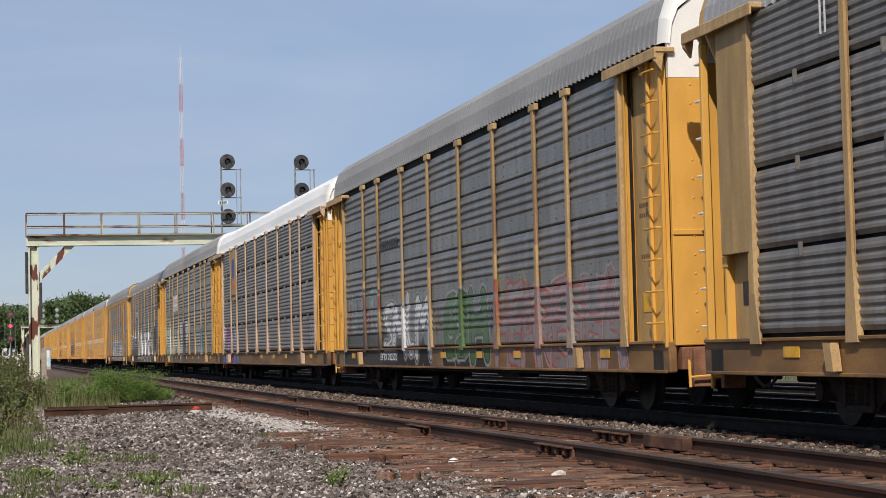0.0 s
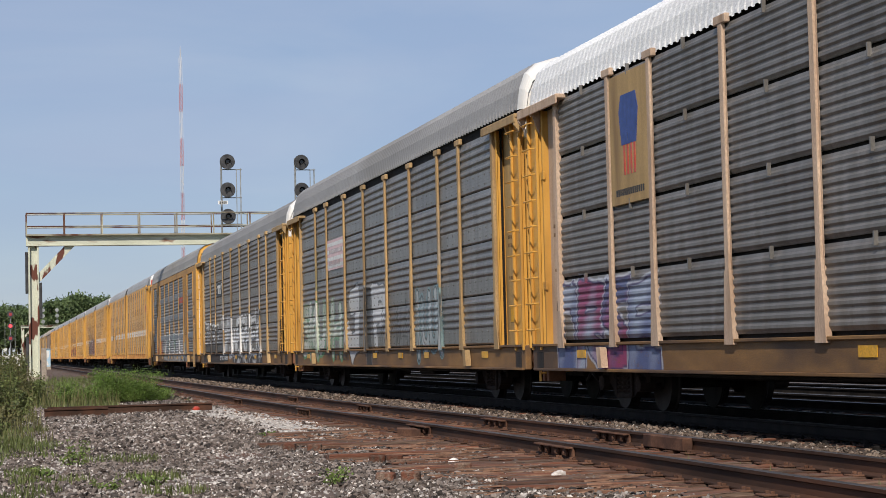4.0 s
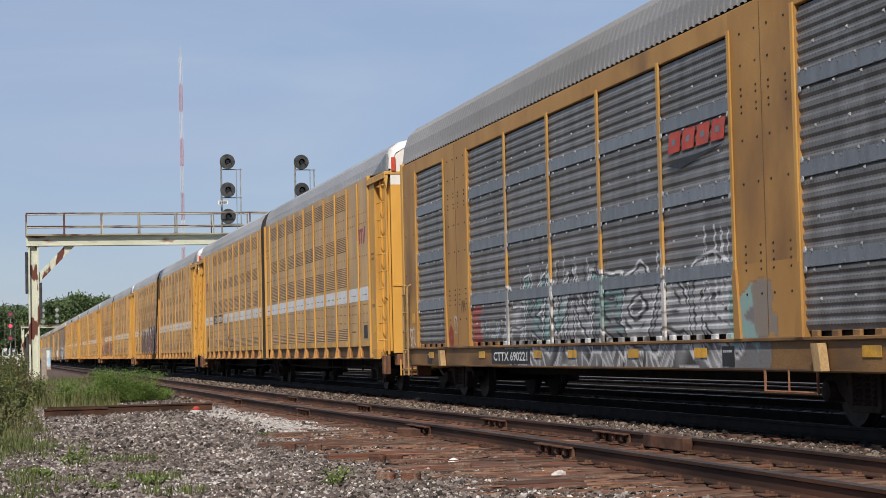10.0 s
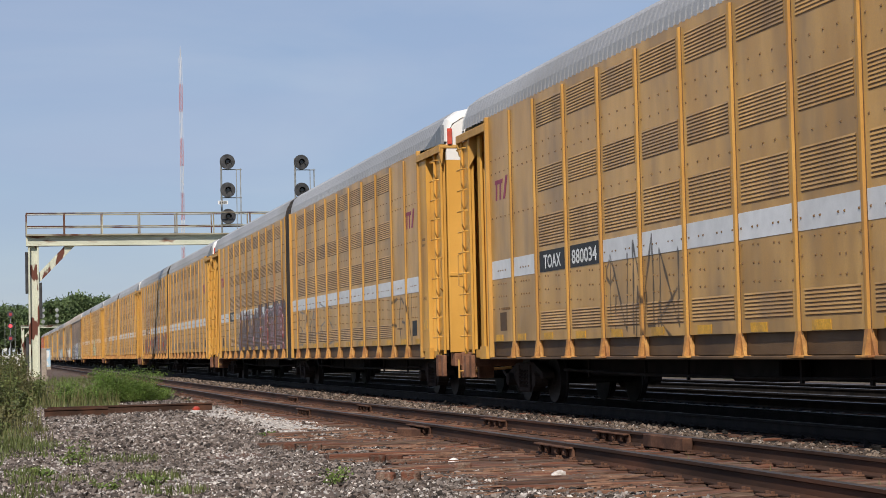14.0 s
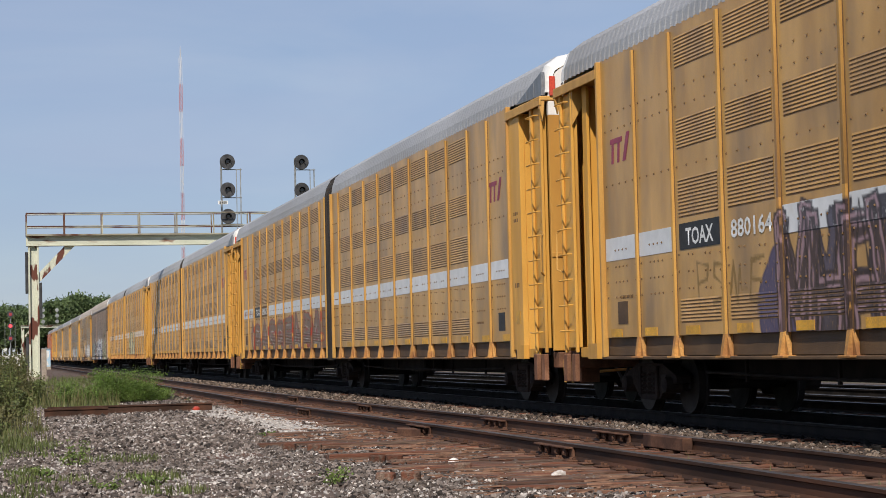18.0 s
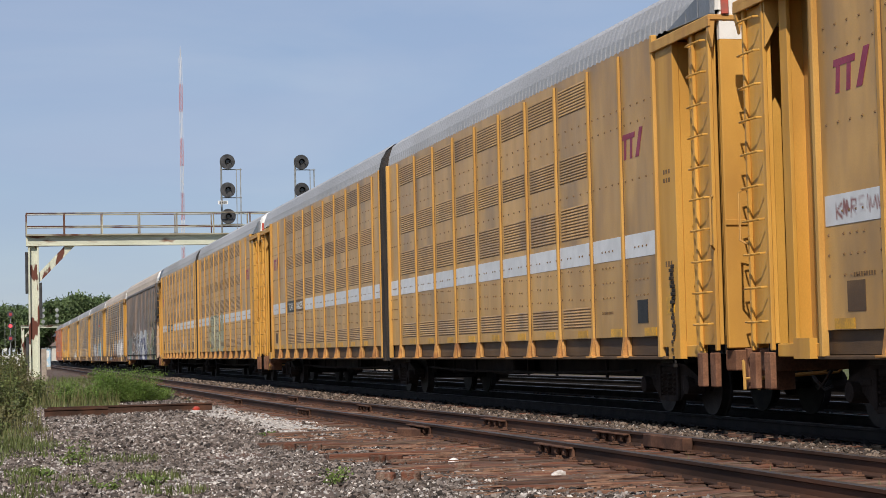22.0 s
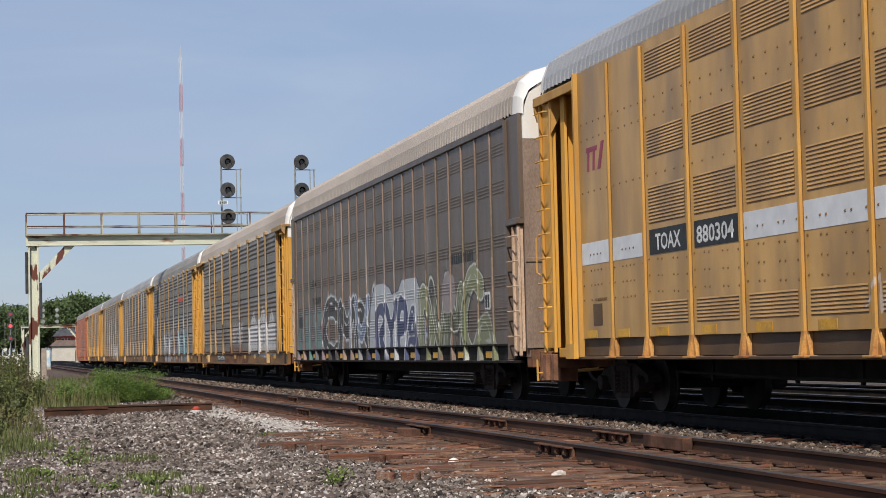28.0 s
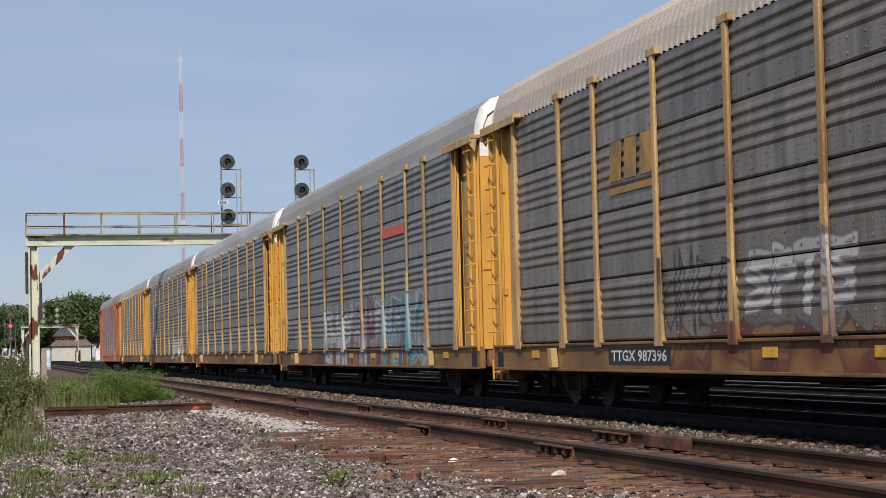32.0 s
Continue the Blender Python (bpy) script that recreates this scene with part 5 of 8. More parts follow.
def autorack_tan(label, specs):
    """A carrier whose grey ribbed sheets stand between wide tan plates."""
    car = tagged(new("autorack"), label, "autorack", "wagons of the train")
    layout = [(-12.75, -11.4, 0), (-11.4, -8.75, 1), (-8.75, -6.7, 0), (-6.7, -4.1, 1), (-4.1, -1.35, 1), (-1.35, 1.35, 1), (1.35, 4.1, 1), (4.1, 6.85, 1), (6.85, 8.9, 0), (8.9, 11.5, 1), (11.5, 12.85, 0)]
    rows = [1.125, 1.95, 3.0, 4.05, 4.95]
    post_at = [p for p, q, sheet in layout if sheet]
    for a, b, sheet in layout:
        w = b - a
        if not sheet:
            inner = abs(a + b) / 2 < 11
            plate = put("plate", Shape().box(FACE - 0.03, FACE + 0.05, 0.0, w, 1.06, 5.25, 0.01).mesh("plate", [PLATE_BROWN]), car, (0, a, 0))
            if near_paint(specs, a, b, 1.1, 1.9):
                cover = Shape().along_y([(FACE - 0.0315, q) for q in dense([1.08, 2.0], 0.04)], dense([0.02, w - 0.02], 0.04))
                put("repainted_patch", sprayed(cover.mesh("repainted_patch", [PLATE_BROWN], False), specs, a), plate)
            if inner:
                part("seam", Shape().box(FACE - 0.033, FACE - 0.03, w / 2 - 0.012, w / 2 + 0.012, 1.1, 5.2), LOUVRE, plate)
                spots = [(FACE - 0.03, y, z) for z in (1.62, 1.92, 2.02, 2.12, 2.22, 3.0, 3.55, 3.9, 3.98, 4.12, 4.2, 4.5, 4.9) for y in (0.3, w / 2 - 0.22, w / 2 + 0.16, w - 0.4)]
            else:
                spots = [(FACE - 0.03, y, 4.5 - 0.9 * i) for i in range(4) for y in (0.25, w - 0.25)]
            add_rivets(plate, ("plate_rivets", inner), spots, BELLOWS if inner else LOUVRE, 0.017, 0.02)
            for y, lean in ((0.05, 1), (w - 0.05, -1)):
                if abs(a + y) < 11.6:
                    part("edge_angle", Shape().box(FACE - 0.055, FACE - 0.031, y - 0.045, y + 0.045, 1.08, 5.0, 0.006), AMPOST, plate)
                    part("edge_foot", Shape().slab([(y - lean * 0.05, 1.07), (y + lean * 0.16, 1.07), (y + lean * 0.06, 1.95), (y - lean * 0.05, 1.95)], "x", FACE - 0.066, FACE - 0.032), PLATE_BROWN, plate)
            continue
        for i, (z0, z1) in enumerate(zip(rows, rows[1:])):
            if near_paint(specs, a, b, z0, z1):
                s, mats = side_sheet(w, z0 + 0.01, z1 - 0.01, "even", PAN_BLUE, True, PAN_BAND if i else None)
                me = sprayed(s.mesh("side_panel", mats), specs, a)
            else:
                def make():
                    s, mats = side_sheet(w, z0 + 0.01, z1 - 0.01, "even", PAN_BLUE, False, PAN_BAND if i else None)
                    return s.mesh("side_panel", mats)
                me = cached(("even", round(w, 2), z0), make)
            sheet_at = put("side_panel", me, car, (0, a, 0))
            spots = [(FACE - 0.012, w * f, (z0 + z1) / 2 - 0.04 * f) for f in (0.17, 0.5, 0.83)]
            if i:
                spots += [(FACE - 0.026, w * f, z0 + dz) for dz, fs in ((-0.11, (0.12, 0.37, 0.63, 0.88)), (0.12, (0.2, 0.42, 0.66, 0.9))) for f in fs]
                for dz in (-0.1, 0.13):
                    for y in (0.075, w - 0.075):
                        put("clip", cached("strip_clip", lambda: Shape().disc((-0.004, 0, 0), "x", [(-0.006, 0.035), (0.004, 0.042)], 10).mesh("clip", [CLIP])), sheet_at, (FACE - 0.026, y, z0 + dz))
            add_rivets(sheet_at, ("tan_bolts", round(w, 2), z0), spots, BOLT, 0.02, 0.026)
        n = max(3, round(w / 0.55))
        for i in range(n):
            y = w * (i + 0.5) / n
            put("slot_tab", sprayed(Shape().box(FACE - 0.03, FACE + 0.02, y - 0.09, y + 0.09, 1.04, 1.145, 0.01).mesh("slot_tab", [SILL]), specs, a), car, (0, a, 0))
        if a in post_at[1:] and any(abs(a - q) < 0.01 for p, q, k in layout if k):
            make_post = lambda cover: (skin(Shape(), FACE - 0.0465, 0.05, 1.08, 2.75) if cover else Shape()).box(FACE - 0.045, FACE - 0.0115, -0.05, 0.05, 1.06, 5.0, 0.006).mesh("post", [AMPOST])
            me = sprayed(make_post(True), specs, a) if near_paint(specs, a - 0.05, a + 0.05, 1.1, 2.6) else cached("tanpost", lambda: make_post(False))
            put("post", me, car, (0, a, 0))
    part("top_plate", Shape().box(FACE - 0.028, FACE + 0.05, -11.4, 11.5, 4.96, 5.25, 0.01), PLATE_BROWN, car)
    n = Shape().box(FACE, FACE + 0.12, -13.0, 13.0, 0.66, 1.06, 0.02).box(FACE - 0.05, FACE + 0.12, -12.9, 12.9, 1.03, 1.075, 0.008)
    part("side_sill", n, SILL, car)
    put("sill_plate", sprayed(Shape().along_y([(FACE - 0.0015, q) for q in dense([0.70, 1.025], 0.05)], dense([-12.8, 12.8], 0.05)).mesh("sill_plate", [SILL], False), specs, 0.0), car)
    part("side_sill", Shape().box(1.38, 1.5, -13.0, 13.0, 0.66, 1.06, 0.02), SILL, car)
    reflectors(car, (-10.4, -5.4, -2.7, 0.3, 2.3, 6.1, 10.4), 0.9)
    for y in (-9.2, 9.2):
        part("jacking_bracket", Shape().slab([(y - 0.09, 1.0), (y + 0.1, 1.0), (y + 0.02, 0.68), (y - 0.16, 0.68)], "x", FACE - 0.13, FACE - 0.02), POST, car)
    put("roof", cached(("roof", ROOF_DULL.name), lambda: roof_shape(CONV_ROOF, -12.75, 12.75).mesh("roof", [ROOF_DULL])), car, (0, 0, 0.18))
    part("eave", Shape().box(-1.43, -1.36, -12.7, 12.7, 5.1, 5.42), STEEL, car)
    for sgn in (-1, 1):
        put("roof_hood", roof_cap(CONV_ROOF, sgn, 12.75, 13.12, 0.2).mesh("roof_hood", [YEL]), car, (0, 0, 0.18))
        part("corner_post", Shape().box(FACE - 0.04, FACE + 0.15, min(sgn * 12.86, sgn * 13.06), max(sgn * 12.86, sgn * 13.06), 1.0, 5.3, 0.012), YEL, car)
        y = sgn * 12.45
        l = Shape()
        for dy in (-0.24, 0.24):
            l.tube([(FACE - 0.12, y + dy, 0.45), (FACE - 0.12, y + dy, 2.45), (FACE - 0.02, y + dy, 2.5)], 0.022, 6)
        lad = part("ladder", l, POST, car)
        for i in range(5):
            put("rung", cached("tanrung", lambda: Shape().tube([(0, -0.24, 0), (0, 0.24, 0)], 0.016, 6).mesh("rung", [POST])), lad, (FACE - 0.12, y, 0.6 + 0.42 * i))
        part("end_filler", Shape().box(FACE + 0.1, FACE + 0.2, min(sgn * 12.7, sgn * 13.05), max(sgn * 12.7, sgn * 13.05), 1.0, 5.1), YEL, car)
    part("grab_iron", Shape().tube([(-1.5, -9.0, 0.68), (-1.5, -9.0, 0.42), (-1.5, -7.5, 0.42), (-1.5, -7.5, 0.68)], 0.02, 6).tube([(-1.5, -8.2, 0.42), (-1.5, -8.2, 0.68)], 0.014, 6), END_RUST, car)
    # Added black sheet behind the panels; it blocks sky at their seams.
    part("inner_wall", Shape().box(FACE + 0.07, FACE + 0.1, -12.6, 12.6, 1.0, 5.3), STEEL, car)
    part("far_side", Shape().along_y([(-x, q) for x, q in sum((rib_profile(a, b, "even") for a, b in zip(rows, rows[1:])), [])] + [(1.5, 5.25)], [-12.9, 12.9]), PAN_BLUE, car)
    s = Shape()
    for i in range(4):
        y = -4.45 - 0.53 * i
        s.slab([(y, 3.66), (y - 0.44, 3.66), (y - 0.52, 3.94), (y - 0.08, 3.94)], "x", FACE - 0.034, FACE - 0.03)
        s.slab([(y - 0.16, 3.76), (y - 0.3, 3.76), (y - 0.33, 3.84), (y - 0.19, 3.84)], "x", FACE - 0.037, FACE - 0.033, 1)
    part("emblem", s, [RED_MARK, PAN_BAND], car, "faded red slanted owner's emblem")
    part("emblem_wing", Shape().slab([(-4.35, 3.5), (-4.9, 3.42), (-6.5, 3.6), (-5.2, 3.55)], "x", FACE - 0.033, FACE - 0.029), INK, car)
    for sgn in (-1, 1):
        part("warning_plate", Shape().box(FACE - 0.036, FACE - 0.03, sgn * 12.0 - 0.14, sgn * 12.0 + 0.14, 1.62, 1.84), REFLECT, car)
    for y in (-6.35, -11.0, 10.6):
        part("notice_panel", Shape().box(FACE - 0.008, FACE - 0.002, y - 0.2, y + 0.2, 0.72, 0.98), INK, car)
        bars(FACE - 0.008, y + 0.16, 0.9, 0.03, 5, CLIP, car, 0.3, 0.06)
    bars(FACE - 0.034, -11.5, 2.75, 0.14, 4, INK, car, 0.3, 0.16)
    bars(FACE - 0.034, -11.5, 3.5, 0.05, 8, LOUVRE, car, 0.4, 0.07)
    bars(FACE - 0.034, -11.5, 3.4, 0.05, 8, LOUVRE, car, 0.4, 0.07)
    part("deck", Shape().box(-1.38, 1.38, -12.95, 12.95, 0.86, 1.0), STEEL, car)
    part("centre_sill", Shape().box(-0.33, 0.33, -12.9, 12.9, 0.48, 0.85, 0.02), STEEL, car)
    add_ends(car, 13.1, WHITE, YEL, peak=6.02)
    for y in (-9.45, 9.45):
        add_truck(car, y)
    return car


def autorack_brown(label, specs):
    """A dark brown-grey carrier with narrow upright ribs and a tan roof."""
    car = tagged(new("autorack"), label, "autorack", "wagons of the train")
    edges = [-12.4 + 1.117 * i for i in range(23)]
    for a, b in zip(edges, edges[1:]):
        fine = near_paint(specs, a, b, 1.1, 2.6)
        def make():
            s, w = Shape(), b - a
            zs = dense([1.1, 3.0], 0.024) + [3.01, 5.12] if fine else [1.1, 5.12]
            s.along_y([(FACE, q) for q in zs], dense([0, w], 0.024) if fine else [0, w])
            s.box(FACE + 0.004, FACE + 0.05, 0, w, 1.1, 5.12)
            for z0 in (1.35, 2.15, 2.9, 3.9, 4.6):
                for i in range(4 if z0 > 2 else 7):
                    z = z0 + 0.065 * i
                    s.along_y([(FACE - 0.001, z), (FACE - 0.008, z + 0.03), (FACE - 0.001, z + 0.042)], dense([0.12, w - 0.12], 0.07) if fine and z < 3 else [0.12, w - 0.12])
            return s.mesh("side_panel", [PAN_BROWN])
        me = sprayed(make(), specs, a) if fine else cached("brown_sheet", make)
        put("side_panel", me, car, (0, a, 0))
    for a in edges:
        brown_rib = lambda s: s.box(FACE - 0.028, FACE + 0.01, -0.025, 0.025, 1.0, 5.13, 0.006).slab([(-0.09, 0.78), (0.09, 0.78), (0.03, 1.05), (-0.03, 1.05)], "x", FACE - 0.035, FACE + 0.06).mesh("rib", [RIB_BROWN])
        if near_paint(specs, a - 0.05, a + 0.05, 1.1, 2.6):
            me = sprayed(brown_rib(skin(Shape(), FACE - 0.0295, 0.025, 1.06, 2.75)), specs, a)
        else:
            me = cached("brown_rib", lambda: brown_rib(Shape()))
        put("rib", me, car, (0, a, 0))
    part("eave_beam", Shape().box(FACE - 0.05, FACE + 0.06, -12.3, 12.3, 5.12, 5.26, 0.012), PAN_BROWN, car)
    n = Shape().box(FACE + 0.05, FACE + 0.12, -12.6, 12.6, 0.78, 1.1).box(FACE - 0.04, FACE + 0.12, -12.9, 12.9, 0.74, 0.79, 0.01).box(FACE - 0.03, FACE + 0.12, -12.3, 12.3, 1.06, 1.1, 0.008)
    part("side_sill", n, STEEL, car)
    part("side_sill", Shape().box(1.38, 1.5, -12.9, 12.9, 0.74, 1.1), STEEL, car)
    reflectors(car, [e + 0.55 for e in edges[1:-1:2]], 0.9, x=FACE + 0.032)
    for sgn in (-1, 1):
        y0, y1 = sorted((sgn * 12.42, sgn * 13.22))
        part("end_column", Shape().box(FACE, FACE + 0.12, y0, y1, 3.35, 5.25, 0.015).box(FACE - 0.05, FACE + 0.1, min(sgn * 12.38, sgn * 12.5), max(sgn * 12.38, sgn * 12.5), 0.8, 5.2, 0.01), PAN_BROWN, car)
        part("end_panel", Shape().box(FACE + 0.14, FACE + 0.2, y0, y1, 0.85, 3.4), RIB_BROWN, car)
        add_ladder(car, sgn, sgn * 12.95, 0.95, 3.2, PINK, 5, 0.34)
        part("step_beam", Shape().box(FACE - 0.06, FACE + 0.1, y0, y1, 3.24, 3.36, 0.015), PAN_BROWN, car)
        part("roof_hood", roof_cap(GREY_ROOF, sgn, 12.9, 13.3, 0.25), WHITE, car)
    put("roof", roof_shape(GREY_ROOF, -12.9, 12.9, 0.22, 0.014).mesh("roof", [ROOF_TAN]), car)
    part("far_side", Shape().box(1.45, 1.5, -12.9, 12.9, 1.1, 5.25), PAN_BROWN, car)
    bars(FACE - 0.004, -8.05, 2.76, 0.2, 10, INK, car, 0.35, 0.185)
    words("712 898", FACE - 0.015, 9.3, 2.42, 0.2, INK, car, 1.6)
    words("CNA", FACE - 0.015, 9.3, 2.95, 0.2, INK, car, 0.7)
    part("notice_plate", Shape().box(FACE - 0.006, FACE, -11.05, -10.65, 1.75, 2.1), CHALK, car)
    part("notice_text", Shape().box(FACE - 0.009, FACE - 0.006, -10.83, -10.7, 1.8, 2.05).box(FACE - 0.009, FACE - 0.006, -11.0, -10.87, 1.8, 2.05), INK, car)
    part("notice_plate", Shape().box(FACE - 0.006, FACE, 11.3, 11.9, 1.75, 2.1), INK, car)
    part("deck", Shape().box(-1.38, 1.38, -12.95, 12.95, 0.86, 1.0), STEEL, car)
    part("centre_sill", Shape().box(-0.33, 0.33, -12.9, 12.9, 0.48, 0.85, 0.02), STEEL, car)
    add_ends(car, 13.26, RIB_BROWN, WHITE, peak=5.95, lever=AMPOST)
    for y in (-9.45, 9.45):
        add_truck(car, y)
    return car


# ---- ground, tracks ----
def sink(y):
    """The near line dips a little as it runs away."""
    t = min(1.0, max(0.0, (y - 14) / 34))
    u = min(1.0, max(0.0, (y - 85) / 45))
    return -0.085 * t * t * (3 - 2 * t) * (1 - u)


def height(x, y):
    """Level of the ground under the rail tops."""
    z = -0.20
    if x < 5.2:
        z -= 0.04 * min(1.0, (5.2 - x) / 2.5)
    if 5.45 < x < 7.9:
        z -= 0.05 * min(1.0, (x - 5.45) / 0.25, (7.9 - x) / 0.25)
    if 7.7 < x < 9.0:
        z -= 0.06 * math.sin((x - 7.7) / 1.3 * math.pi)
    if x > 20.5:
        z -= 0.12 * min(1.0, (x - 20.5) / 2)
    if 4.0 < x < 8.9:
        z += sink(y) * min(1.0, (x - 4.0) / 1.2, (8.9 - x) / 1.0)
    if y < 70 and x < 24:
        z += 0.035 * noise.noise((x * 0.7, y * 0.5, 0.0)) + 0.018 * noise.noise((x * 2.3, y * 2.3, 4.0))
    return z


def make_ground():
    xs = [-2500, -800, -300, -120, -60, -30, -15, -8, -5, -3] + [-2 + 0.25 * i for i in range(49)] + [10.6, 11.5, 12.6, 13.6, 14.4, 15.3, 16.5, 18.3, 20.5, 22, 24, 30, 45, 80, 160, 400, 900, 2500]
    ys = [-900, -500, -250, -100, -50, -25, -10, 0, 5] + [8 + 0.35 * i for i in range(130)] + [54 + 2 * i for i in range(1, 24)] + [105 + 12 * i for i in range(12)] + [270, 320, 400, 520, 700, 1000, 1600, 2600, 4500]
    m = len(xs)
    vs = [(x, y, height(x, y)) for y in ys for x in xs]
    fs = [(j * m + i, j * m + i + 1, (j + 1) * m + i + 1, (j + 1) * m + i) for j in range(len(ys) - 1) for i in range(m - 1)]
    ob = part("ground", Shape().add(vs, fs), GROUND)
    return tagged(ob, "dirt and gravel railway ground with grass margins", "ground", kind="structure")


make_ground()


RAIL = [(-0.07, -0.172), (0.07, -0.172), (0.07, -0.160), (0.012, -0.135), (0.010, -0.045), (0.036, -0.035), (0.036, -0.006), (0.026, 0.0), (-0.026, 0.0), (-0.036, -0.006), (-0.036, -0.035), (-0.010, -0.045), (-0.012, -0.135), (-0.07, -0.160)]


def rail(parent, x, low, top_mat, side_mat):
    ys = [-450.0, -100, 0] + [4 + 2.0 * i for i in range(70)] + [160, 250, 400, 620]
    s = Shape()
    vs = [(x + px, y, pz + low(y)) for y in ys for px, pz in RAIL]
    n = len(RAIL)
    for j in range(len(ys) - 1):
        for i in range(n):
            a, b = j * n + i, j * n + (i + 1) % n
            s.f.append((a, b, b + n, a + n))
            s.k.append(1 if i in (6, 7, 8) else 0)
    s.v = vs
    s.f += [tuple(range(n))[::-1]]
    s.k += [0]
    return part("rail", s, [side_mat, top_mat], parent)


def tie_mesh(seed, l, r):
    rr = random.Random(seed)
    s, xs = Shape(), dense([l, r], 0.35)
    vs, fs = [], []
    for x in xs:
        for y, z in ((-0.11, -0.32), (-0.115, -0.18), (-0.10, -0.172), (0.10, -0.172), (0.115, -0.18), (0.11, -0.32)):
            vs.append((x + rr.uniform(-0.02, 0.02) * (x in (xs[0], xs[-1])), y + rr.uniform(-0.014, 0.014), z + rr.uniform(-0.012, 0.008)))
    for j in range(len(xs) - 1):
        for i in range(5):
            a = j * 6 + i
            fs.append((a, a + 1, a + 7, a + 6))
    e = (len(xs) - 1) * 6
    fs += [(5, 4, 3, 2, 1, 0), tuple(range(e, e + 6))]
    return s.add(vs, fs).mesh("tie", [WOOD])


def plate_mesh():
    s = Shape().box(-0.18, 0.18, -0.095, 0.095, -0.175, -0.158, 0.004)
    for x in (-0.095, 0.095):
        for y in (-0.05, 0.05):
            s.box(x - 0.018, x + 0.018, y - 0.014, y + 0.014, -0.16, -0.135, 0.003)
    return s.mesh("tie_plate", [RUST])


TRACKS = []
for c, label, low, top, side in ((6.72, "near railway track with rusty rails on weathered timber ties", sink, RAILTOP, RAILDARK), (10.65, "main railway track on near-black ballast", lambda y: 0.0, SHINE, STEEL),
                                 (14.4, "railway track behind the train with polished rails", lambda y: 0.0, SHINE, STEEL), (18.2, "far railway track with polished rails", lambda y: 0.0, SHINE, STEEL)):
    t = tagged(new("track"), label, "railway track", "parallel tracks", "structure")
    TRACKS.append(t)
    for sx in (-0.7525, 0.7525):
        rail(t, c + sx, low, top, side)
tie_r = random.Random(5)
STD = [tie_mesh(i, -1.32, 1.3) for i in range(5)]
LONG = [tie_mesh(20 + i, -2.2 - 0.16 * i, 1.35) for i in range(6)]
PLATE = plate_mesh()
for i in range(230):
    y = 9.0 + 0.51 * i + tie_r.uniform(-0.04, 0.04)
    long_one = 15.2 < y < 27.5
    put("tie", tie_r.choice(LONG if long_one else STD), TRACKS[0], (6.72 + tie_r.uniform(-0.12, 0.12), y, sink(y) - 0.002), rz=radians(tie_r.uniform(-2.0, 2.0)))
    if y < 62:
        for sx in (-0.7525, 0.7525):
            put("tie_plate", PLATE, TRACKS[0], (6.72 + sx, y, sink(y)))
for c, t, ends in ((10.65, TRACKS[1], 90), (14.4, TRACKS[2], 60)):
    for i in range(ends):
        put("tie", STD[i % 5], t, (c, 14 + 0.56 * i, -0.012))


def brace(parent, x, y, sgn):
    """A short joint bar with bolts on a rail's side."""
    z = sink(y)
    s = Shape().box(min(x + sgn * 0.012, x + sgn * 0.11), max(x + sgn * 0.012, x + sgn * 0.11), y - 0.62, y + 0.62, z - 0.055, z - 0.035, 0.005)
    s.box(min(x + sgn * 0.012, x + sgn * 0.04), max(x + sgn * 0.012, x + sgn * 0.04), y - 0.62, y + 0.62, z - 0.15, z - 0.04, 0.006)
    ob = part("joint_bar", s, RUST, parent, "rust-brown joint bar with square nuts")
    for dy in (-0.45, -0.15, 0.2, 0.48):
        put("bolt", cached("bolt", lambda: Shape().disc((0, 0, 0), "x", [(-0.05, 0.026), (0.0, 0.03)], 6).box(-0.035, 0.0, -0.035, 0.035, -0.035, 0.035, 0.006).mesh("bolt", [RUST])), ob, (x + sgn * 0.045, y + dy, z - 0.10))


for y in (19.5, 26.2, 36.6, 47.0):
    brace(TRACKS[0], 6.72 - 0.7525, y, -1)
for y in (22.0, 27.6, 38.0, 47.6):
    brace(TRACKS[0], 6.72 + 0.7525, y, -1)
part("rail_block", Shape().box(7.33, 7.45, 19.3, 20.6, -0.16, -0.012, 0.01), RUST, TRACKS[0])
part("rail_block", Shape().slab([(5.55, 26.0), (5.8, 25.6), (5.86, 26.3), (5.7, 26.7)], "z", -0.2, -0.1), RUST, TRACKS[0])


# ---- stones ----
def pale_here(x, y):
    """Above nought where the crushed limestone lies."""
    mid, half = 4.85 + 0.012 * (y - 35), 0.62 - 0.004 * (y - 30)
    return min(half - abs(x - mid), (y - 27.5) * 0.25, (44.5 - y) * 0.2) + 0.45 * noise.noise((x * 1.3, y * 0.45, 3.0))


def limestone():
    s, n = Shape(), 0
    for j in range(95):
        for i in range(14):
            x, y = 4.05 + 0.12 * i, 26.5 + 0.2 * j
            if pale_here(x + 0.06, y + 0.1) > 0:
                c = [(x, y), (x + 0.12, y), (x + 0.12, y + 0.2), (x, y + 0.2)]
                s.add([(a, b, height(a, b) + 0.014) for a, b in c], [(0, 1, 2, 3)])
    m = surf("crushed_limestone", (0.38, 0.35, 0.32), (0.60, 0.57, 0.53), 7.0, 0.95, 0.0, 0.9, fine=34.0, mottle=(0.55, 1.2))
    return tagged(part("crushed_stone", s, m), "pale crushed limestone spread beside the near rail", "gravel", kind="stuff")


limestone()


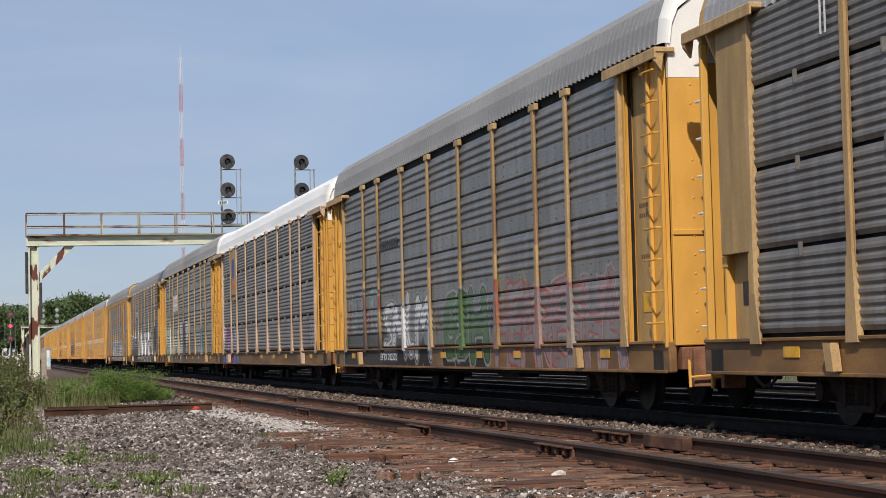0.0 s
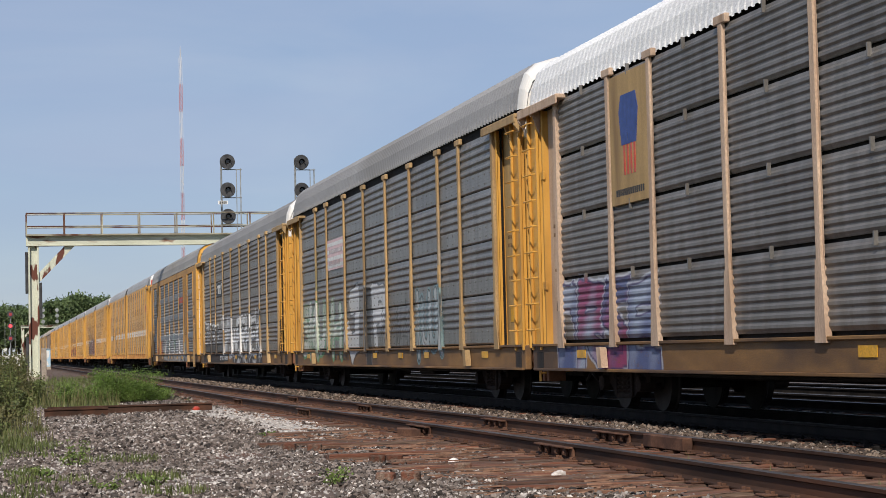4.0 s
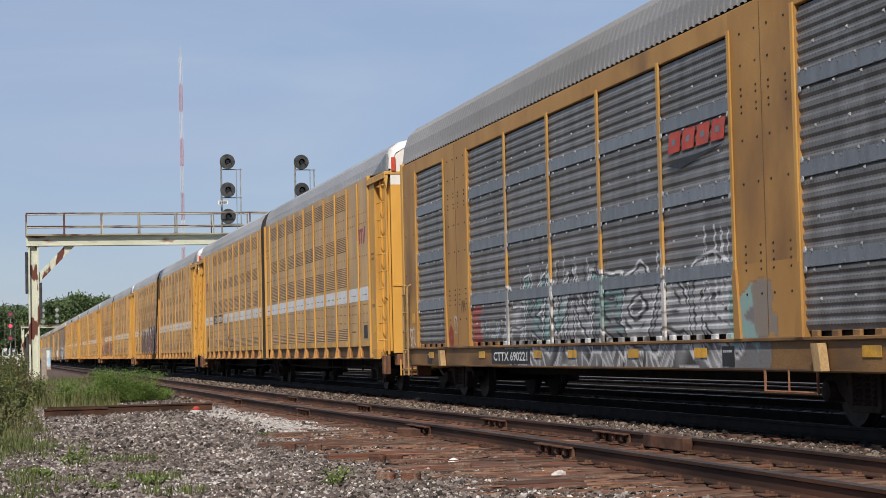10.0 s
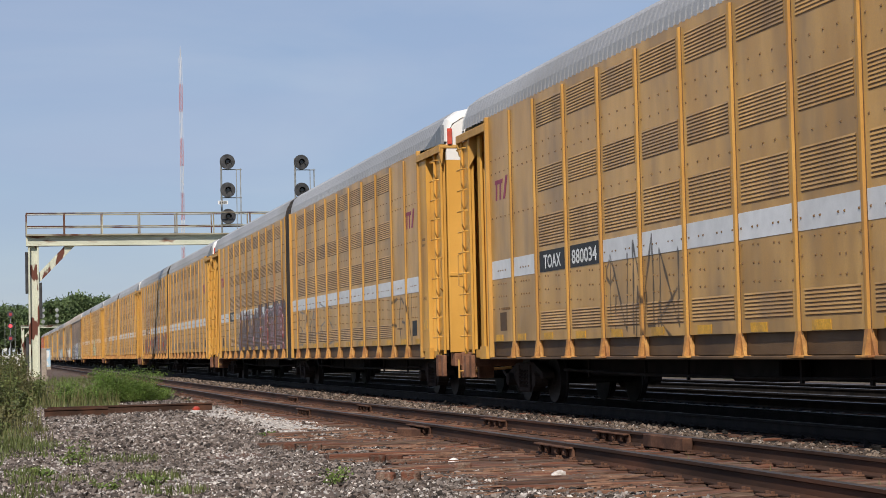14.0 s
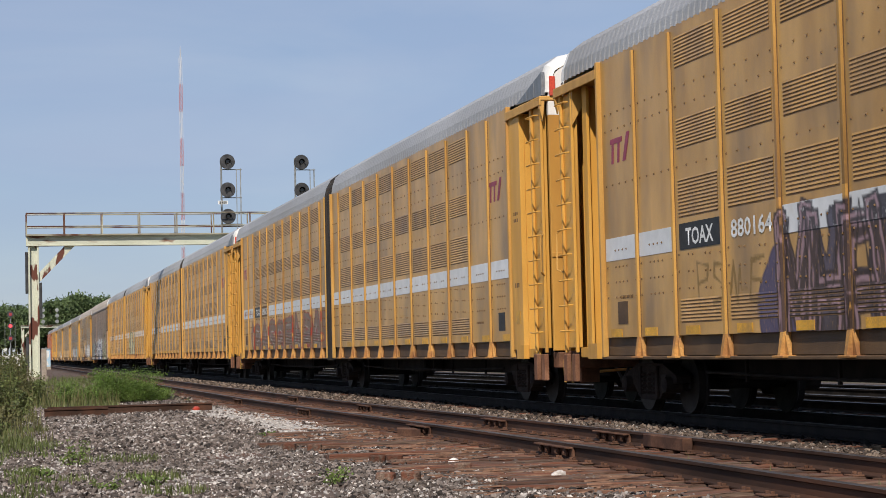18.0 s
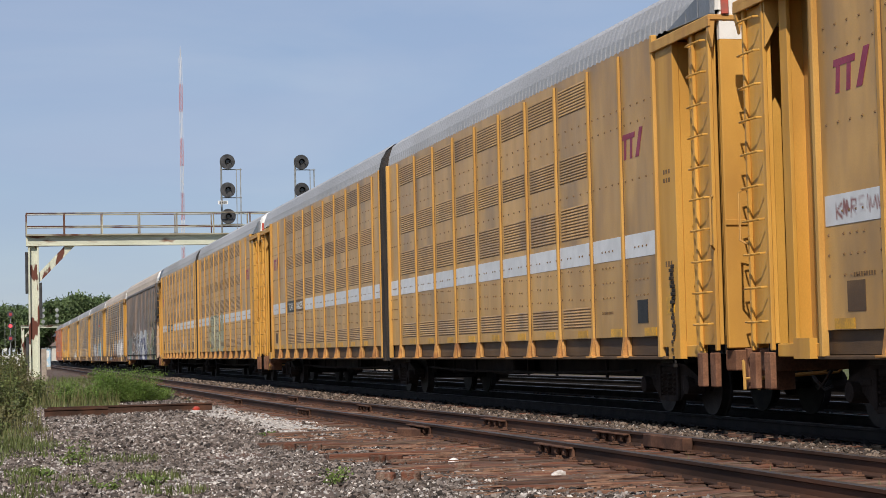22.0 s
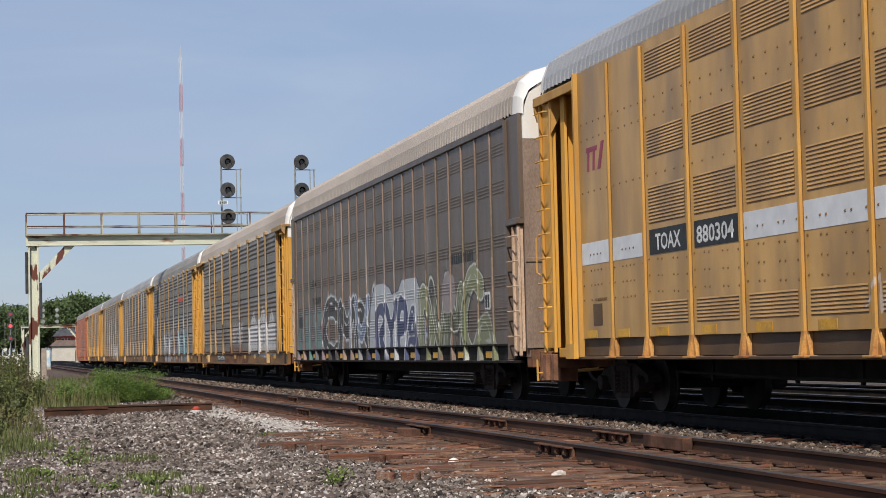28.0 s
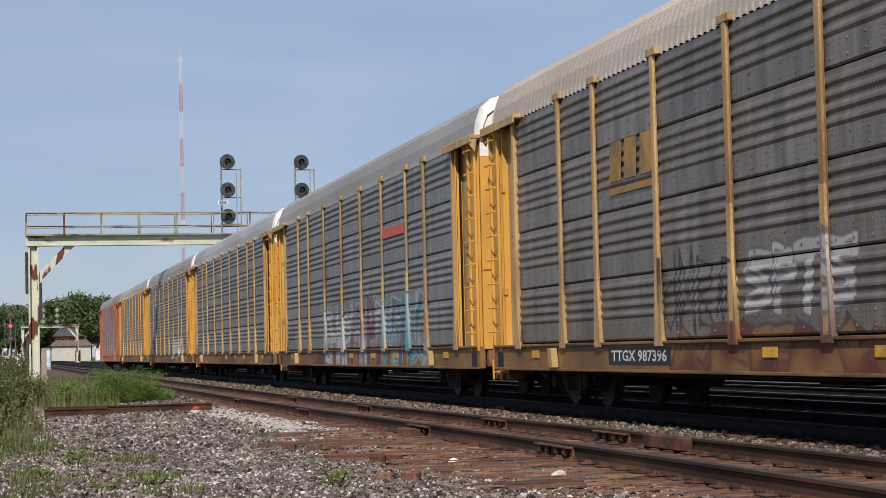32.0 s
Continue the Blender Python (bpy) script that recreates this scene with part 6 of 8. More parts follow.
def stones(name, label, mat, areas, seed, sooty=False):
    """Loose stones in boxes of ground (x0, x1, y0, y1, number, smallest, largest)."""
    rs = np.random.RandomState(seed)
    cube = np.array([(x, y, z) for x in (-1, 1) for y in (-1, 1) for z in (-1, 1)], float)
    quads = np.array([(0, 1, 3, 2), (4, 6, 7, 5), (0, 4, 5, 1), (2, 3, 7, 6), (0, 2, 6, 4), (1, 5, 7, 3)])
    vs, fs, o = [], [], 0
    for x0, x1, y0, y1, num, small, large in areas:
        for _ in range(num):
            x, y = rs.uniform(x0, x1), rs.uniform(y0, y1)
            if name == "gravel" and noise.noise((x * 0.9, y * 0.5, 7.0)) < -0.3 and x < 3.2:
                continue
            if name == "gravel" and pale_here(x, y) > rs.uniform(-0.35, 0.45):
                continue
            if 15.0 < y < 26.5 and 4.3 < x < 5.6 and rs.uniform() < 0.45:
                continue
            r = small + (large - small) * rs.uniform() ** 2.4
            p = cube * rs.uniform(0.3, 1.0, (8, 3)) * (r * 0.6) * np.array([1.0, rs.uniform(0.6, 1.2), rs.uniform(0.5, 0.9)])
            a, e, g = rs.uniform(0, 6.283), rs.uniform(-0.9, 0.9), rs.uniform(-0.9, 0.9)
            c, s, ce, se, cg, sg = math.cos(a), math.sin(a), math.cos(e), math.sin(e), math.cos(g), math.sin(g)
            turn = np.array([[c, -s, 0], [s, c, 0], [0, 0, 1]]) @ np.array([[1, 0, 0], [0, ce, -se], [0, se, ce]]) @ np.array([[cg, 0, sg], [0, 1, 0], [-sg, 0, cg]])
            vs.append(p @ turn.T + (x, y, height(x, y) + r * rs.uniform(0.0, 0.22)))
            fs.append(quads + o)
            o += 8
    s = Shape()
    s.v, s.f = np.concatenate(vs).tolist(), np.concatenate(fs).tolist()
    s.k = [0] * len(s.f)
    return tagged(put(name, s.mesh(name, [mat], False)), label, "gravel", kind="stuff")


stones("gravel", "loose grey and brown trackside gravel", STONE,
       [(-0.4, 5.5, 14, 24, 29000, 0.013, 0.062), (-0.3, 5.4, 24, 36, 17000, 0.017, 0.075), (-0.3, 5.4, 36, 52, 7500, 0.03, 0.095), (3.0, 6.0, 10.5, 14, 4600, 0.018, 0.07), (-0.3, 5.6, 52, 85, 1800, 0.07, 0.16)], 1)
stones("pale_gravel", "pale crushed limestone and light stones", STONE_PALE,
       [(4.2, 5.5, 27.5, 34, 3600, 0.018, 0.05), (4.2, 5.4, 34, 45, 3000, 0.022, 0.055), (7.75, 9.3, 13, 40, 700, 0.014, 0.045), (-0.4, 5.2, 14, 26, 12500, 0.011, 0.045), (-0.3, 5.0, 26, 50, 9000, 0.018, 0.058), (4.2, 5.9, 14, 27, 900, 0.014, 0.06)], 2)
stones("shoulder_gravel", "warm grey ballast shoulder between the tracks", STONE_WARM,
       [(7.75, 9.3, 13, 24, 3600, 0.014, 0.065), (7.75, 9.3, 24, 48, 4400, 0.02, 0.075), (7.75, 9.3, 48, 100, 3000, 0.05, 0.12), (5.0, 5.95, 45, 85, 500, 0.05, 0.11)], 3)
stones("rusty_gravel", "rust-stained ballast between the near rails", STONE_RUST,
       [(6.05, 7.4, 11, 34, 2600, 0.02, 0.06), (6.05, 7.4, 34, 70, 1600, 0.04, 0.09), (4.2, 5.95, 11, 28, 3800, 0.014, 0.05), (5.0, 5.95, 28, 50, 900, 0.03, 0.07)], 6)
stones("sooty_gravel", "near-black ballast under the train", STONE_BLACK,
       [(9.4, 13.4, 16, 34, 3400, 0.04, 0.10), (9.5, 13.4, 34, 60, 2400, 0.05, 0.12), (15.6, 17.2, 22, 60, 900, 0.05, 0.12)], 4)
for x, y, r, m in ((5.12, 16.75, 0.16, STONE_PALE), (4.75, 19.4, 0.12, STONE_PALE), (5.15, 18.3, 0.10, STONE_WARM), (4.35, 17.6, 0.11, STONE), (4.1, 20.6, 0.12, STONE_PALE)):
    rs = np.random.RandomState(int(x * 100))
    bm = bmesh.new()
    bmesh.ops.create_icosphere(bm, subdivisions=2, radius=r * 0.55)
    for v in bm.verts:
        v.co *= 0.8 + 0.35 * noise.noise(v.co * 9 + Vector((x, y, 0)))
        v.co.z *= 0.7
    me = bpy.data.meshes.new("rock")
    bm.to_mesh(me)
    bm.free()
    me.materials.append(m)
    tagged(put("rock", me, None, (x, y, height(x, y) + r * 0.25)), "pale angular rock lying on the gravel", "rock", "rocks by the track")


def timber(x0, x1, y, rz, thick, label):
    me = Shape().box(x0, x1, -0.10, 0.10, 0.0, thick, 0.012).mesh("timber", [WOOD])
    tagged(put("timber", me, None, (0, y, height((x0 + x1) / 2, y) - 0.01), rz=rz), label, "timber", "old timbers in the gravel")


timber(3.9, 5.3, 27.6, 0.0, 0.07, "half-buried weathered brown crossing timber")
timber(3.4, 5.2, 24.9, 0.004, 0.08, "half-buried weathered brown crossing timber")
timber(4.0, 5.4, 23.6, -0.004, 0.07, "half-buried weathered brown crossing timber")
timber(3.7, 5.2, 21.2, 0.003, 0.08, "half-buried weathered brown crossing timber")
for x, y in ((3.62, 23.6), (3.85, 23.0), (4.1, 20.3), (4.28, 20.2), (3.55, 17.2), (3.75, 17.0), (4.55, 18.2)):
    s = Shape().box(-0.05, 0.05, -0.09, 0.09, -0.05, 0.10, 0.015)
    tagged(put("tie_stub", s.mesh("tie_stub", [WOOD]), None, (x, y, height(x, y)), rz=0.3 * x), "dark rotten stub of an old tie", "tie stub", "tie stubs in the gravel")


def splinters():
    """Slivers broken off the old ties, strewn beside the near rail."""
    rr, s = random.Random(77), Shape()
    for _ in range(1000):
        x, y = rr.uniform(3.9, 6.0) if rr.random() < 0.75 else rr.uniform(6.0, 7.5), rr.uniform(11.0, 29.0)
        if x < 4.6 and rr.random() < 0.5:
            continue
        l, w, a = rr.uniform(0.05, 0.28), rr.uniform(0.006, 0.02), rr.gauss(0, 0.35)
        z, c, d = height(x, y) + rr.uniform(0.005, 0.04), math.cos(a), math.sin(a)
        tip = rr.uniform(-0.012, 0.02)
        vs = [(x + c * p - d * q, y + d * p + c * q, z + h + (tip if p > 0 else 0)) for p, q, h in ((-l, -w, 0), (l, -w * 0.4, 0), (l, w * 0.4, 0), (-l, w, 0), (-l, -w * 0.6, w), (l, -w * 0.2, w * 0.7), (l, w * 0.2, w * 0.7), (-l, w * 0.6, w))]
        s.add(vs, [(0, 3, 2, 1), (4, 5, 6, 7), (0, 1, 5, 4), (2, 3, 7, 6), (1, 2, 6, 5), (3, 0, 4, 7)])
    tagged(put("splinters", s.mesh("splinters", [SPLINTER], False)), "rust-brown splinters of old ties strewn on the ground", "wood splinters", kind="stuff")


splinters()


# spare rails lying by the track
def spare_rail(x0, x1, y, rz, label):
    s, n = Shape(), len(RAIL)
    vs = [(x, -px, pz + 0.172) for x in (x0, x1) for px, pz in RAIL]
    s.add(vs, [(i, (i + 1) % n, n + (i + 1) % n, n + i) for i in range(n)] + [tuple(range(n))[::-1], tuple(range(n, 2 * n))])
    tagged(put("spare_rail", s.mesh("spare_rail", [RAILDARK]), None, (0, y, height(3, y) + 0.02), rz=rz), label, "rail", "spare rails on the gravel")


spare_rail(1.05, 4.62, 41.2, 0.006, "long rusty spare rail lying on gravel")
spare_rail(0.95, 2.27, 39.9, 0.004, "short rusty spare rail lying on gravel")
mk = tagged(new("ground_marker"), "small red and white marker cap on the ground", "marker")
mk.location = (4.1, 39.6, height(4.1, 39.6))
part("base", Shape().disc((0, 0, 0), "z", [(0, 0.10), (0.06, 0.11), (0.07, 0.07)], 12), CHALK, mk)
part("cap", Shape().disc((0, 0, 0.06), "z", [(0, 0.07), (0.05, 0.08), (0.09, 0.03)], 12), RED_MARK, mk)


# ---- plants ----
def leaves(s, centre, radii, num, size, rr, droop=0.0, slim=0.35):
    """Adds single leaves, each of two faces, in a rounded cloud."""
    for _ in range(num):
        a, b, c = rr.gauss(0, 0.5), rr.gauss(0, 0.5), rr.gauss(0, 0.5)
        p = Vector((centre[0] + a * radii[0], centre[1] + b * radii[1], max(0.02, centre[2] + c * radii[2])))
        d = Vector((rr.uniform(-1, 1), rr.uniform(-1, 1), rr.uniform(-0.4, 1.0) - droop)).normalized()
        u = d.cross(Vector((rr.uniform(-1, 1), rr.uniform(-1, 1), rr.uniform(-1, 1)))).normalized()
        l = size * rr.uniform(0.6, 1.4)
        s.add([p, p + d * l * 0.5 + u * l * slim, p + d * l, p + d * l * 0.5 - u * l * slim], [(0, 1, 2), (0, 2, 3)])


def blades(s, x0, x1, y0, y1, num, tall, rr, keep=None):
    for _ in range(num):
        x, y = rr.uniform(x0, x1), rr.uniform(y0, y1)
        if keep and not keep(x, y):
            continue
        z = height(x, y) - 0.01
        h, a = tall * rr.uniform(0.4, 1.2), rr.uniform(0, 6.28)
        w, lean = 0.006 + 0.01 * h, h * rr.uniform(0.05, 0.6)
        dx, dy = math.cos(a), math.sin(a)
        s.add([(x - dy * w, y + dx * w, z), (x + dy * w, y - dx * w, z), (x + dx * lean * 0.4 + dy * w * 0.7, y + dy * lean * 0.4 - dx * w * 0.7, z + h * 0.6), (x + dx * lean * 0.4 - dy * w * 0.7, y + dy * lean * 0.4 + dx * w * 0.7, z + h * 0.6), (x + dx * lean, y + dy * lean, z + h)],
              [(0, 1, 2, 3), (3, 2, 4)])


def plant(name, label, category, x, y, stems, mats=(LEAF, BARK), kind=""):
    """A weed or bush: stems, then clouds of leaves round them. stems: (dx, dy, top, leaves, spread, leaf size)."""
    rr = random.Random(int(x * 1000 + y * 7))
    p = tagged(new(name), label, category, "trackside plants")
    p.location = (x, y, height(x, y) - 0.02)
    lf = Shape()
    for dx, dy, top, num, spread, size in stems:
        part("stem", Shape().tube([(dx * 0.3, dy * 0.3, 0), (dx * 0.7, dy * 0.7, top * 0.5), (dx, dy, top)], [0.014, 0.01, 0.004], 5), mats[1], p)
        for k in range(3):
            t = 0.35 + 0.3 * k
            leaves(lf, (dx * (0.4 + 0.6 * t), dy * (0.4 + 0.6 * t), top * t), (spread, spread, top * 0.22), num // 3, size, rr)
    part("foliage", lf, mats[0], p)
    return p


pr = random.Random(11)
plant("bush", "dense bright green bush beside the gravel", "bush", 3.45, 50.5,
      [(pr.uniform(-0.95, 0.85), pr.uniform(-0.5, 0.5), pr.uniform(0.35, 0.85), 800, 0.26, 0.034) for _ in range(32)], (LEAF_BUSH, BARK))
plant("bush", "feathery green bush among grass beside the gravel", "bush", 2.3, 50.0,
      [(pr.uniform(-0.7, 0.7), pr.uniform(-0.5, 0.5), pr.uniform(0.25, 0.65), 520, 0.24, 0.036) for _ in range(20)], (LEAF_BUSH, BARK))
plant("bush", "low bright green bush beside the spare rails", "bush", 4.25, 52.0,
      [(pr.uniform(-0.6, 0.5), pr.uniform(-0.4, 0.4), pr.uniform(0.15, 0.35), 420, 0.2, 0.032) for _ in range(9)], (LEAF_BUSH, BARK))
for x, y, tall, n in ((0.10, 34.0, 0.45, 4), (0.05, 30.5, 0.3, 4), (0.32, 37.0, 0.5, 4), (0.12, 42.0, 0.95, 8), (0.5, 43.0, 0.55, 6), (0.3, 48.0, 1.1, 9), (0.95, 50.5, 0.6, 6), (0.45, 58.0, 1.3, 10), (0.2, 66.0, 1.5, 10), (1.3, 62.0, 0.7, 6), (0.8, 72.0, 1.3, 9), (0.1, 52.0, 1.2, 9), (0.75, 54.0, 0.9, 8), (-0.1, 61.0, 1.4, 9), (-0.3, 78.0, 1.4, 12), (0.5, 82.0, 1.4, 12), (1.1, 86.0, 1.35, 12), (0.0, 90.0, 1.45, 12), (0.7, 94.0, 1.4, 12)):
    plant("tall_weed", "tall leggy green weed at the gravel's edge", "weed", x, y,
          [(pr.uniform(-0.25, 0.25), pr.uniform(-0.3, 0.3), tall * pr.uniform(0.6, 1.1), 110, 0.13, 0.055) for _ in range(n)], (pr.choice((GRASS, GRASS, LEAF_DRY)), LEAF_DRY))
for x, y, tall in ((0.95, 23.2, 0.24), (0.85, 22.2, 0.2), (1.5, 18.6, 0.10), (0.5, 20.4, 0.10), (1.0, 18.2, 0.09), (3.05, 17.2, 0.14), (3.9, 28.0, 0.08)):
    plant("weed", "small green weed growing through gravel", "weed", x, y, [(pr.uniform(-0.16, 0.16), pr.uniform(-0.2, 0.2), tall * pr.uniform(0.6, 1.1), 40, 0.06, 0.03) for _ in range(6)])
g = Shape()
gr = random.Random(3)
blades(g, -0.4, 2.9, 44.5, 58, 4200, 0.2, gr, lambda x, y: noise.noise((x * 0.8, y * 0.25, 1.0)) > -0.3)
blades(g, 2.6, 5.2, 51.5, 66, 2600, 0.2, gr, lambda x, y: noise.noise((x * 0.8, y * 0.25, 1.0)) > -0.1)
blades(g, -0.6, 0.62, 25, 44, 2200, 0.13, gr, lambda x, y: x < 0.55 - 0.012 * (y - 25) + 0.35 * noise.noise((x, y * 0.4, 2.0)))
blades(g, 0.0, 1.9, 17.0, 24.5, 5200, 0.10, gr, lambda x, y: noise.noise((x * 1.6, y * 0.9, 5.0)) > 0.16)
blades(g, -0.3, 0.9, 24.0, 33.0, 3200, 0.14, gr, lambda x, y: x < 0.35 + 0.9 * noise.noise((x * 0.8, y * 0.5, 9.0)))
blades(g, -0.5, 5.0, 66, 110, 3200, 0.3, gr)
tagged(part("grass", g, GRASS), "patchy green grass and weeds beside the gravel", "grass", kind="stuff")
d = Shape()
blades(d, -0.5, 3.0, 46, 62, 1500, 0.5, gr)
blades(d, 6.1, 7.4, 12, 26, 160, 0.12, gr)
blades(d, -0.6, 0.8, 28, 48, 900, 0.3, gr)
tagged(part("dry_grass", d, LEAF_DRY), "dry yellow grass stalks among the weeds", "grass", kind="stuff")
v = Shape()
blades(v, 26.0, 29, 40, 110, 3000, 0.14, gr)
tagged(part("verge_grass", v, GRASS), "grass verge beyond the far track", "grass", kind="stuff")


# ---- signal bridge ----
def signal_head(parent, x, y, z, lens=GLASS, r=0.42):
    h = part("signal_head", Shape().disc((x, y, z), "y", [(-0.06, r), (-0.03, r + 0.012), (0.02, r), (0.04, 0.2), (0.35, 0.17)], 28), SIG_BLACK, parent, "round black signal head with central lens")
    part("lens", Shape().disc((x, y, z), "y", [(-0.10, 0.10), (-0.07, 0.13), (-0.055, 0.14)], 16), lens, h)
    part("hood", Shape().along_y([(x + 0.17 * math.cos(a), z + 0.17 * math.sin(a)) for a in (k * 0.35 - 0.3 for k in range(12))], [y - 0.32, y - 0.05]), SIG_BLACK, h)
    return h


def signal_mast(x, y, z0, heads, label):
    m = tagged(new("signal_mast"), label, "railway signal", "signals on the bridge")
    m.location = (x, y, z0)
    part("mast", Shape().tube([(-0.33, 0.25, 0), (-0.33, 0.25, heads[0] - z0 + 0.25)], 0.055, 8), SIG_STEEL, m)
    part("ladder", Shape().box(0.74, 0.80, 0.22, 0.28, 0, heads[0] - z0 - 0.35).box(0.52, 0.56, 0.22, 0.28, 0, heads[0] - z0 - 0.4), SIG_STEEL, m)
    for z in heads:
        part("bracket", Shape().box(-0.4, 0.84, 0.2, 0.26, z - z0 - 0.45, z - z0 - 0.40).box(-0.4, -0.2, 0.05, 0.25, z - z0 - 0.05, z - z0 + 0.05), SIG_STEEL, m)
        signal_head(m, 0, 0, z - z0)
    return m


def signal_bridge(y, x0, x1, label, detail=True, z0=7.26, z1=7.74):
    g = tagged(new("signal_bridge"), label, "signal bridge")
    base = height(x0, y)
    for x in (x0, x1):
        s = Shape().box(x, x + 0.10, y - 0.25, y + 0.25, base, z0 + 0.1, 0.01).box(x + 0.48, x + 0.58, y - 0.25, y + 0.25, base, z0 + 0.1, 0.01).box(x + 0.08, x + 0.50, y - 0.05, y + 0.05, base, z0 + 0.1)
        part("post", s, PALE_GREEN, g, "peeling pale green steel post with rust")
        part("footing", Shape().box(x - 0.3, x + 1.0, y - 0.7, y + 0.7, base - 0.3, base + 0.25, 0.04), CONCRETE, g)
        sg = 1 if x == x0 else -1
        xa = x + 0.58 if sg > 0 else x
        part("knee_brace", Shape().slab([(xa, 5.2), (xa, 5.75), (xa + sg * 1.45, z0), (xa + sg * 2.0, z0)], "y", y - 0.12, y + 0.12), PALE_GREEN, g)
    b = Shape().box(x0 - 0.1, x1 + 0.8, y - 0.3, y - 0.24, z0, z1, 0.01).box(x0 - 0.1, x1 + 0.8, y + 0.24, y + 0.3, z0, z1, 0.01).box(x0 - 0.1, x1 + 0.8, y - 0.36, y + 0.36, z1 - 0.03, z1 + 0.03).box(x0 - 0.1, x1 + 0.8, y - 0.34, y + 0.34, z0 - 0.03, z0 + 0.02)
    part("beam", b, PALE_BEAM, g, "long pale green steel beam with rust patches")
    part("walkway", Shape().box(x0 - 0.1, x1 + 0.8, y - 0.6, y + 0.6, z1 + 0.03, z1 + 0.12), RUSTY_RAIL, g)
    if detail:
        for sy in (-0.58, 0.58):
            for z in (z1 + 0.55, z1 + 1.28):
                part("handrail", Shape().tube([(x0 - 0.1, y + sy, z), (x1 + 0.8, y + sy, z)], 0.035, 6), RUSTY_RAIL, g)
            n = int((x1 - x0) / 1.9)
            for i in range(n + 1):
                x = x0 - 0.08 + i * (x1 + 0.86 - x0) / n
                put("handrail_post", cached(("hp", z1), lambda: Shape().box(-0.035, 0.035, -0.035, 0.035, z1 + 0.05, z1 + 1.3).mesh("handrail_post", [RUSTY_RAIL])), g, (x, y + sy, 0))
    return g


signal_bridge(105.0, 1.72, 21.5, "rusty pale green steel signal bridge spanning the tracks")
signal_mast(12.85, 104.9, 7.86, (11.94, 10.33, 8.82), "three-headed black railway signal on the bridge")
signal_mast(17.1, 104.9, 7.86, (11.92, 10.31, 8.8), "three-headed black railway signal on the bridge")
plate = tagged(new("sign_plate"), "small white sign on the signal mast", "plate")
plate.location = (12.55, 104.75, 9.6)
part("board", Shape().box(-0.28, 0.28, -0.02, 0.02, -0.1, 0.1), CHALK, plate)
for i in range(4):
    part("figure", Shape().box(-0.2 + i * 0.11, -0.13 + i * 0.11, -0.025, -0.02, -0.07, 0.07), INK, plate)
for x0, z0, z1 in ((1.56, 4.6, 6.9), (2.31, 3.2, 5.2), (1.56, 0.6, 2.2)):
    tagged(part("cable_box", Shape().box(x0, x0 + 0.15, 104.7, 105.1, z0, z1, 0.02), SIG_BLACK), "narrow black cable box fixed to the bridge post", "cable box", "boxes on the bridge post")
far_bridge = signal_bridge(400.0, 5.0, 16.2, "distant steel signal bridge across the tracks", False, 7.4, 7.85)
for x in (9.5, 12.4):
    m = tagged(new("signal_mast"), "distant signal on the far bridge", "railway signal", "signals on the bridge")
    m.location = (x, 399.6, 7.97)
    part("mast", Shape().box(-0.05, 0.05, 0.1, 0.2, 0, 3.6), SIG_STEEL, m)
    for z in (0.7, 1.9, 3.1):
        part("signal_head", Shape().disc((0, 0, z), "y", [(-0.05, 0.4), (0.1, 0.4), (0.2, 0.15)], 12), SIG_STEEL, m)
st = tagged(new("signal_mast"), "trackside signal with three red lights", "railway signal")
st.location = (1.75, 250.0, -0.3)
part("mast", Shape().tube([(0, 0.2, 0), (0, 0.2, 7.6)], 0.07, 8), SIG_STEEL, st)
part("ladder", Shape().box(0.55, 0.61, 0.2, 0.26, 0, 6.2).box(-0.75, -0.69, 0.2, 0.26, 0, 6.2), SIG_STEEL, st)
for i, z in enumerate((7.15, 5.62, 3.98)):
    h = part("signal_head", Shape().disc((0, 0, z), "y", [(-0.05, 0.42), (0.05, 0.42), (0.2, 0.2)], 20), SIG_BLACK, st)
    part("lens", Shape().disc((0, -0.06, z), "y", [(-0.03, 0.2), (0.0, 0.22)], 16), RED_LAMP if i == 1 else DIM_RED, h)
part("notice", Shape().box(-0.95, -0.45, 0.1, 0.15, 2.2, 2.7), CHALK, st)
cb = tagged(new("relay_cabinet"), "pale blue relay cabinet covered in white graffiti", "cabinet")
cb.location = (5.05, 200.0, -0.25)
cs = Shape().box(-0.42, 0.42, -0.3, 0.3, 0.35, 2.2, 0.02)
part("body", cs, CABINET, cb)
part("plinth", Shape().box(-0.45, 0.45, -0.35, 0.35, -0.1, 0.35, 0.03), CONCRETE, cb)
part("graffiti", Shape().slab([(-0.3, 1.2), (0.05, 1.1), (0.3, 1.5), (0.25, 2.0), (-0.1, 2.1), (-0.3, 1.8)], "y", -0.305, -0.301).slab([(-0.2, 0.45), (0.25, 0.5), (0.1, 0.95), (-0.3, 0.9)], "y", -0.305, -0.301), CHALK, cb)
part("roof", Shape().box(-0.5, 0.5, -0.38, 0.38, 2.2, 2.28, 0.02), SIG_STEEL, cb)
sp = tagged(new("marker_post"), "short grey timber marker post by the bridge", "post")
sp.location = (2.35, 98.0, -0.25)
part("stake", Shape().box(-0.13, 0.13, -0.1, 0.1, 0, 1.75, 0.02), CONCRETE, sp)


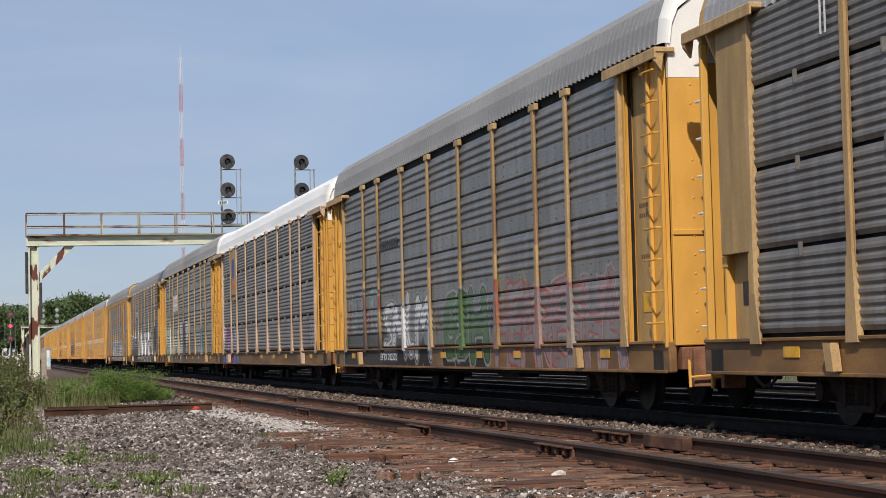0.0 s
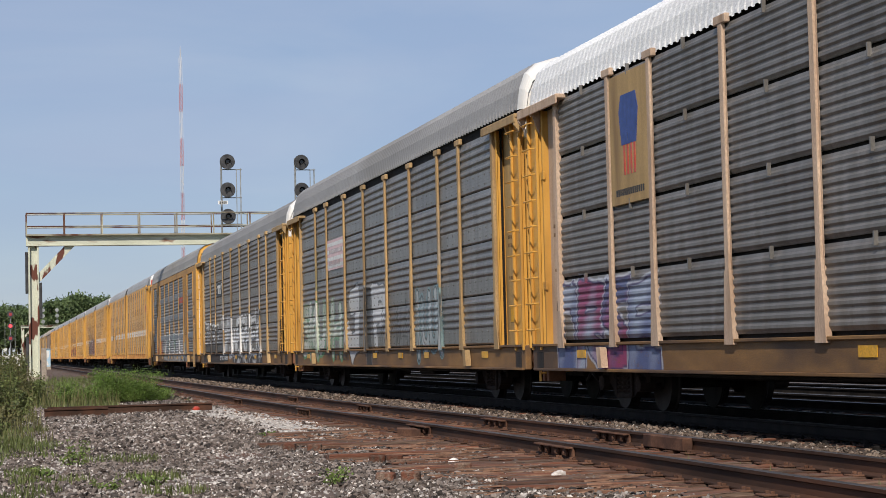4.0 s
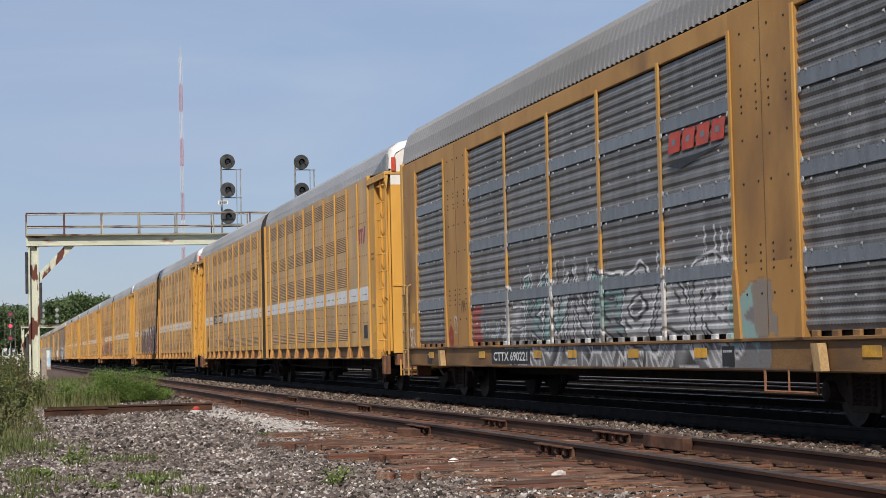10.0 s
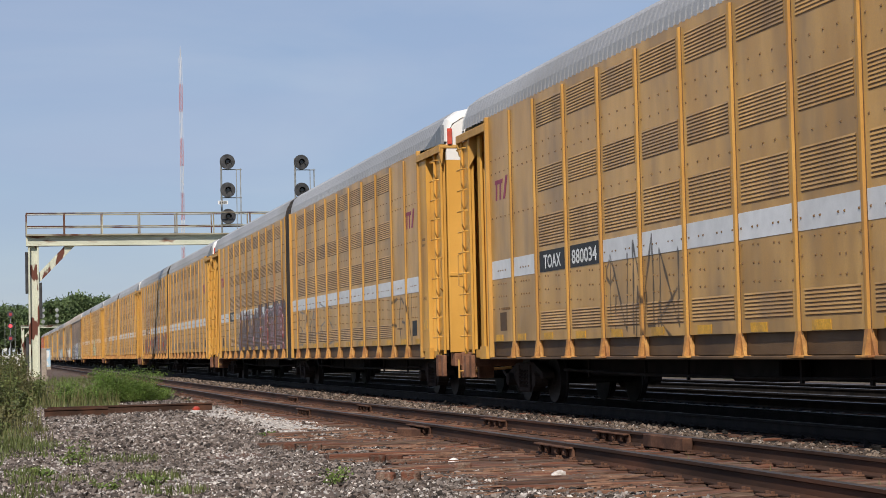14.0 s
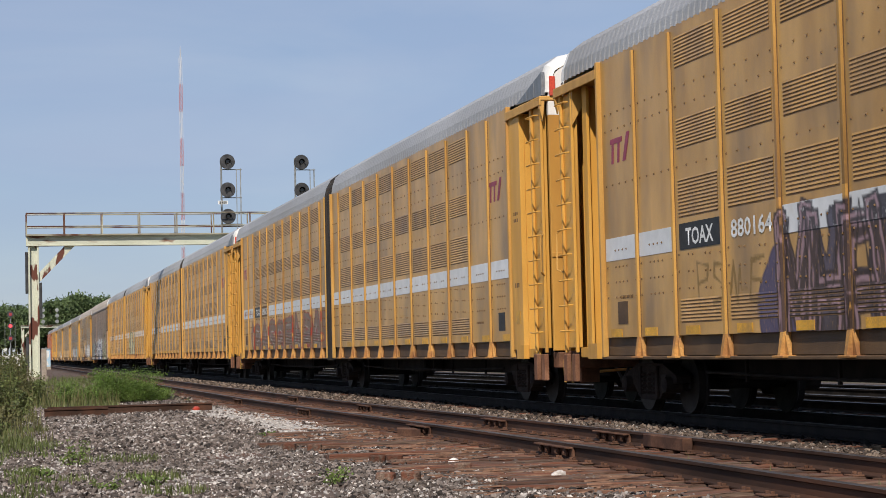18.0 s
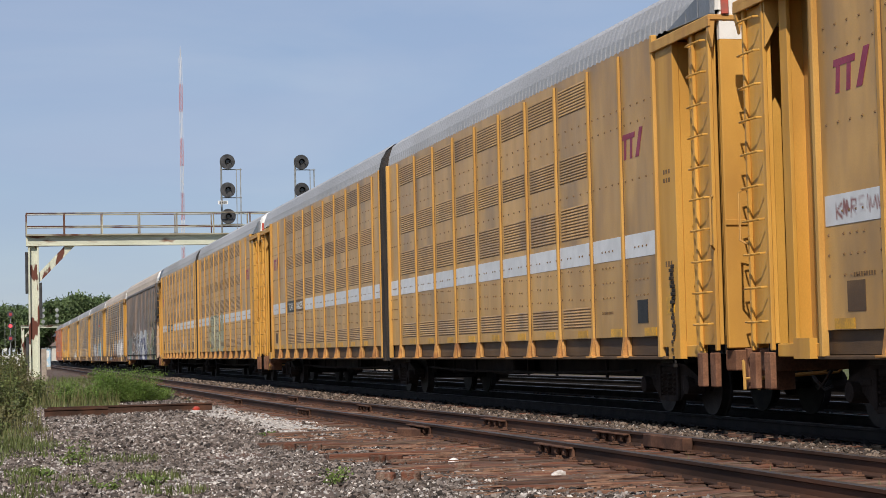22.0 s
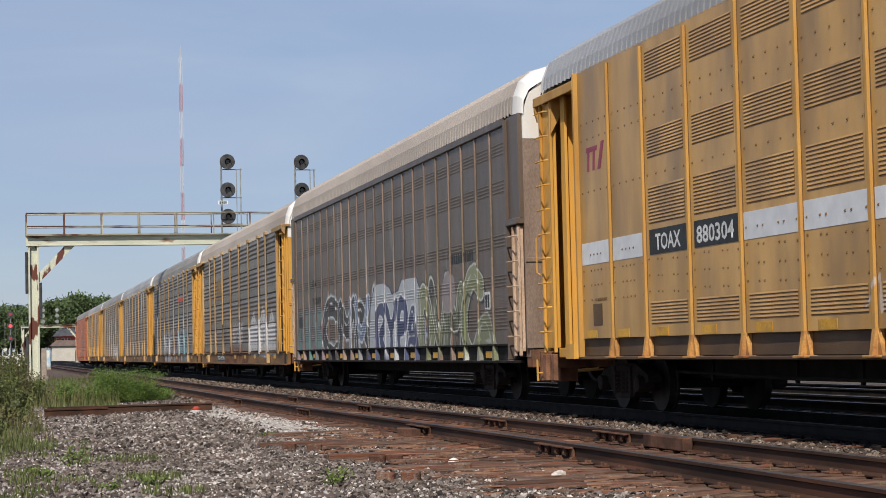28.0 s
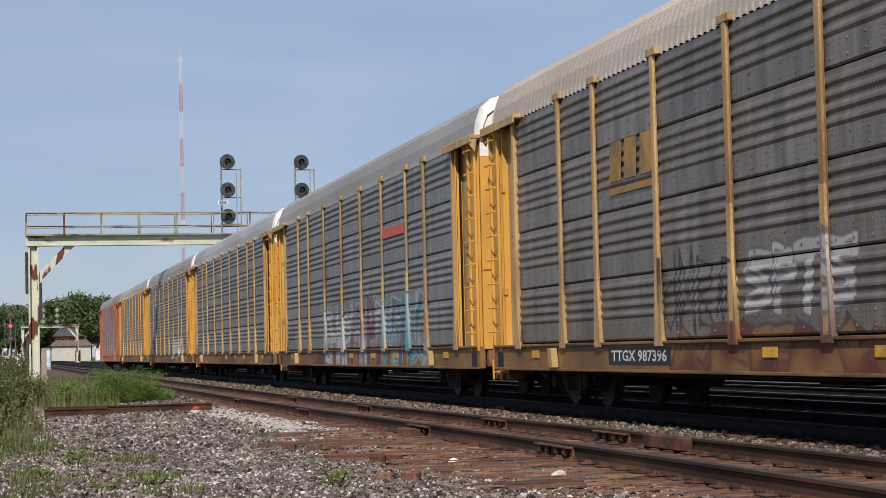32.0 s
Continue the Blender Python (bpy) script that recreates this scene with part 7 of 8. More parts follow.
# ---- distance ----
def radio_mast():
    m = tagged(new("radio_mast"), "tall red and white lattice radio mast", "radio mast")
    m.location = (88.2, 900.0, 0)
    tall, w = 151.0, 0.85
    bands = 11
    for b in range(bands):
        s, z0, z1 = Shape(), tall * 0.965 * b / bands, tall * 0.965 * (b + 1) / bands
        legs = [(w * math.cos(a), w * math.sin(a)) for a in (0.4, 2.5, 4.6)]
        for x, y in legs:
            s.box(x - 0.08, x + 0.08, y - 0.08, y + 0.08, z0, z1)
        n = 6
        for i in range(n):
            za, zb = z0 + (z1 - z0) * i / n, z0 + (z1 - z0) * (i + 1) / n
            for (xa, ya), (xb, yb) in zip(legs, legs[1:] + legs[:1]):
                s.tube([(xa, ya, za), (xb, yb, zb)], 0.06, 4)
                s.tube([(xa, ya, za), (xb, yb, za)], 0.05, 4)
        part("section", s, MAST_RED if b % 2 else MAST_WHITE, m)
    part("aerial", Shape().tube([(0, 0, tall * 0.965), (0, 0, tall)], [0.3, 0.12], 6), MAST_WHITE, m)


radio_mast()


def tree_meshes(seed):
    rr = random.Random(seed)
    trunk = Shape().tube([(0, 0, 0), (0.2, 0.1, 5), (0.1, -0.2, 10), (0, 0, 15)], [0.5, 0.4, 0.28, 0.1], 7)
    crown = Shape()
    for _ in range(26):
        a, h = rr.uniform(0, 6.28), rr.uniform(0.2, 1.0)
        reach = 6.0 * math.sqrt(max(0.05, 1 - abs(h - 0.45) * 1.5)) * rr.uniform(0.35, 1.0)
        c = Vector((math.cos(a) * reach, math.sin(a) * reach, 4 + 16 * h))
        trunk.tube([(0, 0, c.z * 0.55), c * 0.6 + Vector((0, 0, c.z * 0.3)), c], [0.16, 0.1, 0.03], 4)
        leaves(crown, c, (2.3, 2.3, 1.7), 120, 0.75, rr, 0.2, 0.42)
    return trunk.mesh("trunk", [BARK]), crown.mesh("crown", [LEAF_FAR], False)


KINDS = [tree_meshes(40 + i) for i in range(5)]
tr = random.Random(8)
for i in range(60):
    row = i % 3
    x = -16 + 68 * (i / 59.0) + tr.uniform(-2, 2)
    y = 700 + 28 * row + tr.uniform(-8, 8)
    s = tr.uniform(0.9, 1.08) + 0.16 * math.exp(-((x - 33) / 7) ** 2) - 0.14 * math.exp(-((x - 14) / 4) ** 2) + 0.02 * row
    t = tagged(new("tree"), "broad leafy deciduous tree in the distance", "tree", "trees behind the station")
    t.location, t.rotation_euler, t.scale = (x, y, -0.4), (0, 0, tr.uniform(0, 6.28)), (s, s, s)
    k = tr.randrange(5)
    put("trunk", KINDS[k][0], t)
    put("crown", KINDS[k][1], t)


def station():
    h = tagged(new("station_building"), "low beige station building with dark hipped roof", "building")
    h.location = (24.5, 640.0, -0.3)
    part("wall", Shape().box(-6.5, 6.5, 0, 9, 0, 5.2), WALL_BEIGE, h)
    part("upper_wall", Shape().box(-5.2, 3.0, 3, 9, 5.0, 8.6), RED_MARK, h)
    r = Shape().add([(-7.2, -0.8, 5.2), (7.2, -0.8, 5.2), (7.2, 9.8, 5.2), (-7.2, 9.8, 5.2), (-4.5, 3.6, 7.6), (5.0, 3.6, 7.6)], [(0, 1, 5, 4), (1, 2, 5), (2, 3, 4, 5), (3, 0, 4), (0, 3, 2, 1)])
    part("roof", r, SHINGLE_BROWN, h)
    u = Shape().add([(-6.2, 1.6, 8.5), (4.0, 1.6, 8.5), (4.0, 10, 8.5), (-6.2, 10, 8.5), (-3.5, 5.5, 11.2), (1.2, 5.5, 11.2)], [(0, 1, 5, 4), (1, 2, 5), (2, 3, 4, 5), (3, 0, 4), (0, 3, 2, 1)])
    part("upper_roof", u, SHINGLE, h)
    for x in (-4.5, -2.6, -0.7):
        w = part("window", Shape().box(x - 0.5, x + 0.5, 2.94, 3.0, 6.6, 7.9), CHALK, h)
        part("pane", Shape().box(x - 0.4, x + 0.4, 2.9, 2.94, 6.7, 7.8), GLASS, w)
    dr = part("door", Shape().box(1.2, 3.0, -0.05, 0.0, 0, 3.6), INK, h)
    part("pane", Shape().box(1.4, 2.8, -0.08, -0.05, 1.8, 3.3), GLASS, dr)


station()
tagged(part("shed", Shape().box(31.6, 35.4, 620, 626, -0.3, 3.4, 0.1).add([(31.4, 619.8, 3.4), (35.6, 619.8, 3.4), (35.6, 626.2, 3.4), (31.4, 626.2, 3.4), (33.5, 623, 4.1)], [(0, 1, 4), (1, 2, 4), (2, 3, 4), (3, 0, 4)]), WHITE), "small white shed beside the station", "shed")
tagged(part("white_wall", Shape().box(-9, 4.0, 330, 330.5, -0.3, 1.6, 0.05).box(-9, 4.0, 329.9, 330.6, 1.6, 1.75), WHITE), "long low white wall beyond the tracks", "wall", kind="structure")
tagged(part("utility_pole", Shape().tube([(30.0, 560, -0.4), (30.0, 560, 11.5)], [0.2, 0.14], 8).box(29.1, 30.9, 559.9, 560.1, 10.6, 10.8), BARK), "weathered wooden utility pole in the distance", "utility pole")

# ---- the train ----
W, K = (0.78, 0.78, 0.76), (0.02, 0.02, 0.022)
PALE, GREYS = (0.48, 0.48, 0.49), (0.12, 0.12, 0.13)
BLK, SOOT = (0.03, 0.03, 0.032), (0.06, 0.058, 0.06)
S1 = [(7.0, 11.6, 0.72, 2.4, 5, [SOOT, (0.26, 0.09, 0.065), (0.16, 0.17, 0.17)], (0.3, 0.5, 0.48), SOOT, 3, 1.1, "MAVMN", (0.22, 0.07, 0.05)), (9.0, 11.3, 0.72, 1.35, 2, [(0.40, 0.14, 0.06), (0.20, 0.40, 0.38)], (0.05, 0.04, 0.05), None, 44, 1.2, "OU"),
      (4.6, 11.6, 0.64, 1.03, 1, [SOOT], (0.05, 0.048, 0.048), None, 74, 3.5, "E"), (1.6, 6.45, 0.72, 1.2, 4, [BLK], BLK, None, 40, 1.1, "VWVW"), (1.6, 6.45, 1.0, 2.3, 4, [(0.72, 0.72, 0.72), (0.62, 0.62, 0.62)], BLK, (0.34, 0.34, 0.34), 4, 0.95, "SMLM", None, True),
      (-3.2, 0.25, 0.68, 1.1, 3, [BLK], BLK, (0.3, 0.32, 0.3), 41, 1.2, "OUO", None, True), (-3.2, 0.25, 0.95, 2.15, 3, [(0.075, 0.15, 0.06), (0.115, 0.2, 0.095)], BLK, (0.34, 0.36, 0.34), 5, 1.1, "GSH", None, True), (0.3, 1.4, 1.3, 2.0, 1, [BLK], BLK, None, 38, 0.2, "z"), (-4.0, -3.3, 1.3, 2.0, 1, [BLK], BLK, None, 39, 0.2, "z"),
      (-6.6, -4.0, 1.7, 2.5, 2, [(0.3, 0.33, 0.05)], (0.36, 0.38, 0.05), None, 37, 0.28, "~A"), (-6.6, -3.95, 0.75, 2.2, 3, [(0.26, 0.25, 0.25), (0.22, 0.21, 0.21)], (0.36, 0.06, 0.05), None, 6, 0.95, "HEA"), (-11.2, -6.7, 0.75, 2.15, 5, [(0.27, 0.26, 0.26), (0.22, 0.2, 0.2)], (0.38, 0.07, 0.06), (0.34, 0.32, 0.3), 7, 0.95, "RESHA")]
S2 = [(6.9, 11.65, 0.7, 1.95, 4, [(0.10, 0.13, 0.26), (0.35, 0.40, 0.50), (0.28, 0.06, 0.14)], (0.05, 0.04, 0.12), (0.42, 0.44, 0.5), 9, 1.0, "DRSE"), (-11.1, -10.2, 1.25, 1.85, 2, [PALE], (0.5, 0.5, 0.5), None, 10, 0.25, "SE"), (-11.2, -10.1, 1.75, 2.0, 3, [PALE], (0.45, 0.45, 0.45), None, 11, 0.2, "TJE")]
SA = [(5.0, 11.35, 1.0, 2.35, 5, [(0.66, 0.66, 0.6), (0.42, 0.46, 0.36), (0.68, 0.68, 0.64)], (0.13, 0.27, 0.15), None, 12, 1.05, "SKUVH", (0.16, 0.33, 0.19), True), (2.0, 3.9, 1.05, 2.45, 1, [(0.6, 0.6, 0.6)], BLK, None, 13, 1.25, "J"), (0.5, 1.6, 0.75, 2.55, 1, [(0.07, 0.07, 0.07)], (0.03, 0.03, 0.03), (0.3, 0.3, 0.3), 45, 1.6, "I"),
      (-1.1, 0.5, 1.05, 2.55, 1, [(0.62, 0.62, 0.62)], BLK, None, 43, 0.95, "F"), (-1.0, 0.1, 1.85, 2.3, 1, [(0.62, 0.62, 0.62)], (0.5, 0.5, 0.5), None, 47, 1.4, "U"), (-4.2, -0.4, 1.25, 2.2, 5, [BLK], (0.035, 0.035, 0.035), None, 46, 0.22, "z~zHz"), (-4.2, -0.4, 1.1, 1.6, 6, [BLK], (0.035, 0.035, 0.035), None, 52, 0.2, "~zMzHz"), (-7.2, -4.2, 0.95, 2.3, 4, [(0.30, 0.36, 0.38), (0.5, 0.52, 0.52)], (0.05, 0.06, 0.07), (0.20, 0.32, 0.34), 14, 1.1, "IUUI", None, True)]
SB = [(6.1, 11.6, 0.95, 2.2, 4, [(0.05, 0.05, 0.056), (0.065, 0.065, 0.07)], (0.8, 0.8, 0.79), (0.78, 0.78, 0.77), 15, 1.1, "FUSE"), (3.7, 5.3, 2.1, 2.75, 4, [PALE], (0.6, 0.6, 0.6), None, 61, 0.28, "zMzE"), (1.3, 4.5, 0.95, 2.5, 3, [(0.66, 0.66, 0.66), (0.4, 0.4, 0.41)], (0.035, 0.035, 0.04), (0.74, 0.74, 0.74), 16, 0.95, "DPS", None, True),
      (-6.9, 1.25, 0.68, 1.05, 7, [(0.07, 0.07, 0.075), (0.55, 0.55, 0.55)], (0.05, 0.05, 0.055), None, 62, 1.2, "VOWVAVO"), (5.0, 11.7, 0.64, 1.03, 1, [SOOT], (0.05, 0.048, 0.048), None, 73, 3.5, "E"), (-6.9, 1.25, 1.0, 2.55, 6, [(0.82, 0.82, 0.81), (0.7, 0.7, 0.7)], (0.03, 0.03, 0.033), None, 17, 0.78, "WERHEK", (0.05, 0.05, 0.055))]
MINT, MIST, DUSK = (0.26, 0.44, 0.42), (0.62, 0.62, 0.62), (0.3, 0.3, 0.305)
C_SPECS = [(-6.6, 4.3, 0.62, 1.1, 1, [(0.2, 0.2, 0.2)], (0.22, 0.22, 0.22), None, 57, 3.5, "E"), (-6.5, 4.3, 0.62, 1.3, 10, [(0.03, 0.03, 0.033), (0.3, 0.3, 0.3)], (0.66, 0.66, 0.66), None, 76, 0.75, "VNVAMVNVAV"), (-6.6, -2.2, 1.1, 2.05, 3, [MIST, (0.42, 0.42, 0.425)], (0.025, 0.025, 0.025), (0.8, 0.8, 0.8), 58, 0.9, "OAR", None, True),
           (-2.2, 4.2, 1.1, 2.1, 5, [MIST, DUSK, MINT], (0.03, 0.03, 0.033), (0.78, 0.78, 0.78), 18, 0.8, "HKMNR"), (-6.5, -5.5, 1.3, 2.65, 3, [W], (0.7, 0.7, 0.7), None, 59, 0.26, "AIN"), (-4.2, -3.7, 1.9, 2.4, 2, [W], (0.66, 0.66, 0.66), None, 77, 0.22, "IA"), (-1.6, 3.6, 1.6, 2.5, 8, [W], (0.64, 0.65, 0.65), None, 60, 0.24, "IAINIAII"), (-1.6, 3.6, 1.5, 2.4, 7, [BLK], (0.06, 0.05, 0.055), None, 78, 0.15, "INIIAIN"),
           (4.3, 6.6, 1.2, 1.55, 6, [MINT], (0.5, 0.54, 0.54), None, 48, 0.25, "EzHEzL"), (6.1, 6.7, 1.15, 1.75, 1, [(0.42, 0.11, 0.1)], (0.36, 0.15, 0.14), None, 79, 0.7, "E"), (-7.25, -6.55, 1.05, 1.6, 1, [MINT], (0.3, 0.42, 0.41), None, 84, 0.9, "K"), (-7.85, -7.35, 1.2, 1.7, 1, [(0.26, 0.23, 0.2)], (0.26, 0.23, 0.2), None, 85, 1.0, "E"), (7.9, 8.2, 1.3, 1.75, 1, [W], (0.62, 0.56, 0.58), None, 86, 0.25, "D"), (8.35, 8.6, 1.1, 1.45, 1, [(0.3, 0.05, 0.045)], (0.28, 0.06, 0.05), None, 87, 1.0, "O"),
           (11.55, 12.4, 1.08, 1.5, 4, [W], (0.74, 0.74, 0.73), None, 88, 0.26, "SEUD"), (7.2, 7.55, 1.75, 2.3, 2, [BLK], (0.1, 0.06, 0.035), None, 89, 0.1, "AK")]
SM1 = [(8.8, 12.1, 1.15, 2.62, 3, [BLK], (0.055, 0.045, 0.04), None, 70, 0.25, "NMN"), (9.0, 12.0, 0.95, 1.9, 3, [BLK], (0.055, 0.045, 0.04), None, 71, 0.2, "LzK"), (11.7, 12.2, 1.95, 2.35, 1, [BLK], (0.06, 0.05, 0.045), None, 72, 0.15, "O")]
SM2 = [(12.0, 12.8, 0.95, 2.0, 1, [(0.085, 0.078, 0.15)], (0.06, 0.055, 0.12), None, 50, 2.0, "O", None, True), (7.3, 12.3, 0.75, 2.4, 6, [(0.1, 0.09, 0.13), (0.06, 0.055, 0.07)], (0.05, 0.045, 0.06), None, 49, 1.35, "HMHWHM"), (7.3, 12.3, 0.75, 2.45, 6, [(0.035, 0.03, 0.035), (0.06, 0.045, 0.05)], (0.36, 0.24, 0.28), (0.035, 0.028, 0.035), 19, 0.8, "MHEWAM"), (7.2, 12.3, 0.8, 2.65, 6, [BLK], (0.03, 0.025, 0.03), None, 29, 0.28, "NMAVNA"), (6.9, 7.6, 1.0, 2.3, 1, [(0.085, 0.078, 0.15)], (0.06, 0.055, 0.12), None, 51, 1.6, "O", None, True),
       (1.5, 7.1, 0.95, 2.35, 3, [(0.055, 0.045, 0.05), (0.09, 0.06, 0.075)], (0.05, 0.04, 0.05), None, 48, 2.2, "HHH"), (1.45, 7.1, 0.95, 2.5, 5, [(0.05, 0.045, 0.05), (0.09, 0.075, 0.08), (0.17, 0.025, 0.045)], (0.46, 0.31, 0.36), (0.05, 0.04, 0.05), 53, 1.1, "ZETUR", (0.2, 0.025, 0.05), True), (-8.0, -1.5, 1.15, 2.4, 5, [BLK], (0.16, 0.17, 0.19), None, 20, 0.18, "SNzRS"), (-4.5, -1.6, 1.3, 2.3, 3, [BLK], (0.09, 0.08, 0.08), None, 21, 0.15, "VNK"),
       (-18.0, -15.6, 1.0, 2.35, 3, [BLK], (0.05, 0.045, 0.045), None, 55, 0.28, "EGN"), (12.8, 15.2, 1.5, 2.1, 4, [BLK], (0.24, 0.15, 0.05), None, 56, 0.2, "PSzE")]
GRIME, GRIME2 = (0.19, 0.135, 0.10), (0.15, 0.11, 0.09)
SM3 = [(p - 1.72, p + 0.02, 0.92, 2.05 + 0.03 * k, 1, [GRIME, GRIME2], (0.30, 0.045, 0.04), None, 26 + k, 0.8, form, (0.28, 0.035, 0.03), form in "SR") for k, (p, form) in enumerate(((15.9, "R"), (14.1, "A"), (12.3, "S"), (10.5, "R"), (8.7, "E"), (6.9, "A"), (5.1, "P"), (3.3, "A")))]
SM3 += [(p - 1.5, p - 0.2, 1.0, 1.95, 1, [W], (0.5, 0.46, 0.42), None, 80 + k, 0.12, form) for k, (p, form) in enumerate(((15.9, "R"), (14.1, "A"), (12.3, "S"), (10.5, "R"), (8.7, "E"), (6.9, "A"), (5.1, "P"), (3.3, "A")))] + [(0.5, 1.5, 1.0, 2.2, 1, [GRIME], (0.30, 0.045, 0.04), None, 90, 1.4, "S"), (16.15, 18.6, 2.38, 2.58, 13, [BLK], (0.24, 0.07, 0.06), None, 91, 0.0, "KzREz~TzESKEz"), (16.0, 16.7, 1.0, 2.1, 1, [GRIME], (0.30, 0.045, 0.04), None, 92, 1.0, "C", (0.28, 0.035, 0.03), True)]
SM5 = [(-10.35, -5.2, 0.85, 2.5, 3, [(0.52, 0.5, 0.34), (0.36, 0.38, 0.24)], (0.03, 0.03, 0.027), (0.22, 0.26, 0.15), 22, 1.15, "SRA"), (-10.3, -5.3, 0.8, 2.6, 3, [BLK], (0.03, 0.03, 0.03), None, 23, 0.28, "NRA"), (6.0, 9.0, 1.3, 1.75, 3, [(0.50, 0.31, 0.11)], (0.58, 0.52, 0.46), None, 33, 0.28, "zMz")]
SG = [(7.7, 12.0, 0.78, 2.2, 6, [(0.10, 0.26, 0.24), (0.14, 0.12, 0.11), (0.12, 0.3, 0.28)], (0.30, 0.20, 0.23), (0.12, 0.17, 0.17), 23, 1.0, "KHMANR"), (0.05, 7.5, 0.74, 2.5, 3, [(0.028, 0.028, 0.03), (0.035, 0.035, 0.04)], (0.7, 0.72, 0.73), (0.3, 0.35, 0.38), 24, 1.15, "CMN", None, True), (1.0, 4.2, 1.1, 2.45, 2, [(0.17, 0.22, 0.32)], (0.6, 0.63, 0.68), None, 63, 0.7, "IV", None, True),
      (-4.85, -0.1, 0.72, 2.2, 1, [(0.46, 0.49, 0.52)], (0.46, 0.49, 0.52), (0.05, 0.065, 0.15), 64, 3.6, "M", None, True), (-4.8, -0.15, 0.76, 2.2, 4, [(0.035, 0.05, 0.125), (0.05, 0.065, 0.15)], (0.7, 0.72, 0.75), None, 25, 0.95, "RYPA", None, True), (-10.3, -4.9, 0.76, 2.5, 4, [(0.20, 0.225, 0.12), (0.26, 0.275, 0.16), (0.07, 0.065, 0.06)], (0.62, 0.63, 0.58), (0.10, 0.105, 0.075), 26, 1.1, "DVMC", (0.035, 0.033, 0.03), True), (-9.9, -5.2, 0.9, 2.2, 4, [BLK], (0.05, 0.048, 0.045), None, 75, 0.28, "IVNC"),
      (-11.4, -10.0, 0.8, 1.75, 1, [(0.2, 0.22, 0.13)], (0.46, 0.46, 0.42), None, 65, 1.1, "A", None, True), (-8.1, -7.3, 1.9, 2.45, 1, [(0.3, 0.26, 0.26)], (0.33, 0.29, 0.29), None, 66, 1.5, "O", None, True)]
GHOST = (0.62, 0.61, 0.6)
SD = [(-5.95, -4.4, 1.2, 2.3, 1, [GHOST], (0.36, 0.35, 0.35), None, 27, 1.25, "^"), (-8.6, -6.95, 1.18, 2.42, 1, [GHOST], (0.36, 0.35, 0.35), None, 28, 1.25, "^"), (-10.5, -9.15, 1.2, 2.36, 1, [GHOST], (0.36, 0.35, 0.35), None, 29, 1.25, "^"), (-8.5, -7.0, 1.2, 1.9, 3, [PALE], (0.2, 0.2, 0.25), None, 67, 0.2, "Szz"), (-10.8, -8.7, 1.25, 1.55, 4, [PALE], (0.42, 0.42, 0.42), None, 68, 0.25, "SzEz"),
      (-2.05, 1.0, 1.45, 2.2, 4, [(0.5, 0.49, 0.48), (0.42, 0.41, 0.41)], (0.16, 0.13, 0.13), None, 30, 0.95, "SPTS"), (1.3, 4.1, 1.15, 2.35, 4, [BLK], (0.028, 0.027, 0.027), None, 31, 0.28, "HMRS"), (1.4, 4.0, 1.2, 2.0, 4, [BLK], (0.03, 0.03, 0.03), None, 69, 0.25, "OAEz"), (-3.2, 3.5, 0.66, 1.05, 5, [(0.14, 0.05, 0.042), (0.26, 0.15, 0.07)], (0.11, 0.055, 0.05), None, 32, 1.1)]
SE = [(0.35, 4.4, 0.75, 2.05, 4, [(0.5, 0.5, 0.5), PALE], GREYS, (0.36, 0.36, 0.37), 34, 1.0), (-4.1, 0.3, 0.75, 2.25, 4, [(0.20, 0.07, 0.075), (0.45, 0.45, 0.46), (0.14, 0.1, 0.15)], (0.1, 0.1, 0.12), (0.4, 0.4, 0.41), 35, 1.0), (-8.6, -4.1, 0.75, 2.25, 5, [(0.12, 0.31, 0.37), (0.34, 0.46, 0.5), (0.10, 0.16, 0.2)], (0.08, 0.1, 0.12), (0.42, 0.45, 0.46), 36, 1.0)]
SF = [(-9.0, -3.0, 1.0, 1.8, 4, [W, PALE], GREYS, None, 37)]

train = []
TRAIN_X = 10.65


def couple(car, y):
    train.append((car, y))


def lettered(car, text, u, mat, board=None, z=0.77, length=2.2):
    if board:
        part("number_board", Shape().box(FACE - 0.006, FACE - 0.002, u - length - 0.15, u + 0.15, z - 0.05, z + 0.22), board, car)
    words(text, FACE - 0.0075, u, z, 0.17, mat, car, length)


lead = autorack("dark grey ribbed car carrier with tan posts and clipped panels", PAN_FINE, "fine", POST, ROOF, end=TAN, cap=YEL, flush=True)
bars(FACE + 0.155, 12.2, 3.0, 0.14, 8, INK, lead, 0.3, 0.1)
bars(FACE - 0.03, 9.3, 4.5, 0.4, 2, CHALK, lead, 0.6, 0.12)
couple(lead, -183.22)
c1 = autorack("grey corrugated car carrier with tan posts and graffiti", PAN_GREY, "flat", POST, ROOF_DULL, specs=S1, lift=0.18)
bars(FACE - 0.018, 6.6, 3.45, 0.22, 8, INK, c1, 0.35, 0.26)
lettered(c1, "ETTX 702502", 6.9, CHALK, INK, 0.78, 1.9)
couple(c1, -155.5)
c2 = autorack("grey ribbed car carrier with white roof and pinkish posts", PAN_FINE, "fine", PINK, ROOF_WHITE, specs=S2, end=PINK, lift=0.08)
pl = part("placard", Shape().box(FACE - 0.045, FACE + 0.0, 6.86, 8.58, 3.12, 5.08, 0.006), TAN, c2, "tall tan sign panel with a blue shield")
part("shield", Shape().slab([(7.4, 4.0), (8.05, 4.0), (8.15, 4.5), (8.05, 4.75), (7.4, 4.75), (7.3, 4.5)], "x", FACE - 0.050, FACE - 0.045), BLUE_MARK, pl)
for i in range(4):
    part("band", Shape().box(FACE - 0.050, FACE - 0.045, 7.45 + 0.15 * i, 7.52 + 0.15 * i, 3.55, 4.0), RED_MARK, pl)
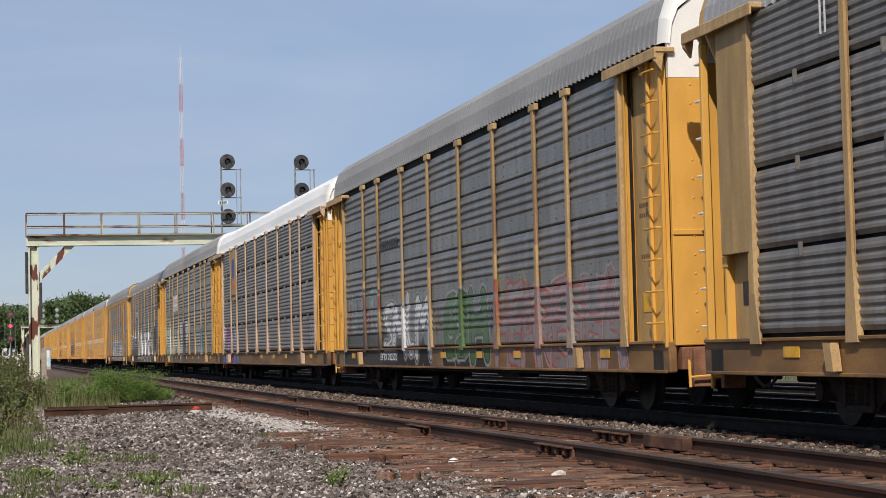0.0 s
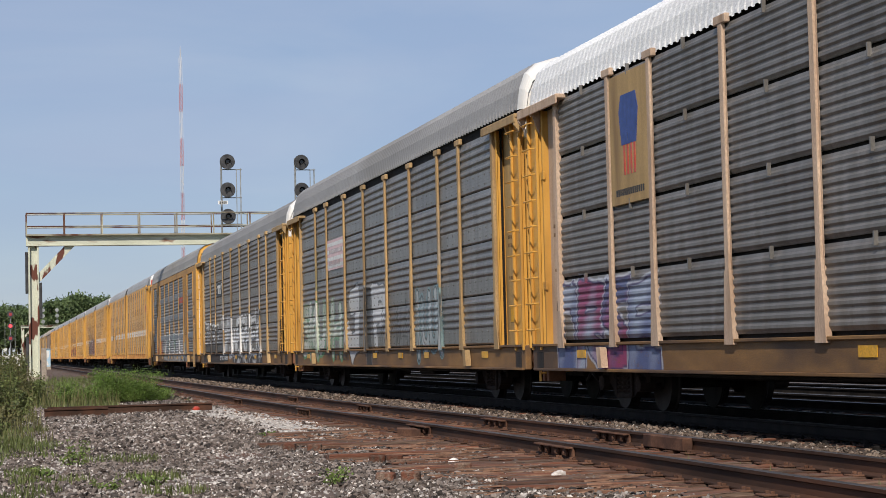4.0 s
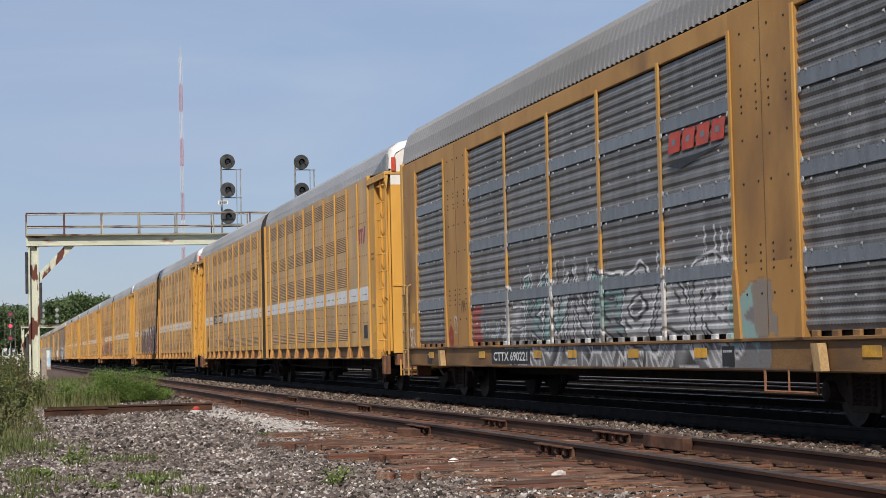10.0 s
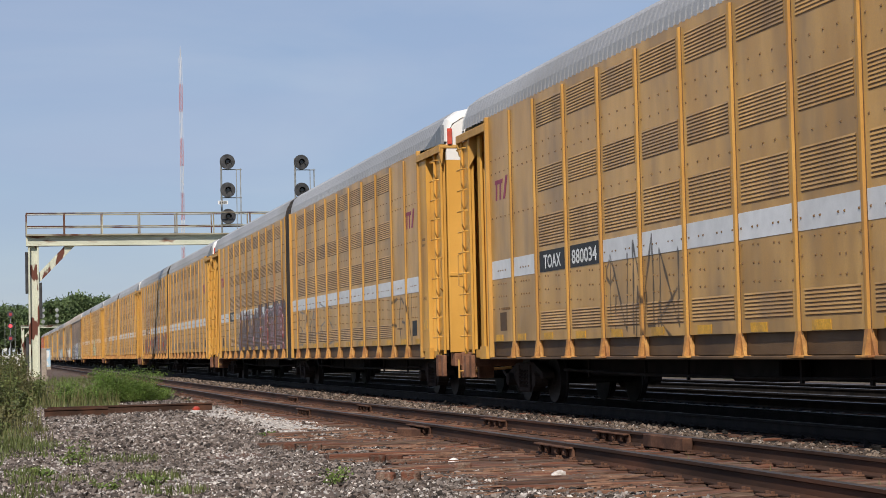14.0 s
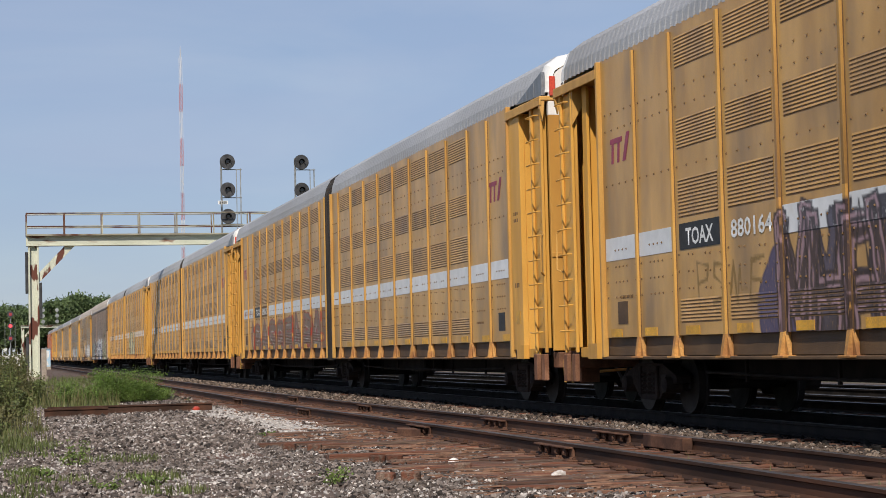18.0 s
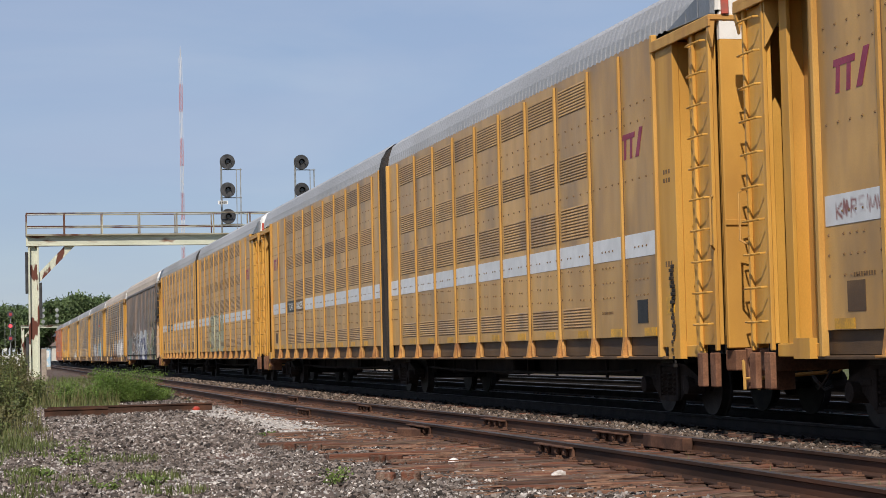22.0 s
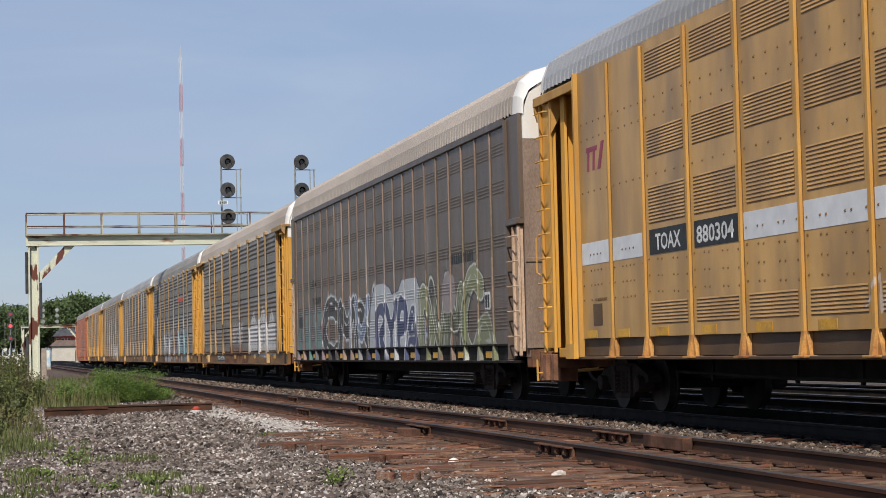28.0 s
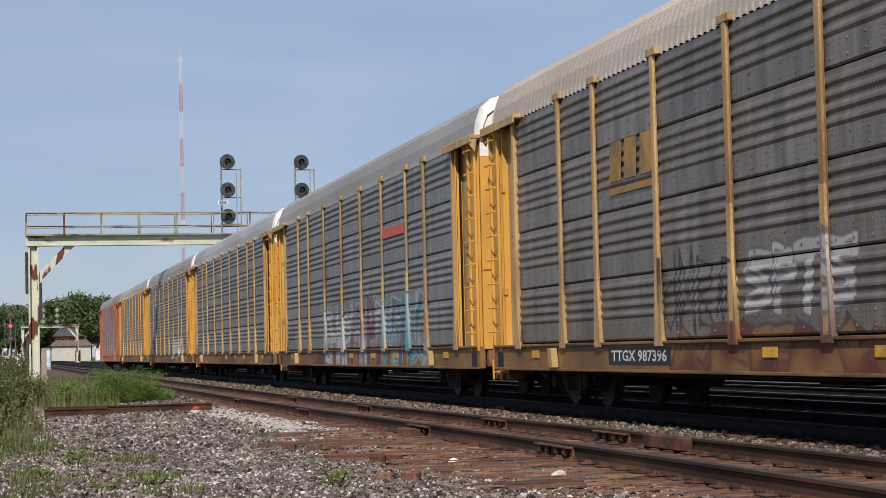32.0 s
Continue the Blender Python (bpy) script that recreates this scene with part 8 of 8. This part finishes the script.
bars(FACE - 0.045, 8.35, 3.25, 0.10, 14, INK, pl, 0.3, 0.09)
couple(c2, -127.85)
ca = autorack("dark grey corrugated car carrier with a pink placard and graffiti", PAN_GREY, "flat", POST, ROOF_DULL, specs=SA, lift=0.20)
pl = part("placard", Shape().box(FACE - 0.03, FACE - 0.022, 4.14, 6.68, 3.3, 4.14), PINK_MARK, ca, "faded pink and white striped placard")
for i in range(4):
    part("stripe", Shape().box(FACE - 0.034, FACE - 0.03, 4.14, 6.68, 3.36 + 0.2 * i, 3.46 + 0.2 * i), CHALK, pl)
bars(FACE - 0.035, 6.4, 3.76, 0.12, 11, PLACARD_GREY, pl, 0.3, 0.19)
bars(FACE - 0.035, 6.4, 3.42, 0.12, 9, PLACARD_GREY, pl, 0.3, 0.19)
lettered(ca, "ETTX 702913", 6.0, INK, None, 0.78, 2.2)
couple(ca, -100.97)
cb_ = autorack("sooty dark car carrier with yellow posts and large white graffiti", PAN_DARK, "flat", POST, ROOF_DULL, specs=SB, lift=0.04)
pl = part("placard", Shape().box(FACE - 0.03, FACE - 0.022, 4.2, 6.1, 3.45, 4.02), INK, cb_, "black sign panel with white slanted emblem")
part("emblem", Shape().slab([(4.95, 3.55), (4.77, 3.55), (4.32, 3.98), (4.5, 3.98)], "x", FACE - 0.037, FACE - 0.031), CHALK, pl)
for i in range(2):
    y = 5.75 - i * 0.5
    part("emblem", Shape().slab([(y, 3.55), (y - 0.18, 3.55), (y - 0.26, 3.86), (y - 0.08, 3.86)], "x", FACE - 0.036, FACE - 0.03), CHALK, pl)
part("emblem", Shape().slab([(5.95, 3.8), (4.85, 3.8), (4.8, 3.92), (5.9, 3.92)], "x", FACE - 0.038, FACE - 0.031), CHALK, pl)
lettered(cb_, "ETTX 710853", 5.6, CHALK, INK, 0.78, 2.6)
brake_chain(cb_, -11.95)
couple(cb_, -73.28)
cc = autorack_tan("weathered tan car carrier with bluish ribbed panels and white end door", C_SPECS)
lettered(cc, "CTTX 690221", 5.25, CHALK, INK, 0.78, 2.3)
couple(cc, -45.77)
couple(articulated("ochre two-unit car carrier with white stripe and faint scribbles", ("880034", True), SM1), -9.9)
couple(articulated("ochre two-unit car carrier with purple graffiti on its side", ("880164", None), SM2), 33.93)
couple(articulated("ochre two-unit car carrier with grey and red graffiti letters", ("880075", False), SM3), 77.11)
clean = articulated("clean ochre two-unit car carrier with white stripe", ("880351", False))
brake_chain(clean, -19.5)
couple(clean, 120.32)
couple(articulated("ochre two-unit car carrier with cream graffiti at one panel", ("880304", True), SM5), 163.51)
couple(autorack_brown("dark brown-grey car carrier with tan roof and colourful graffiti", SG), 199.2)
cd = autorack("sooty car carrier with a gold emblem and white graffiti", PAN_DARK, "flat", POST, ROOF_TAN, specs=SD, lift=0.02)
for i in range(3):
    y = 6.1 - i * 0.68
    part("emblem", Shape().slab([(y, 3.5), (y - 0.5, 3.5), (y - 0.56, 4.1), (y - 0.06, 4.1)], "x", FACE - 0.03, FACE - 0.022), GOLD, cd)
part("emblem", Shape().slab([(6.15, 3.3), (4.2, 3.3), (4.18, 3.4), (6.13, 3.4)], "x", FACE - 0.03, FACE - 0.022), GOLD, cd)
lettered(cd, "TTGX 987396", 6.3, CHALK, INK, 0.78, 2.4)
couple(cd, 226.89)
ce = autorack("bluish grey car carrier with a red sign and teal graffiti", PAN_BLUE, "flat", POST, ROOF_DULL, specs=SE, post_foot=0.36)
part("placard", Shape().box(FACE - 0.03, FACE - 0.022, -6.6, -4.15, 3.72, 3.95), RED_MARK, ce, "red faded sign band")
couple(ce, 254.36)
couple(autorack("pale galvanised car carrier with yellow posts", PAN_BLUE, "flat", POST, ROOF, post_foot=0.4), 282.0)
couple(autorack("dark grey car carrier with pale graffiti", PAN_DARK, "flat", POST, ROOF_DULL, specs=SF), 309.4)
couple(autorack("grey car carrier with bright yellow post feet", PAN_GREY, "flat", YEL, ROOF, post_foot=0.4), 336.9)
couple(autorack("last car carrier with grey sides and orange-red frame", PAN_GREY, "flat", ORANGE, ROOF_DULL, door=ORANGE, top=ORANGE, end=ORANGE, sill=ORANGE), 364.4)


# ---- the run of the train ----
# the slack in the train: metres by which it runs late at each time
SURGE = ((0, 0.23), (1, 0.06), (2, -0.16), (3, -0.29), (4, -0.24), (5, -0.08), (6, 0.04), (7, -0.02), (8, -0.02), (9, 0.0), (10, 0.06), (11, 0.09), (12, -0.01), (13, -0.14), (14, -0.21), (15, -0.3), (16, -0.38),
         (17, -0.41), (18, -0.38), (19, -0.29), (20, -0.18), (21, -0.07), (22, 0.02), (23, 0.15), (24, 0.26), (25, 0.39), (26, 0.5), (27, 0.54), (28, 0.5), (29, 0.28), (30, 0.08), (31, -0.02), (32, -0.09))


def along(t):
    """How far the train has run at t, measured from its place at 16 s."""
    d = t - 16.0
    base = -0.0000319535 * d ** 4 - 0.000531426 * d ** 3 + 0.0340786 * d ** 2 + 12.6068652 * d - 0.0641
    return base - float(np.interp(t, [p for p, _ in SURGE], [q for _, q in SURGE]))


def motions():
    for car, y in train:
        walk(car, [(float(t), pose(TRAIN_X, y - along(t), 0.0)) for t in range(0, 33)])


motions()
